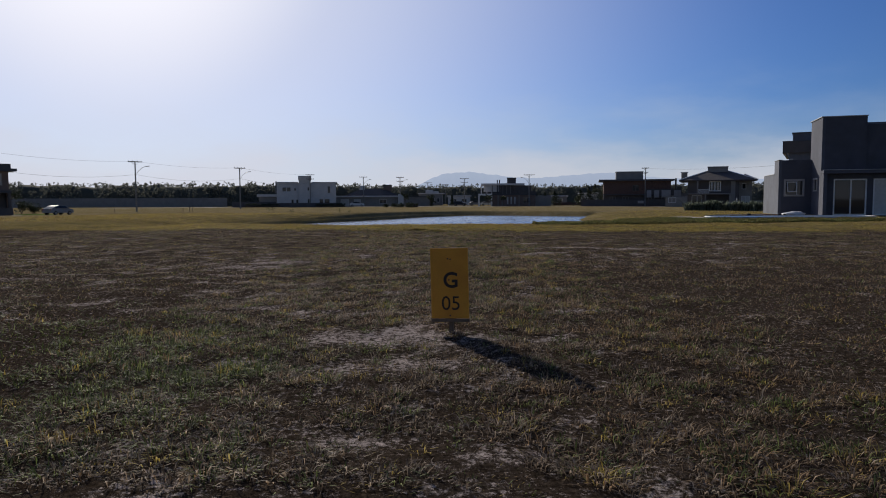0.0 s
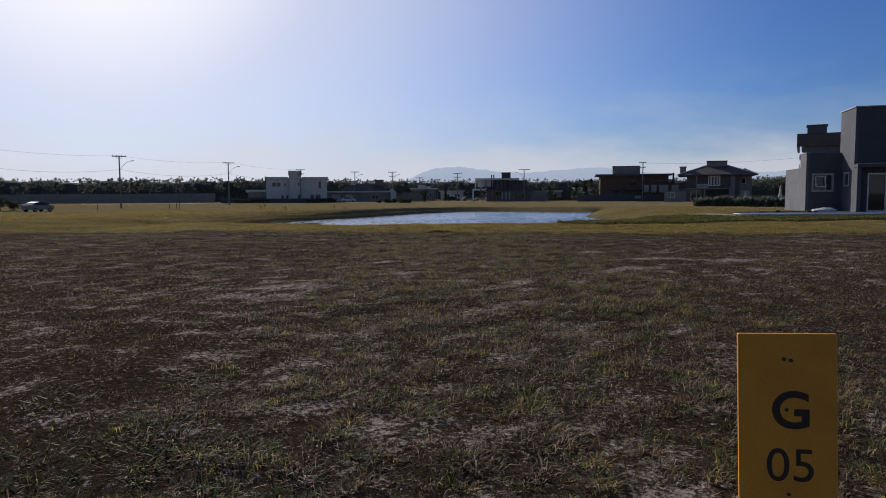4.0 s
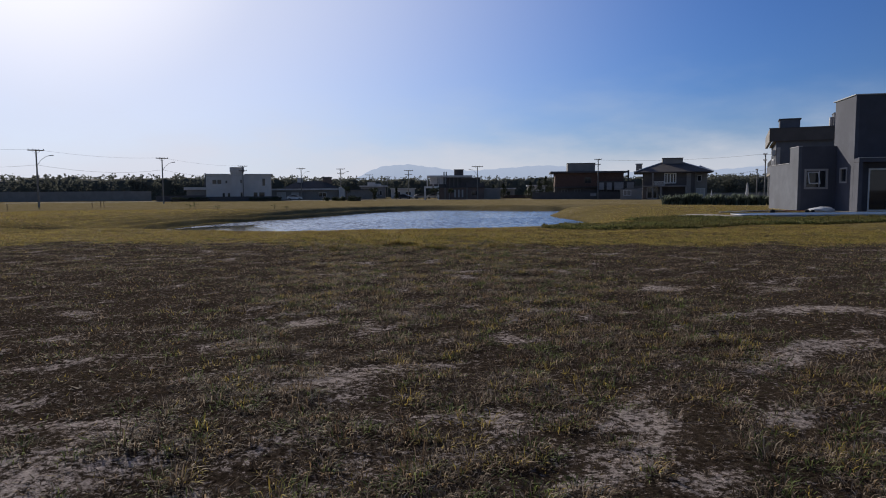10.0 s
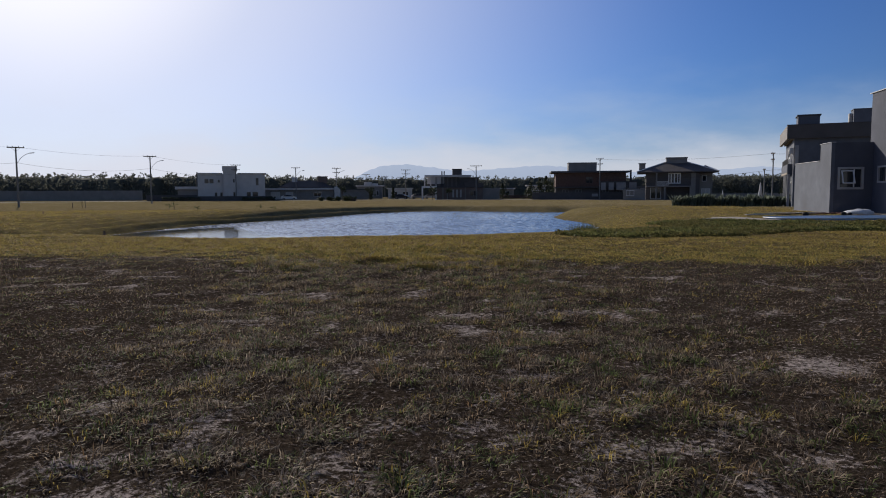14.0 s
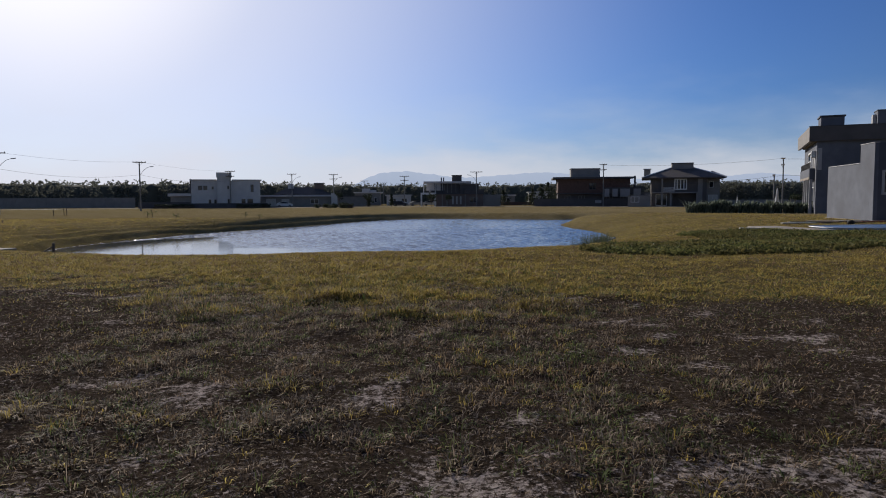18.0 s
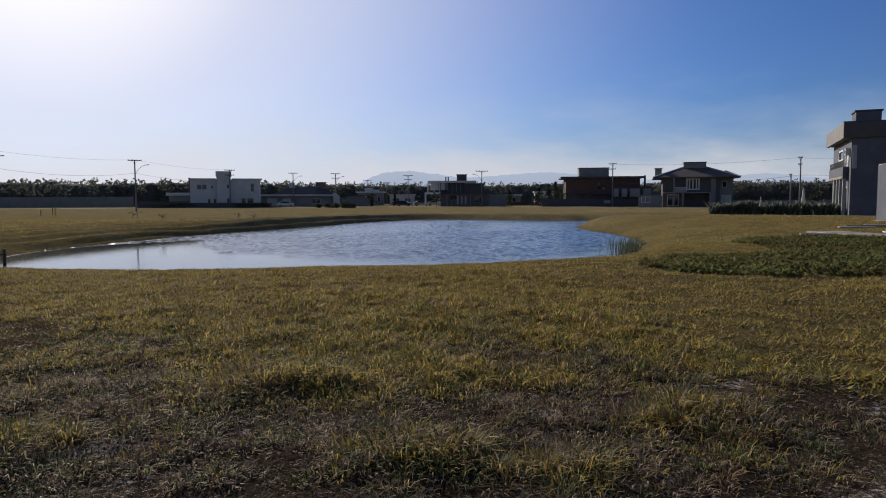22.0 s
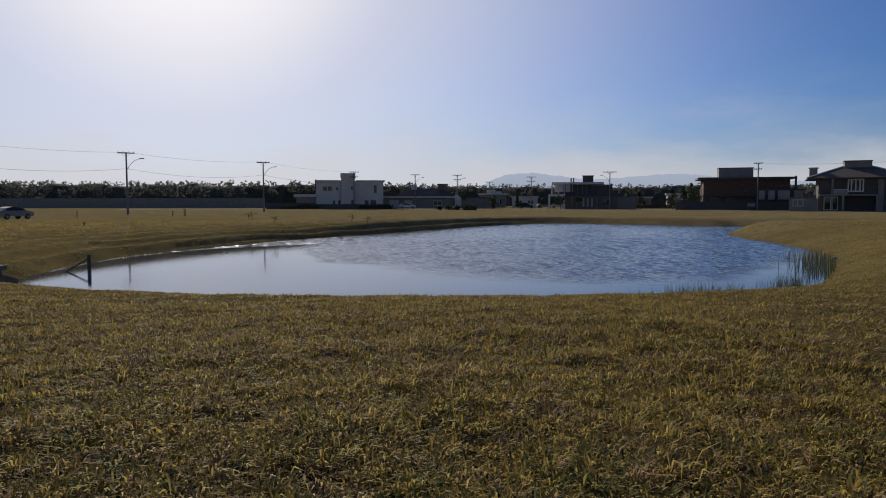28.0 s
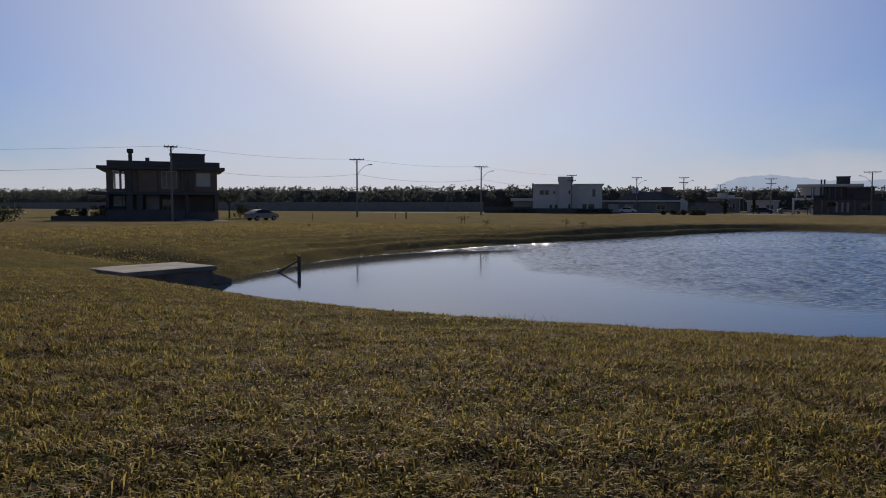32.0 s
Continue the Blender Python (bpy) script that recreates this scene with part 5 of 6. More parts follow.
part("roof", box(-7.9, 7.9, 0.3, 9.9, 6.3, 6.5), M_CONCRETE, white)
for a in ((-6.6, -5.6, 4.4, 5.5), (-5.4, -4.4, 4.4, 5.5), (-3.4, -2.9, 4.6, 5.3), (-4.2, -3.6, 0.3, 2.1), (-2.9, -2.3, 0.3, 2.1), (5.9, 6.6, 3.9, 5.8), (3.6, 4.6, 0.0, 2.2), (5.0, 6.4, 0.0, 2.2)):
    window(white, *a, 0.0, M_HOUSE_GREY, (), (), 0.08)
for a in ((0.3, 0.7, 4.6, 5.5), (0.3, 0.8, 0.6, 2.2)):
    window(white, *a, -0.7, M_HOUSE_GREY, (), (), 0.06)
part("flue", tube((-8.35, 1.0, 2.6), (-8.35, 1.0, 7.2), 0.2, n=8), M_FASCIA, white)
part("annex", box(-13.0, -8.25, 0.5, 8, -0.2, 2.9), M_HOUSE_GREY, white)
part("annex_roof", box(-13.6, -8.22, -0.3, 8.4, 2.902, 3.6, 0.02), M_HOUSE_WHITE, white)
part("garden_wall", box(-20, -8.3, -2.2, -2.0, -0.2, 1.5), M_HOUSE_DARK, white)
part("hedge_wall", box(-8.2, 9.8, -2.3, -2.0, -0.2, 1.15), M_HOUSE_DARK, white)

# ---- long low houses between ----
low = thing("bungalow", "long low house with a tiled hip roof and two chimneys", "house", pose(-30.5, 199, -0.42, 0, 0, 8))
part("wall", panel(-9, 9.5, -0.2, 2.75, 0, 0.25, [(-7.5, -5.0, 0.2, 2.2), (-3.5, -1.5, 0.8, 2.1), (4.0, 6.2, 0.8, 2.1)]), M_HOUSE_GREY, low)
part("wall", side_panel(0.25, 10, -0.2, 2.75, -9, 0.25), M_HOUSE_GREY, low)
part("wall", side_panel(0.25, 10, -0.2, 2.75, 9.25, 0.25), M_HOUSE_GREY, low)
part("eave", box(-9.8, 10.2, -0.9, 10.5, 2.752, 3.2, 0.02), M_HOUSE_WHITE, low, "pale flat eave")
part("roof", hip_roof(-5.5, 9.3, 0.5, 10, 3.42, 1.9, 1.0), M_TILE, low)
part("chimney", box(-1.9, -0.4, 3.5, 5, 4.6, 6.3, 0.02), M_HOUSE_WHITE, low)
part("chimney", box(5.2, 7.8, 3.5, 5, 4.6, 6.25, 0.02), M_HOUSE_BROWN, low)
part("chimney_cap", box(5.0, 8.0, 3.3, 5.2, 6.252, 6.5), M_FASCIA, low)
for a, p in (((-7.5, -5.0, 0.2, 2.2), M_CURTAIN), ((-3.5, -1.5, 0.8, 2.1), M_CURTAIN), ((4.0, 6.2, 0.8, 2.1), M_GLASS)):
    window(low, *a, 0.0, M_HOUSE_WHITE, ((a[0] + a[1]) / 2,), (), 0.1, pane=p)
part("gate_pillar", box(9.6, 11.2, -1.2, 0.2, -0.2, 3.6, 0.02), M_HOUSE_WHITE, low)
part("garage", box(11.25, 19, 0.4, 8, -0.2, 2.7), M_HOUSE_GREY, low)
part("garage_roof", box(11.25, 19.3, -0.1, 8.3, 2.702, 2.95), M_FASCIA, low)

far = thing("villa", "small pale villa with a stepped roof among trees", "house", pose(-12.8, 232, -0.42, 0, 0, 0))
part("wall", panel(-4.2, 3.8, -0.2, 3.9, 0, 0.25, [(-2.6, -1.2, 1.0, 2.4), (0.4, 1.2, 1.0, 2.6), (2.0, 2.8, 1.0, 2.6)]), M_HOUSE_GREY, far)
part("wall", side_panel(0.25, 8, -0.2, 3.9, -4.2, 0.25), M_HOUSE_GREY, far)
part("wall", side_panel(0.25, 8, -0.2, 3.9, 3.55, 0.25), M_HOUSE_GREY, far)
part("roof", box(-4.6, 4.4, -0.4, 8.3, 3.902, 4.3, 0.02), M_HOUSE_WHITE, far)
part("upper_block", box(-2.0, 0.4, 1.0, 5.0, 4.302, 5.4), M_HOUSE_WHITE, far)
part("upper_block", box(0.6, 2.4, 1.0, 5.0, 4.302, 4.9), M_HOUSE_WHITE, far)
for a in ((-2.6, -1.2, 1.0, 2.4), (0.4, 1.2, 1.0, 2.6), (2.0, 2.8, 1.0, 2.6)):
    window(far, *a, 0.0, M_WHITE, (), (), 0.08)

# ---- big dark house at the field's edge ----
SEEN = (-0.733, 0.68)
big = thing("cube_house", "dark two-storey house with a wide roof overhang and tall flue", "house", plan_pose(-71.8, 89.2, -0.55, SEEN))
part("wall", panel(-6.6, 6.6, 3.5, 6.4, 0, 0.25, [(-5.9, -5.05, 3.8, 6.2), (-4.9, -4.45, 3.8, 6.2), (-0.2, 1.7, 3.95, 6.2), (3.95, 5.8, 4.2, 6.05)]), M_HOUSE_BROWN, big)
part("wall", side_panel(0.25, 10, -0.7, 6.4, -6.6, 0.25, [(1.0, 3.6, 3.7, 6.1)]), M_HOUSE_BROWN, big)
part("wall", side_panel(0.25, 10, -0.7, 6.4, 6.35, 0.25), M_HOUSE_BROWN, big)
part("wall", panel(-6.35, 6.35, -0.7, 6.4, 9.75, 0.25, [(-6.3, -3.0, 3.8, 6.2)]), M_HOUSE_BROWN, big)
part("wall", panel(-6.6, 6.6, -0.7, 3.1, 1.0, 0.25, [(-5.95, -4.5, 1.6, 3.05), (-0.2, 1.2, 0.0, 2.6)]), M_HOUSE_DARK, big)
part("floor_slab", box(-8.6, 6.65, -1.2, 9.9, 3.12, 3.48, 0.02), M_FASCIA, big, "dark projecting floor slab")
part("roof_slab", box(-7.6, 7.55, -0.9, 10.8, 6.32, 6.72, 0.03), M_FASCIA, big, "dark overhanging roof slab")
part("parapet", box(-6.5, 6.95, -0.1, 10.1, 6.722, 7.42, 0.02), M_HOUSE_DARK, big)
part("bay", box(-2.9, -0.7, -0.35, -0.005, 3.482, 6.318, 0.02), M_HOUSE_BROWN, big, "shallow projecting wall bay")
for x in (-4.2, 2.1, 3.1):
    part("pilaster", box(x, x + 0.45, -0.3, -0.005, 3.482, 6.318, 0.01), M_HOUSE_DARK, big)
tank = part("roof_tank", box(0.9, 5.2, 2.0, 6.0, 7.422, 8.55, 0.02), M_HOUSE_DARK, big)
part("tank_cap", box(0.8, 5.3, 1.9, 6.1, 8.552, 8.65), M_FASCIA, tank)
flue = part("flue", box(-4.05, -3.6, 0.6, 1.05, 6.722, 8.45, 0.02), M_FASCIA, big)
part("flue_cap", box(-4.2, -3.45, 0.45, 1.2, 8.452, 8.95, 0.05), M_FASCIA, flue)
part("vent", box(-2.1, -1.6, 1.5, 2.0, 7.422, 7.95), M_FASCIA, big)
window(big, -6.3, -3.0, 3.8, 6.2, 9.75, M_FASCIA, (), (), 0.06, pane=M_CLEAR)
window(big, -5.9, -5.05, 3.8, 6.2, 0.0, M_FASCIA, (), (), 0.06, pane=M_CLEAR)
window(big, -4.9, -4.45, 3.8, 6.2, 0.0, M_FASCIA, (), (), 0.05, pane=M_CLEAR)
window(big, -0.2, 1.7, 3.95, 6.2, 0.0, M_STUCCO_LIGHT, (0.42, 0.95), (), 0.13)
window(big, 3.95, 5.8, 4.2, 6.05, 0.0, M_HOUSE_GREY, (), (), 0.08, pane=M_CURTAIN)
window(big, -5.95, -4.5, 1.6, 3.05, 1.0, M_FASCIA, (-4.9,), (), 0.06, pane=M_CURTAIN)
window(big, -0.2, 1.2, 0.0, 2.6, 1.0, M_HOUSE_GREY, (0.5,), (), 0.08)
part("screen_wall", box(-2.1, -0.5, 0.2, 0.4, -0.7, 3.1, 0.01), M_HOUSE_GREY, big, "pale screen wall under the slab")
for x, w in ((-6.6, 0.35), (-4.3, 0.75), (-3.1, 0.7), (2.6, 0.4), (6.2, 0.4)):
    part("column", box(x, x + w, -1.1, -0.7, -0.7, 3.115, 0.01), M_HOUSE_DARK, big)
# this first wall is added for a mass of dark shrubs and shadow
part("garden_wall", box(-12.4, -6.6, -2.6, -2.4, -0.7, 0.5), M_HOUSE_DARK, big, "low dark wall before the house")
part("garden_wall", box(-6.597, 2.5, -2.6, -2.4, -0.7, 1.25), M_HOUSE_DARK, big, "low dark wall before the house")
part("garden_wall", box(2.55, 6.6, -1.9, -1.7, -0.7, 0.95), M_HOUSE_DARK, big)

# ---- the pond's edge ----
culvert = thing("culvert_outlet", "concrete culvert deck over a dark outlet at the pond's edge", "culvert", plan_pose(-15.0, 36.82, -0.34, (0.21, 0.978)))
part("deck", box(-1.9, 0.05, -0.1, 2.4, -0.12, 0.0, 0.015), M_CONCRETE, culvert, "worn pale concrete deck")
part("face_wall", box(-0.25, -0.05, 0.252, 2.198, -1.3, -0.122), M_BROWN_CONCRETE, culvert, "brown concrete face")
part("side_wall", box(-1.85, -0.05, 0.05, 0.25, -1.3, -0.122), M_BROWN_CONCRETE, culvert)
part("side_wall", box(-1.85, -0.16, 2.2, 2.4, -1.3, -0.122), M_BROWN_CONCRETE, culvert)
part("back_wall", box(-1.9, -1.7, 0.252, 2.198, -1.3, -0.122), M_BROWN_CONCRETE, culvert)
bm = bmesh.new()
vs = [bm.verts.new(p) for p in ((-1.19, 2.405, -0.10), (-1.36, 2.405, -0.10), (-1.81, 3.98, -0.60), (-1.65, 4.02, -0.60), (-1.19, 2.405, -1.5), (-1.36, 2.405, -1.5), (-1.81, 3.98, -1.5), (-1.65, 4.02, -1.5))]
for q in ((0, 1, 2, 3), (1, 5, 6, 2), (0, 3, 7, 4), (3, 2, 6, 7), (0, 4, 5, 1), (4, 7, 6, 5)):
    bm.faces.new([vs[i] for i in q])
part("wing_wall", bm, M_BROWN_CONCRETE, culvert, "sloping concrete wing wall")

gauge = thing("mooring_post", "dark wooden post with a slanting brace standing in the pond", "post", pose(-15.9, 44.5, WATER, 0, 0, 20))
part("post", box(-0.05, 0.05, -0.05, 0.05, -0.8, 0.56, 0.008), M_WOOD, gauge)
part("brace", tube((-0.75, -0.25, -0.05), (-0.03, 0.0, 0.40), 0.03, n=6), M_WOOD, gauge)

rock = bmesh.new()
bmesh.ops.create_icosphere(rock, subdivisions=2, radius=0.11)
for v in rock.verts:
    v.co *= 1 + 0.25 * noise.noise(v.co * 9)
    v.co.z *= 0.7
rz = float(ground_z(10.75, 51.3))
tagged(link(rock, "stone", M_STONE, None, smooth=True), "pale stone lying on the bank beside the reeds", "stone").location = (10.75, 51.3, rz + 0.05)


def blades(name, base, height, width, lean, mat, rng, label="", category="", kind="stuff", plain=False, out=None):
    """Grass-like leaves: two bent segments each, standing on base points."""
    n = len(base)
    ang = rng.uniform(0, 2 * np.pi, n) if out is None else out - np.pi / 2 + rng.normal(0, 0.5, n)
    side = np.stack([np.cos(ang), np.sin(ang), np.zeros(n)], -1)
    fall = np.stack([-np.sin(ang), np.cos(ang), np.zeros(n)], -1) * (lean * height)[:, None]
    fall += rng.normal(0, 0.12, (n, 3)) * height[:, None] * (1, 1, 0)
    rise = np.array([0, 0, 1.0]) * (height * np.sqrt(np.maximum(1 - lean**2 * 0.62, 0.10)))[:, None]
    w = side * (width / 2)[:, None]
    mid = base + 0.68 * rise + 0.40 * fall
    tip = base + rise + fall
    if plain:
        co = np.stack([base - w, base + w, tip + 0.2 * w, tip - 0.2 * w], 1).reshape(-1, 3)
        return tagged(raw_mesh(name, co, np.arange(n * 4).reshape(-1, 4), mat), label, category, kind=kind)
    co = np.stack([base - w, base + w, mid - 0.75 * w, mid + 0.75 * w, tip], 1).reshape(-1, 3)
    i = np.arange(n)[:, None] * 5
    tri = np.concatenate([i + (0, 1, 2), i + (1, 3, 2), i + (2, 3, 4)], 1).reshape(-1, 3)
    ob = raw_mesh(name, co, tri, mat)
    if label:
        tagged(ob, label, category, kind=kind)
    return ob


def on_ground(x, y, down=0.0):
    return np.stack([x, y, ground_z(x, y) - down], -1)


rng = np.random.default_rng(11)
# reeds at the right-hand end of the pond and thin sprouts along the near bank
t = rng.uniform(0, 1, 720) ** 0.9
rx, ry = 8.2 + 2.5 * t + rng.normal(0, 0.45, 720), 45.4 + 7.2 * t + rng.normal(0, 1.0, 720)
keep = (from_shore(rx, ry) < 0.2) & (from_shore(rx, ry) > -2.6)
rx, ry = rx[keep], ry[keep]
blades("reeds", np.stack([rx, ry, np.full_like(rx, WATER - 0.1)], -1), rng.uniform(0.25, 0.68, len(rx)), np.full(len(rx), 0.016), rng.uniform(0, 0.3, len(rx)), M_REED, rng,
       "thin green reeds standing in the shallow water", "reeds")
sx = rng.uniform(-0.5, 8.2, 2600)
sy = np.interp(sx, [0, 4, 7.4, 9], [37.4, 39.6, 44, 47]) + rng.uniform(0.0, 1.1, 2600)
keep = cloudy(sx, sy, 0.8, 77, 2) > 0.63 - 0.14 * ((sx > 1.2) & (sx < 3.4))
sx, sy = sx[keep], sy[keep]
blades("sprouts", np.stack([sx, sy, np.full_like(sx, WATER - 0.1)], -1), rng.uniform(0.25, 0.5, len(sx)) * (1 + 0.25 * ((sx > 0.8) & (sx < 4))), np.full(len(sx), 0.010), rng.uniform(0, 0.35, len(sx)), M_REED, rng,
       "thin green sprouts along the near waterline", "reeds")
sx = np.concatenate([rng.normal(c, 0.25, 30) for c in (-5.7, -5.2, -4.7)])
blades("sprouts", np.stack([sx, 36.9 + 0 * sx + rng.uniform(0, 0.5, len(sx)), np.full_like(sx, WATER - 0.1)], -1), rng.uniform(0.30, 0.55, len(sx)), np.full(len(sx), 0.014),
       rng.uniform(0.2, 0.8, len(sx)), M_REED, rng, "a few thin dry stalks at the waterline", "reeds")

# the hollow full of broad-leaved water plants
PATCH = round_off([(4.2, 32.5), (3.85, 30.9), (5.4, 29.35), (8.4, 29.6), (11.0, 31.0), (13.6, 32.4), (17, 32.9), (21, 33.4), (23.5, 34.6), (23, 37.2), (19.4, 37.4), (15.6, 38.9), (12.6, 40.6), (10.2, 40.6),
                   (9.6, 39.6), (9.8, 38.4), (9.3, 37.0), (8.6, 35.6), (6.9, 34.6)], 4)


def within(poly, x, y):
    inside = np.zeros(np.shape(x), bool)
    for (ax, ay), (bx, by) in zip(poly, np.roll(poly, -1, 0)):
        inside ^= ((ay > y) != (by > y)) & (x < (bx - ax) * (y - ay) / (by - ay + 1e-12) + ax)
    return inside


px, py = rng.uniform(3.6, 24.5, 110000), rng.uniform(29, 41.2, 110000)
keep = within(PATCH, px, py) & (cloudy(px, py, 0.5, 91, 3) > 0.31)
px, py = px[keep], py[keep]
lz = ground_z(px, py) + rng.uniform(0.0, 0.13, len(px)) * (0.4 + cloudy(px, py, 0.7, 92, 2))
c = np.stack([px, py, lz, np.full(len(px), 0.035)], -1)
co, q = clump_mesh(rng, c, 2, 0.046)
tagged(raw_mesh("water_plants", co, q, M_LILY), "dense mat of broad-leaved marsh plants in a hollow", "plants", kind="stuff")

# ---- hedge of strap-leaved plants ----
def hedge_plant(rng):
    bm = bmesh.new()
    for _ in range(34):
        a, l = rng.uniform(0, 2 * np.pi), rng.uniform(0.45, 1.25)
        out, w = rng.uniform(0.15, 0.85), rng.uniform(0.045, 0.075)
        d, s = Vector((math.cos(a), math.sin(a), 0)), Vector((-math.sin(a), math.cos(a), 0)) * w
        b0, b1, b2, tip = d * 0.16, d * (0.35 * out) + Vector((0, 0, 0.5 * l)), d * (0.8 * out) + Vector((0, 0, 0.85 * l)), d * (1.25 * out) + Vector((0, 0, 0.93 * l))
        v = [bm.verts.new(p) for p in (b0 - s, b0 + s, b1 - s * 1.1, b1 + s * 1.1, b2 - s * 0.8, b2 + s * 0.8, tip)]
        for q in ((0, 1, 3, 2), (2, 3, 5, 4), (4, 5, 6)):
            bm.faces.new([v[i] for i in q])
    return bm


hx0, hy0, hdir = 26.35, 78.5, Vector((0.985, -0.17, 0))
kinds = [hedge_plant(rng) for _ in range(4)]
meshes = []
for bm in kinds:
    me = bpy.data.meshes.new("strap_plant")
    bm.to_mesh(me)
    bm.free()
    me.materials.append(M_STRAP)
    meshes.append(me)
for k in range(84):
    p = Vector((hx0, hy0, 0)) + hdir * (k * 0.25) + Vector((rng.normal(0, 0.08), rng.normal(0, 0.22), 0))
    ob = new("strap_leaved_plant", meshes[k % 4])
    s = rng.uniform(0.85, 1.15)
    ob.matrix_world = pose(p.x, p.y, float(ground_z(p.x, p.y)) - 0.03, 0, 0, rng.uniform(0, 360)) @ Matrix.Diagonal((s, s, s * rng.uniform(0.9, 1.15), 1))
    tagged(ob, "strap-leaved dark green plant in a clipped row", "plant", "hedge of strap-leaved plants")


# ---- parasols, pool and builders' things by the grey houses ----
def parasol(x, y, base, top, girth=1.0):
    ob = thing("parasol", "closed white parasol on a pole", "parasol", pose(x, y, float(ground_z(x, y))), "parasols")
    part("pole", tube((0, 0, 0), (0, 0, top), 0.03, n=8), M_METAL, ob)
    bm = bmesh.new()
    rings = []
    for z, r in ((base, 0.20), (base + 0.25, 0.19), ((base + top) / 2, 0.12), (top - 0.25, 0.07), (top, 0.015)):
        r *= girth
        rings.append([bm.verts.new((r * (1 + 0.25 * (i % 2)) * math.cos(i * math.pi / 8), r * (1 + 0.25 * (i % 2)) * math.sin(i * math.pi / 8), z)) for i in range(16)])
    for a, b in zip(rings, rings[1:]):
        for i in range(16):
            bm.faces.new((a[i], a[(i + 1) % 16], b[(i + 1) % 16], b[i]))
    part("canopy", bm, M_WHITE, ob, "furled white canopy")
    part("foot", box(-0.3, 0.3, -0.3, 0.3, 0, 0.08, 0.02), M_CONCRETE, ob)


parasol(40.1, 87.4, 0.9, 2.75)
parasol(36.1, 88.4, 1.0, 2.1, 0.5)

pool = thing("pool_shell", "blue and white fibreglass pool shell rim beside the house", "pool", plan_pose(15.7, 42.3, float(ground_z(16, 41.5)) + 0.02, (-0.05, 1.0)))
rim = []
for k in range(40):
    a = 2 * math.pi * k / 40
    ca, sa = math.cos(a), math.sin(a)
    rim.append((5.6 + 5.4 * math.copysign(abs(ca) ** 0.55, ca), -1.2 + 1.5 * math.copysign(abs(sa) ** 0.6, sa)))
bm = bmesh.new()
add_path(bm, [(x, y, 0.075) for x, y in rim] + [(*rim[0], 0.075)], 0.026, 8)
part("rim", bm, M_WHITE, pool, "white rounded rim")
bm = bmesh.new()
lo = [bm.verts.new((5.6 + (x - 5.6) * 0.985, -1.2 + (y + 1.2) * 0.96, -0.1)) for x, y in rim]
hi = [bm.verts.new((5.6 + (x - 5.6) * 0.985, -1.2 + (y + 1.2) * 0.96, 0.07)) for x, y in rim]
for i in range(40):
    bm.faces.new((lo[i], lo[(i + 1) % 40], hi[(i + 1) % 40], hi[i]))
bm.faces.new(hi)
part("shell", bm, M_BLUE, pool, "blue fibreglass shell")
part("sandy_apron", box(-1.2, 0.15, -2.4, 1.6, -0.12, 0.025, 0.03), M_CONCRETE, pool, "grey sandy concrete strip")


M_GREENPLANK = shader("green_stained_board", (0.20, 0.26, 0.14), 0.85, vary=0.2, scale=6)
M_REDSTICK = shader("red_brown_batten", (0.26, 0.09, 0.06), 0.8, vary=0.2, scale=6)


def plank(x, y, turn, length, tone):
    ob = link(box(-length / 2, length / 2, -0.1, 0.1, 0, 0.05, 0.005), "plank", tone, None)
    ob.matrix_world = pose(x, y, float(ground_z(x, y)) + 0.01, 0, 0, turn)
    tagged(ob, "builder's plank lying on the grass by the house", "plank", "builders' planks")


for a in ((20.4, 48.4, -12, 2.6, M_WOOD), (21.3, 49.0, 8, 2.2, M_STONE), (22.2, 48.0, -28, 2.4, M_WOOD), (22.6, 48.7, 14, 2.0, M_STONE), (14.6, 42.2, 160, 2.4, M_STONE), (21.8, 47.2, 30, 1.6, M_WOOD)):
    plank(*a)
bag = bmesh.new()
bmesh.ops.create_icosphere(bag, subdivisions=3, radius=0.5)
for v in bag.verts:
    v.co *= 1 + 0.35 * noise.noise(v.co * 4)
    v.co.z = max(v.co.z * 0.42, -0.1)
    v.co.x *= 1.6
tarp = tagged(link(bag, "tarpaulin_heap", M_TARP, None, smooth=True), "crumpled white tarpaulin heap on the ground", "tarpaulin")
tarp.location = (24.1, 46.6, float(ground_z(24.1, 46.6)) + 0.1)
bag = bmesh.new()
bmesh.ops.create_icosphere(bag, subdivisions=3, radius=0.45)
for v in bag.verts:
    v.co *= 1 + 0.3 * noise.noise(v.co * 3 + Vector((5, 0, 0)))
    v.co.z = max(v.co.z * 0.5, -0.1)
tarp = tagged(link(bag, "tarpaulin_heap", M_BLUE, None, smooth=True), "crumpled blue tarpaulin heap by the porch", "tarpaulin")
tarp.location = (30.2, 43.6, float(ground_z(30.2, 43.6)) + 0.1)


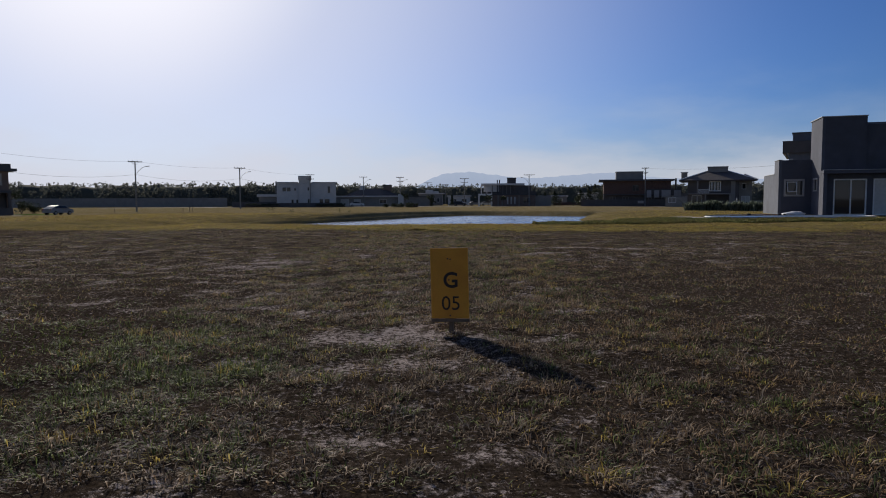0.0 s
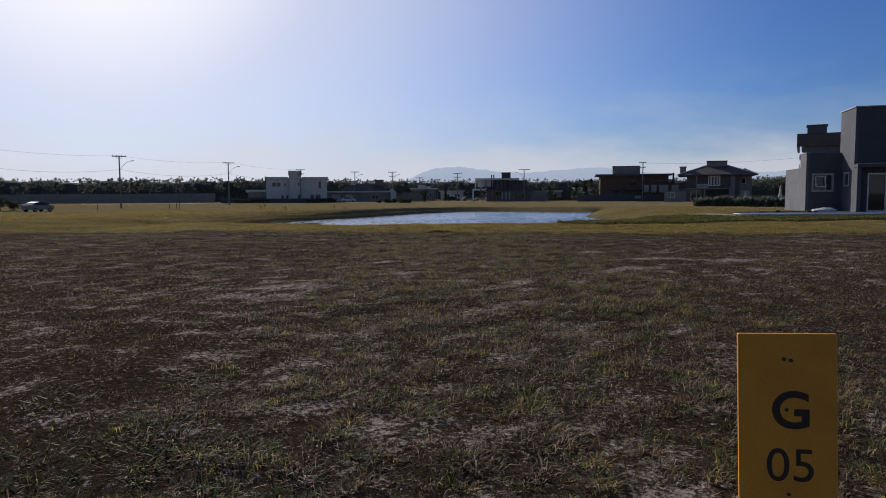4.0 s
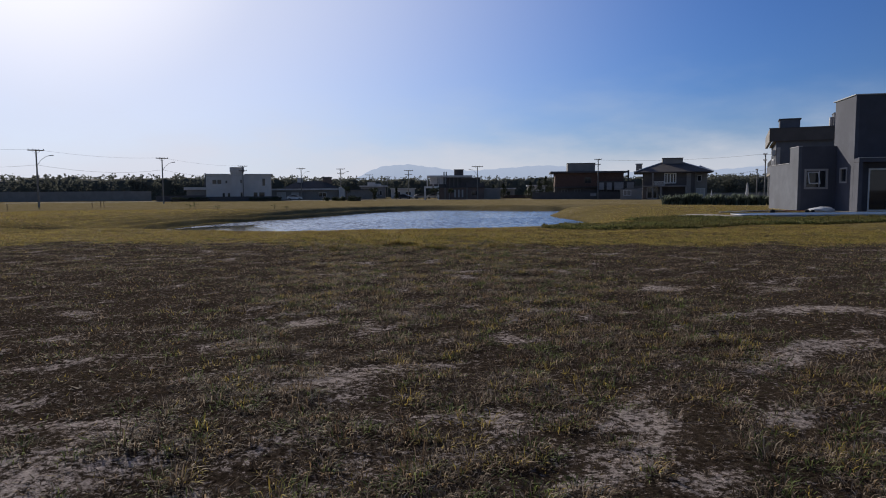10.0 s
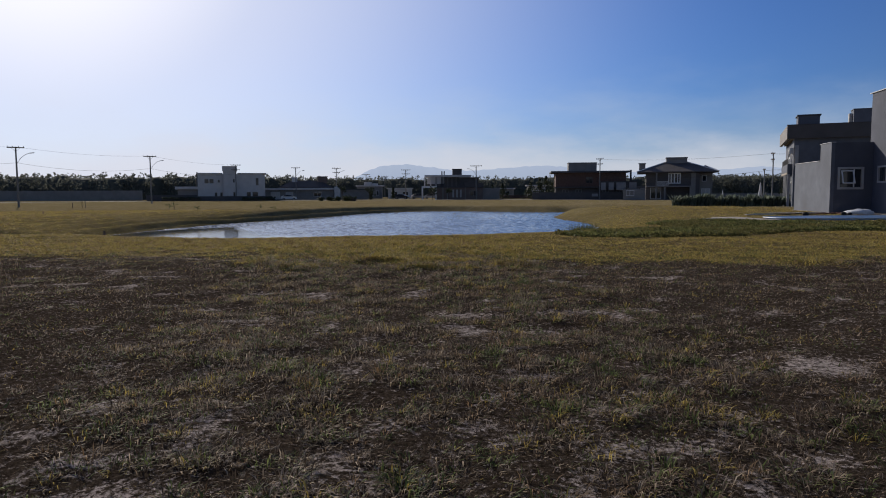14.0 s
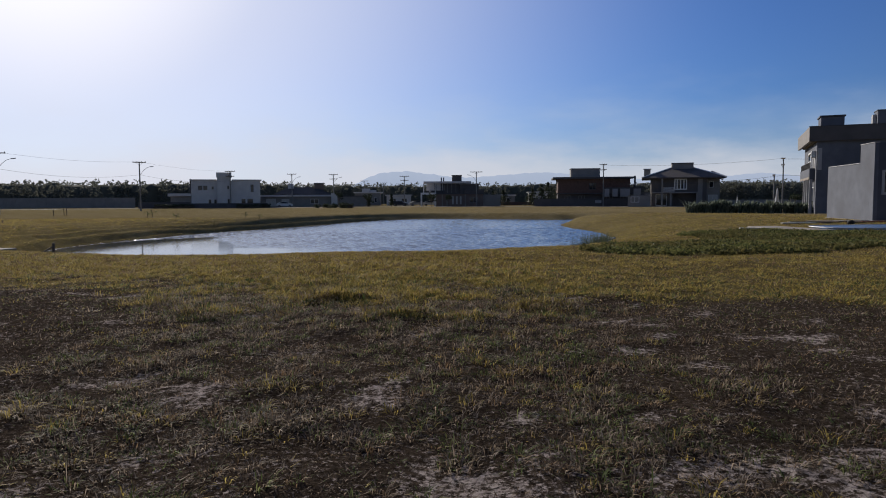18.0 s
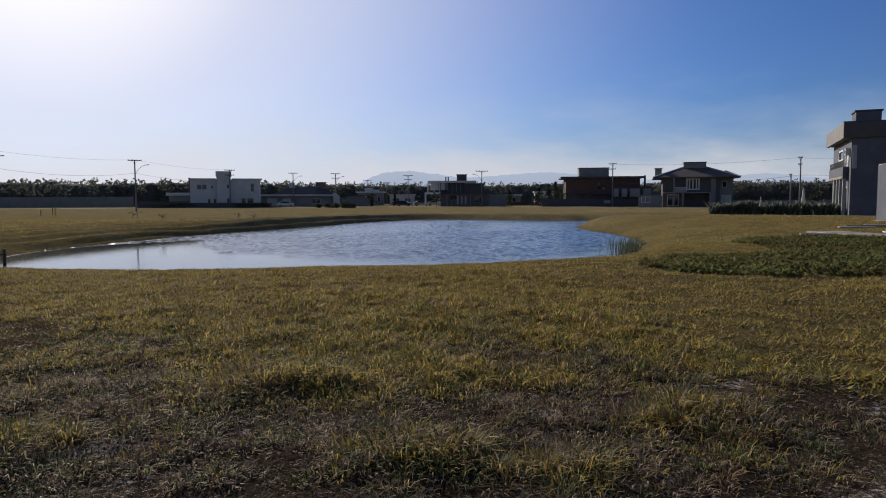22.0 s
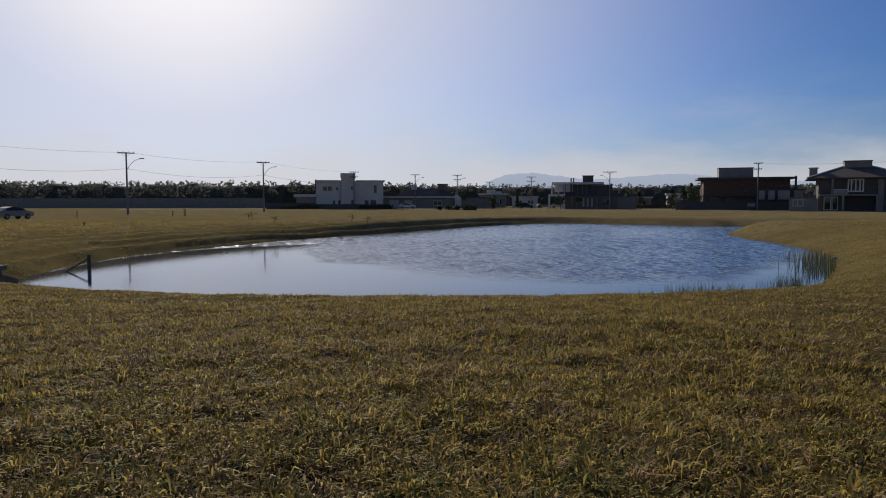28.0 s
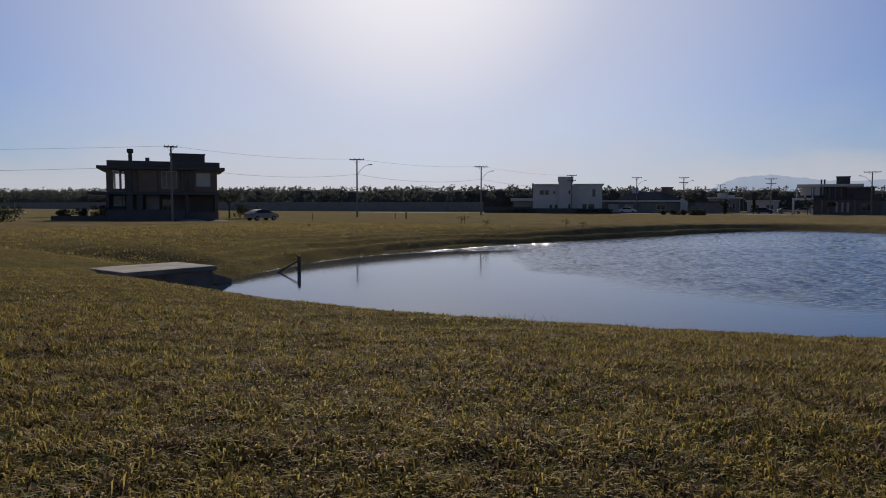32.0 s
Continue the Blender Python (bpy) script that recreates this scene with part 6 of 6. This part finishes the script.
# ---- cars ----
def car(x, y, heading, paint, label, z=None):
    ob = thing("car", label, "car", pose(x, y, float(ground_z(x, y)) if z is None else z, 0, 0, heading), "parked cars")
    prof = [(-2.05, 0.32), (-2.1, 0.62), (-1.95, 0.85), (-1.25, 0.98), (-0.62, 1.38), (0.45, 1.45), (1.25, 1.30), (1.9, 0.98), (2.08, 0.88), (2.1, 0.35)]
    bm = bmesh.new()
    rows = []
    for w in (-0.84, -0.80, 0.80, 0.84):
        rows.append([bm.verts.new((px, w * (0.80 if pz > 1.2 else 1.0), pz)) for px, pz in prof])
    for a, b in zip(rows, rows[1:]):
        for i in range(len(prof) - 1):
            bm.faces.new((a[i], b[i], b[i + 1], a[i + 1]))
        bm.faces.new((a[0], a[-1], b[-1], b[0]))
    bm.faces.new(rows[0])
    bm.faces.new(rows[-1][::-1])
    body = part("body", bm, paint, ob)
    glass = [(-1.12, 1.0), (-0.58, 1.33), (0.42, 1.40), (1.12, 1.26), (1.45, 1.02)]
    for s in (-1, 1):
        g = bmesh.new()
        vs = [g.verts.new((px, s * (0.86 if pz < 1.1 else 0.70), pz)) for px, pz in glass]
        vs2 = [g.verts.new((v.co.x, v.co.y - s * 0.02, v.co.z)) for v in vs]
        g.faces.new(vs), g.faces.new(vs2[::-1])
        for i in range(5):
            g.faces.new((vs[i], vs[(i + 1) % 5], vs2[(i + 1) % 5], vs2[i]))
        part("side_window", g, M_GLASS, body)
        for wx in (-1.3, 1.3):
            t = part("wheel", tube((wx, s * 0.66, 0.31), (wx, s * 0.87, 0.31), 0.31, n=18), M_RUBBER, ob, "black tyre")
            part("rim", tube((wx, s * 0.85, 0.31), (wx, s * 0.885, 0.31), 0.19, n=14), M_METAL, t)
        part("headlight", box(-2.11, -1.98, s * 0.6 - 0.14, s * 0.6 + 0.14, 0.62, 0.76, 0.02), M_GLASS, body)
        part("tail_light", box(1.98, 2.1, s * 0.66 - 0.1, s * 0.66 + 0.1, 0.72, 0.9, 0.02), M_TAIL, body)
    part("windscreen", tube((-1.18, 0, 1.05), (-0.66, 0, 1.36), 0.02, n=4), M_GLASS, body)
    return ob


M_SILVER = shader("silver_car_paint", (0.30, 0.30, 0.30), 0.55, metal=0.1, vary=0.03, scale=2, fine=200, bump=0.02)
M_CARWHITE = shader("white_car_paint", (0.72, 0.72, 0.72), 0.25, vary=0.03, scale=2, fine=200, bump=0.02)
M_CARDARK = shader("dark_car_paint", (0.04, 0.042, 0.05), 0.25, vary=0.05, scale=2, fine=200, bump=0.02)
M_TAIL = shader("red_lamp", (0.35, 0.02, 0.02), 0.25, vary=0.05)
car(-60.4, 94.6, 258, M_SILVER, "silver hatchback parked on the grass by the road")
car(-32.0, 192.0, 185, M_CARWHITE, "white car parked in front of the bungalow")
car(-2.5, 205.0, 170, M_CARDARK, "dark car parked along the street")
car(2.4, 206.0, 184, M_SILVER, "silver car parked along the street")
car(6.0, 203.0, 176, M_CARWHITE, "white car parked under the trees by the carport")

# ---- street in front of the far houses, bushes and saplings ----
bm = bmesh.new()
road = [(-95, 168), (-60, 180), (-30, 186), (0, 180.5), (22, 178), (40, 166), (62, 142)]
left, right = [], []
for i, p in enumerate(road):
    d = Vector((*road[min(i + 1, len(road) - 1)], 0)) - Vector((*road[max(i - 1, 0)], 0))
    s = Vector((-d.y, d.x, 0)).normalized() * 3.0
    z = float(ground_z(*p)) + 0.03
    left.append(bm.verts.new((p[0] + s.x, p[1] + s.y, z)))
    right.append(bm.verts.new((p[0] - s.x, p[1] - s.y, z)))
for a, b, c, d in zip(left, right, right[1:], left[1:]):
    bm.faces.new((a, b, c, d))
tagged(link(bm, "road", M_ROAD, None), "pale block-paved estate street", "road", kind="structure")


def bush(x, y, r, h, name="bush", label="rounded dark green garden bush", group="garden bushes"):
    z = float(ground_z(x, y))
    cl = [(rng.normal(0, r * 0.4), rng.normal(0, r * 0.4), h * rng.uniform(0.25, 0.8), r * rng.uniform(0.35, 0.6)) for _ in range(14)]
    ob = thing(name, label, "bush", pose(x, y, z), group)
    co, q = clump_mesh(rng, cl, 60, 0.11)
    leaves = raw_mesh("foliage", co, q, M_CONIFER)
    leaves.parent = ob
    stem = bmesh.new()
    for k in range(4):
        add_tube(stem, (0, 0, -0.05), (r * 0.4 * math.cos(k * 1.6), r * 0.4 * math.sin(k * 1.6), h * 0.6), 0.04, 0.015, 5)
    part("stems", stem, M_BARK, ob)


def tree(x, y, h, spread, label, lean=0.0):
    z = float(ground_z(x, y))
    ob = thing("tree", label, "tree", pose(x, y, z, 0, 0, rng.uniform(0, 360)), "street trees")
    bm = bmesh.new()
    fork = Vector((lean, 0, h * 0.42))
    add_tube(bm, (0, 0, -0.2), fork, 0.05 * h / 2 + 0.03, 0.04 * h / 2, 8)
    cl = []
    for k in range(7):
        a = k * 2.4 + rng.uniform(0, 0.6)
        end = fork + Vector((spread * 0.6 * math.cos(a), spread * 0.6 * math.sin(a), h * rng.uniform(0.2, 0.5)))
        add_tube(bm, fork, end, 0.035 * h / 3, 0.012, 6)
        for _ in range(4):
            cl.append((*(end + Vector(rng.normal(0, spread * 0.22, 3))), spread * rng.uniform(0.16, 0.34)))
    part("trunk", bm, M_BARK, ob)
    co, q = clump_mesh(rng, cl, 26, 0.13)
    crown = raw_mesh("crown", co, q, M_CONIFER)
    crown.parent = ob


for a in ((-18.3, 165.5, 0.9, 0.9), (-16.4, 163.5, 1.1, 1.0), (-14.3, 161.5, 1.3, 1.25), (-20.5, 167, 0.8, 0.8), (-67.0, 65.6, 1.5, 1.7),
          (-78.6, 80.3, 0.9, 1.5), (-75.4, 82.6, 1.0, 2.0), (-76.6, 81.4, 0.9, 1.5), (-71.6, 103.0, 1.2, 2.1), (-70.6, 104.2, 1.1, 1.5)):
    bush(*a)
for a in ((-17.6, 187, 3.6, 1.1), (-10.4, 186, 3.2, 1.2), (5.5, 180, 3.0, 1.3), (9.5, 181, 2.6, 0.9), (-73.0, 102.3, 4.6, 1.7),
          (73, 140, 2.4, 1.2)):
    tree(*a, "leafy young street tree with a thin trunk")


def stake(x, y, h):
    ob = link(box(-0.035, 0.035, -0.035, 0.035, -0.2, h, 0.006), "plot_stake", M_WOOD, None)
    ob.location = (x, y, float(ground_z(x, y)))
    tagged(ob, "short weathered wooden plot stake in the turf", "stake", "plot stakes")


for a in ((-50.5, 92.1, 0.8), (-45.0, 105.1, 0.85), (-43.4, 102.5, 0.9), (-26.3, 59.0, 0.18), (-44.6, 101.6, 0.7)):
    stake(*a)


def sapling(x, y, h):
    z = float(ground_z(x, y))
    ob = thing("sapling", "thin bare sapling in the field by the pond", "sapling", pose(x, y, z, 0, 0, rng.uniform(0, 360)), "saplings")
    bm = bmesh.new()
    add_path(bm, [(0, 0, -0.1), (0.05, 0, h * 0.5), (0.12, 0, h)], 0.018, 5)
    for k in range(4):
        add_path(bm, [(0.03 * k, 0, h * (0.35 + 0.13 * k)), (0.22 * math.cos(k * 2), 0.22 * math.sin(k * 2), h * (0.55 + 0.13 * k))], 0.009, 4)
    part("stem", bm, M_BARK, ob)
    co, q = clump_mesh(rng, [(0.22 * math.cos(k * 2), 0.22 * math.sin(k * 2), h * (0.55 + 0.13 * k), 0.1) for k in range(4)], 9, 0.045)
    leaf = raw_mesh("leaves", co, q, M_HEDGE)
    leaf.parent = ob


for a in ((-21.2, 70.7, 0.7), (-18.4, 67.7, 0.5), (-14.3, 72.7, 0.5), (-13.3, 73.4, 0.42), (-22.2, 72.2, 0.55)):
    sapling(*a)


# ---- small things between the far houses ----
def conifer(x, y, h, r, label):
    """A dense garden conifer: stacked rings of drooping sprays round a trunk."""
    ob = thing("conifer", label, "tree", pose(x, y, float(ground_z(x, y)), 0, 0, rng.uniform(0, 360)), "garden conifers")
    part("trunk", tube((0, 0, -0.2), (0, 0, h * 0.9), 0.12, 0.03, 7), M_BARK, ob)
    cl = [(rng.normal(0, 0.45 * r * (1.05 - k)), rng.normal(0, 0.45 * r * (1.05 - k)), h * (0.1 + 0.88 * k), max(0.25, 0.65 * r * (1.05 - k))) for k in rng.uniform(0, 1, 34)]
    co, q = clump_mesh(rng, cl, 34, 0.16)
    crown = raw_mesh("crown", co, q, M_CONIFER)
    crown.parent = ob


for a in ((32.4, 180, 5.2, 2.2), (34.2, 181, 6.0, 2.6), (36.6, 180.5, 6.2, 2.5), (30.6, 183, 4.4, 2.0), (22.5, 196, 3.8, 1.8), (25.5, 198, 4.4, 2.0), (64.0, 168, 5.6, 2.4), (-10.6, 196.5, 3.4, 0.8), (-4.6, 194, 3.2, 0.8)):
    conifer(*a, "dense dark conifer between the far houses")


def clipped_hedge(x, y, length, h, turn):
    ob = thing("box_hedge", "low clipped dark hedge block on the grass", "hedge", pose(x, y, float(ground_z(x, y)), 0, 0, turn), "box hedges")
    cl = [(rng.uniform(-length / 2, length / 2), rng.uniform(-0.4, 0.4), rng.uniform(0.15, h - 0.15), 0.28) for _ in range(int(length * 16))]
    co, q = clump_mesh(rng, cl, 22, 0.10)
    leaves = raw_mesh("foliage", co, q, M_CONIFER)
    leaves.parent = ob
    part("stem_core", box(-length / 2 + 0.15, length / 2 - 0.15, -0.25, 0.25, 0, h * 0.6, 0.05), M_BARK, ob)


clipped_hedge(-13.9, 166.0, 3.6, 1.0, -30)
clipped_hedge(-56.0, 180.0, 9.0, 1.1, 14)
clipped_hedge(-38.0, 183.0, 8.0, 1.0, 10)


def far_house(x, y, w, d, h, wall, label, turn=0.0):
    ob = thing("small_house", label, "house", pose(x, y, -0.42, 0, 0, turn), "small far houses")
    holes = [(-w * 0.34, -w * 0.12, 0.9, 2.2), (w * 0.10, w * 0.34, 0.9, 2.2)]
    part("wall", panel(-w / 2, w / 2, -0.2, h, 0, 0.2, holes), wall, ob)
    part("wall", side_panel(0.2, d, -0.2, h, -w / 2, 0.2), wall, ob)
    part("wall", side_panel(0.2, d, -0.2, h, w / 2 - 0.2, 0.2), wall, ob)
    for a in holes:
        window(ob, *a, 0.0, M_WHITE, ((a[0] + a[1]) / 2,), (), 0.08)
    part("roof", box(-w / 2 - 0.4, w / 2 + 0.4, -0.5, d + 0.4, h + 0.002, h + 0.35, 0.02), M_HOUSE_WHITE, ob, "pale flat roof slab")
    return ob


far_house(38.2, 214, 5.5, 6, 3.6, M_HOUSE_WHITE, "small pale flat-roofed house beside the brick house", -8)
far_house(28.0, 222, 9.0, 7, 2.8, M_HOUSE_GREY, "long low grey house with a pale roof edge", -5)
far_house(-3.0, 226, 7.5, 7, 3.0, M_HOUSE_WHITE, "low white house behind the parked cars", 2)
far_house(20.5, 212, 7.0, 6, 2.7, M_HOUSE_DARK, "low dark house behind the carport", -4)

far_wall = thing("garden_wall", "low red-brown brick garden wall between the far houses", "wall", pose(26, 205, float(ground_z(30, 205)), 0, 0, -6))
for k in range(4):
    part("wall_bay", box(k * 2.4 + 0.12, k * 2.4 + 2.28, 0.03, 0.17, -0.1, 0.95, 0.01), M_BRICK, far_wall)
    part("pier", box(k * 2.4 - 0.12, k * 2.4 + 0.117, 0, 0.2, -0.1, 1.1, 0.01), M_BRICK, far_wall)

# low garden wall beyond the hedge of the flat-roofed house
fence = thing("garden_fence", "long low pale garden wall beyond the hedge", "wall", pose(73, 150, -0.42, 0, 0, -16))
for k in range(9):
    part("wall_bay", box(-13.5 + k * 3.02, -13.5 + k * 3.02 + 2.76, 0, 0.15, -0.2, 1.35, 0.01), M_HOUSE_GREY, fence)
    part("pier", box(-13.72 + k * 3.02, -13.52 + k * 3.02, -0.04, 0.19, -0.2, 1.5, 0.01), M_HOUSE_GREY, fence)

# sand and planks at the foot of the big dark house
def heap(name, x, y, r, h, mat, label):
    bm = bmesh.new()
    rings = []
    for i, (k, z) in enumerate(((1.0, -0.05), (0.85, 0.18), (0.55, 0.62), (0.25, 0.93))):
        rings.append([bm.verts.new((r * k * math.cos(a) * (1 + 0.15 * math.sin(3 * a + i)), 0.7 * r * k * math.sin(a) * (1 + 0.12 * math.sin(2 * a + 1)), h * z)) for a in [j * math.pi / 9 for j in range(18)]])
    for a, b in zip(rings, rings[1:]):
        for j in range(18):
            bm.faces.new((a[j], a[(j + 1) % 18], b[(j + 1) % 18], b[j]))
    bm.faces.new(rings[-1])
    ob = tagged(link(bm, name, mat, None, smooth=True), label, "sand heap")
    ob.location = (x, y, float(ground_z(x, y)))
    return ob


heap("sand_heap", -66.8, 89.0, 1.9, 0.28, M_CONCRETE, "low heap of pale builder's sand by the dark house").rotation_euler = (0, 0, 0.8)
heap("sand_heap", -64.6, 91.4, 1.3, 0.2, M_CONCRETE, "small spread of pale sand on the grass").rotation_euler = (0, 0, 0.8)


# rubbish sacks and offcuts along the pool rim
def sack(x, y, r, mat, label):
    bm = bmesh.new()
    bmesh.ops.create_icosphere(bm, subdivisions=2, radius=r)
    for v in bm.verts:
        v.co *= 1 + 0.3 * noise.noise(v.co * 5 / r * 0.3 + Vector((x, y, 0)))
        v.co.z = max(v.co.z * 0.8, -0.45 * r)
    ob = tagged(link(bm, "builders_sack", mat, None, smooth=True), label, "sack", "builders' sacks")
    ob.location = (x, y, float(ground_z(x, y)) + 0.43 * r)


sack(20.6, 45.9, 0.16, M_RUBBER, "small black rubbish sack by the pool rim")
sack(22.8, 46.0, 0.15, M_RUBBER, "small black rubbish sack by the pool rim")
sack(23.2, 46.1, 0.13, M_RUBBER, "small black rubbish sack by the tarpaulin")
sack(24.6, 46.9, 0.2, M_TARP, "bulging white builder's sack against the house")
for a in ((19.0, 47.6, 4, 1.8, M_STONE), (19.6, 48.0, -16, 1.5, M_GREENPLANK), (20.6, 47.6, 22, 1.3, M_WOOD), (23.2, 47.4, 3, 2.2, M_REDSTICK)):
    plank(*a)

# ---- turf: tufts of blades, thick where it is green, thin where sand shows ----
rng = np.random.default_rng(23)


def turf(count, x_range, y_range, per, h, w, label, splay, bent=False, strip=None, outside=None, sight=None, thatch=False):
    """Tufts of blades on the field; strip: half width of the walked strip, outside: leave that strip out."""
    x, y = rng.uniform(*x_range, count), rng.uniform(*y_range, count)
    axis = np.interp(y, [-4, 26], [0.3, -1.2])
    edge = np.abs(x - axis) + rng.uniform(-0.6, 0.6, count)
    ok = (from_shore(x, y) > 0.1) & ~within(PATCH, x, y) & (rng.uniform(0, 1, count) > (0.97 if thatch else 0.8) * bare(x, y))
    if not thatch:
        ok &= rng.uniform(0, 1, count) < 0.45 + 3.0 * (cloudy(x, y, 0.22, 68, 2) - 0.38) + 0.55 * lush(x, y)
    if strip:
        ok &= edge < strip
    if outside:
        ok &= edge > outside
    if sight:
        # nothing beside the walk that a low eye never takes in
        ok &= np.abs(x - axis) < 2.4 + sight * np.maximum(y + 1.5, 0)
    x, y = x[ok], y[ok]
    g, deep, tus = lush(x, y), np.maximum(grassy(x, y), earth_and_shade(x, y)), tussocks(x, y)
    clump = smooth_step((cloudy(x, y, 0.22, 68, 2) - 0.40) / 0.22)
    hump = smooth_step((cloudy(x, y, 0.5, 66, 2) - 0.42) / 0.25)
    shore = 1 - 0.55 * np.exp(-np.maximum(from_shore(x, y), 0) / 4.0)
    size = rng.lognormal(0, 0.22, len(x)) * (0.55 + 0.50 * clump * (1 - 0.55 * g) + 0.22 * g + 0.30 * hump * (0.4 + 0.6 * g) + 0.25 * deep + 1.7 * tus) * shore
    n = np.maximum(2, (per * rng.uniform(0.6, 1.3, len(x)))).astype(int)
    idx = np.repeat(np.arange(len(x)), n)
    ox, oy = rng.normal(0, splay, (2, len(idx))) * np.sqrt(size[idx])
    base = on_ground(x[idx] + ox, y[idx] + oy, 0.006)
    out = np.arctan2(oy, ox) + rng.normal(0, 0.5, len(idx))
    hh = h * size[idx] * rng.uniform(0.5, 1.25, len(idx)) * (1 + 0.25 * g[idx])
    lean = rng.uniform(1.0, 1.28, len(idx)) if thatch else rng.uniform(0.5, 1.26, len(idx))
    # which grass each tuft is
    draw = rng.uniform(0, 1, len(x))
    p_gold = 0.07 + (0.84 - 0.22 * smooth_step((y - 27) / 3)) * g
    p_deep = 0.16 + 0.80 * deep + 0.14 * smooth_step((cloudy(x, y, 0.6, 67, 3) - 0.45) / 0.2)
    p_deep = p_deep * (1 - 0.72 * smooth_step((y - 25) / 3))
    p_rust = 0.07 + 0.16 * smooth_step((cloudy(x, y, 0.9, 63, 4) - 0.45) / 0.16) + 0.16 * smooth_step((y - 24) / 3) + 0.22 * smooth_step((x - 0.4) / 1.5) * smooth_step((12 - y) / 4)
    total = np.maximum(1.0, p_gold + p_deep + p_rust)
    p_gold, p_deep, p_rust = p_gold / total, p_deep / total, p_rust / total
    kind = np.where(draw < p_gold, 1, np.where(draw < p_gold + p_deep, 2, np.where(draw < p_gold + p_deep + p_rust, 3, 0)))[idx]
    side = np.stack([np.sin(out), -np.cos(out), np.zeros(len(idx))], -1) * (w / 2 * (0.9 + 0.5 * g[idx]) * rng.uniform(0.7, 1.3, len(idx)))[:, None]
    fall = np.stack([np.cos(out), np.sin(out), np.zeros(len(idx))], -1) * (lean * hh)[:, None]
    rise = np.array([0, 0, 1.0]) * (hh * np.sqrt(np.maximum(1 - lean**2 * 0.60, 0.08)))[:, None]
    droop = rng.uniform(0.65, 1.1, len(idx))[:, None]
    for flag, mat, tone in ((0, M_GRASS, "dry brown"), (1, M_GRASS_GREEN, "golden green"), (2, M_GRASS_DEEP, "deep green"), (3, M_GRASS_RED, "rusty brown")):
        k = kind == flag
        b, s, f, r, q = base[k], side[k], fall[k], rise[k], droop[k]
        i = np.arange(k.sum())[:, None]
        if bent:
            mid = b + 0.72 * r + 0.34 * f
            co = np.stack([b, mid - s, mid + s, b + r * q + f], 1).reshape(-1, 3)
            tri = np.concatenate([i * 4 + (0, 2, 1), i * 4 + (1, 2, 3)], 1).reshape(-1, 3)
        else:
            co = np.stack([b - s, b + s, b + r * q + f], 1).reshape(-1, 3)
            tri = i * 3 + (0, 1, 2)
        tagged(raw_mesh("grass", co, tri, mat), f"{tone} {label}", "grass", kind="stuff")


turf(44000, (-4.6, 3.6), (-1.2, 31.0), 19, 0.058, 0.0066, "turf blades of the field close by", 0.034, bent=True, strip=2.5)
turf(84000, (-4.6, 3.6), (-1.2, 31.0), 6, 0.043, 0.0099, "matted thatch of the field close by", 0.055, strip=2.5, thatch=True)
turf(14000, (-4.6, 3.6), (21.5, 31.0), 24, 0.056, 0.0068, "thick turf blades towards the pond", 0.036, bent=True, strip=2.6)
turf(14000, (-4.6, 3.6), (30.7, 37.0), 11, 0.050, 0.0095, "turf blades on the near bank", 0.05, strip=2.6)
turf(9000, (-4.6, 3.6), (30.7, 37.0), 6, 0.046, 0.016, "matted thatch on the near bank", 0.07, strip=2.6, thatch=True)
turf(6500, (-10, -3.4), (26.0, 32), 22, 0.052, 0.0066, "turf blades beside the pond", 0.034, bent=True, outside=2.4)
turf(125000, (-15, 14), (-1, 40), 7, 0.045, 0.0122, "turf of the middle field", 0.06, outside=2.5, sight=0.75)
turf(72000, (-15, 14), (-1, 40), 5, 0.046, 0.0225, "matted thatch of the middle field", 0.09, outside=2.5, sight=0.75, thatch=True)
turf(30000, (-20, 24), (12, 41), 6, 0.042, 0.014, "coarse turf of the wider field", 0.08, outside=12.5)
turf(20000, (-36, -14.5), (39, 72), 5, 0.065, 0.030, "tufted grass of the sunward bank", 0.10)
turf(11000, (7, 30), (40, 74), 5, 0.060, 0.028, "tufted grass of the bank beside the reeds", 0.10)
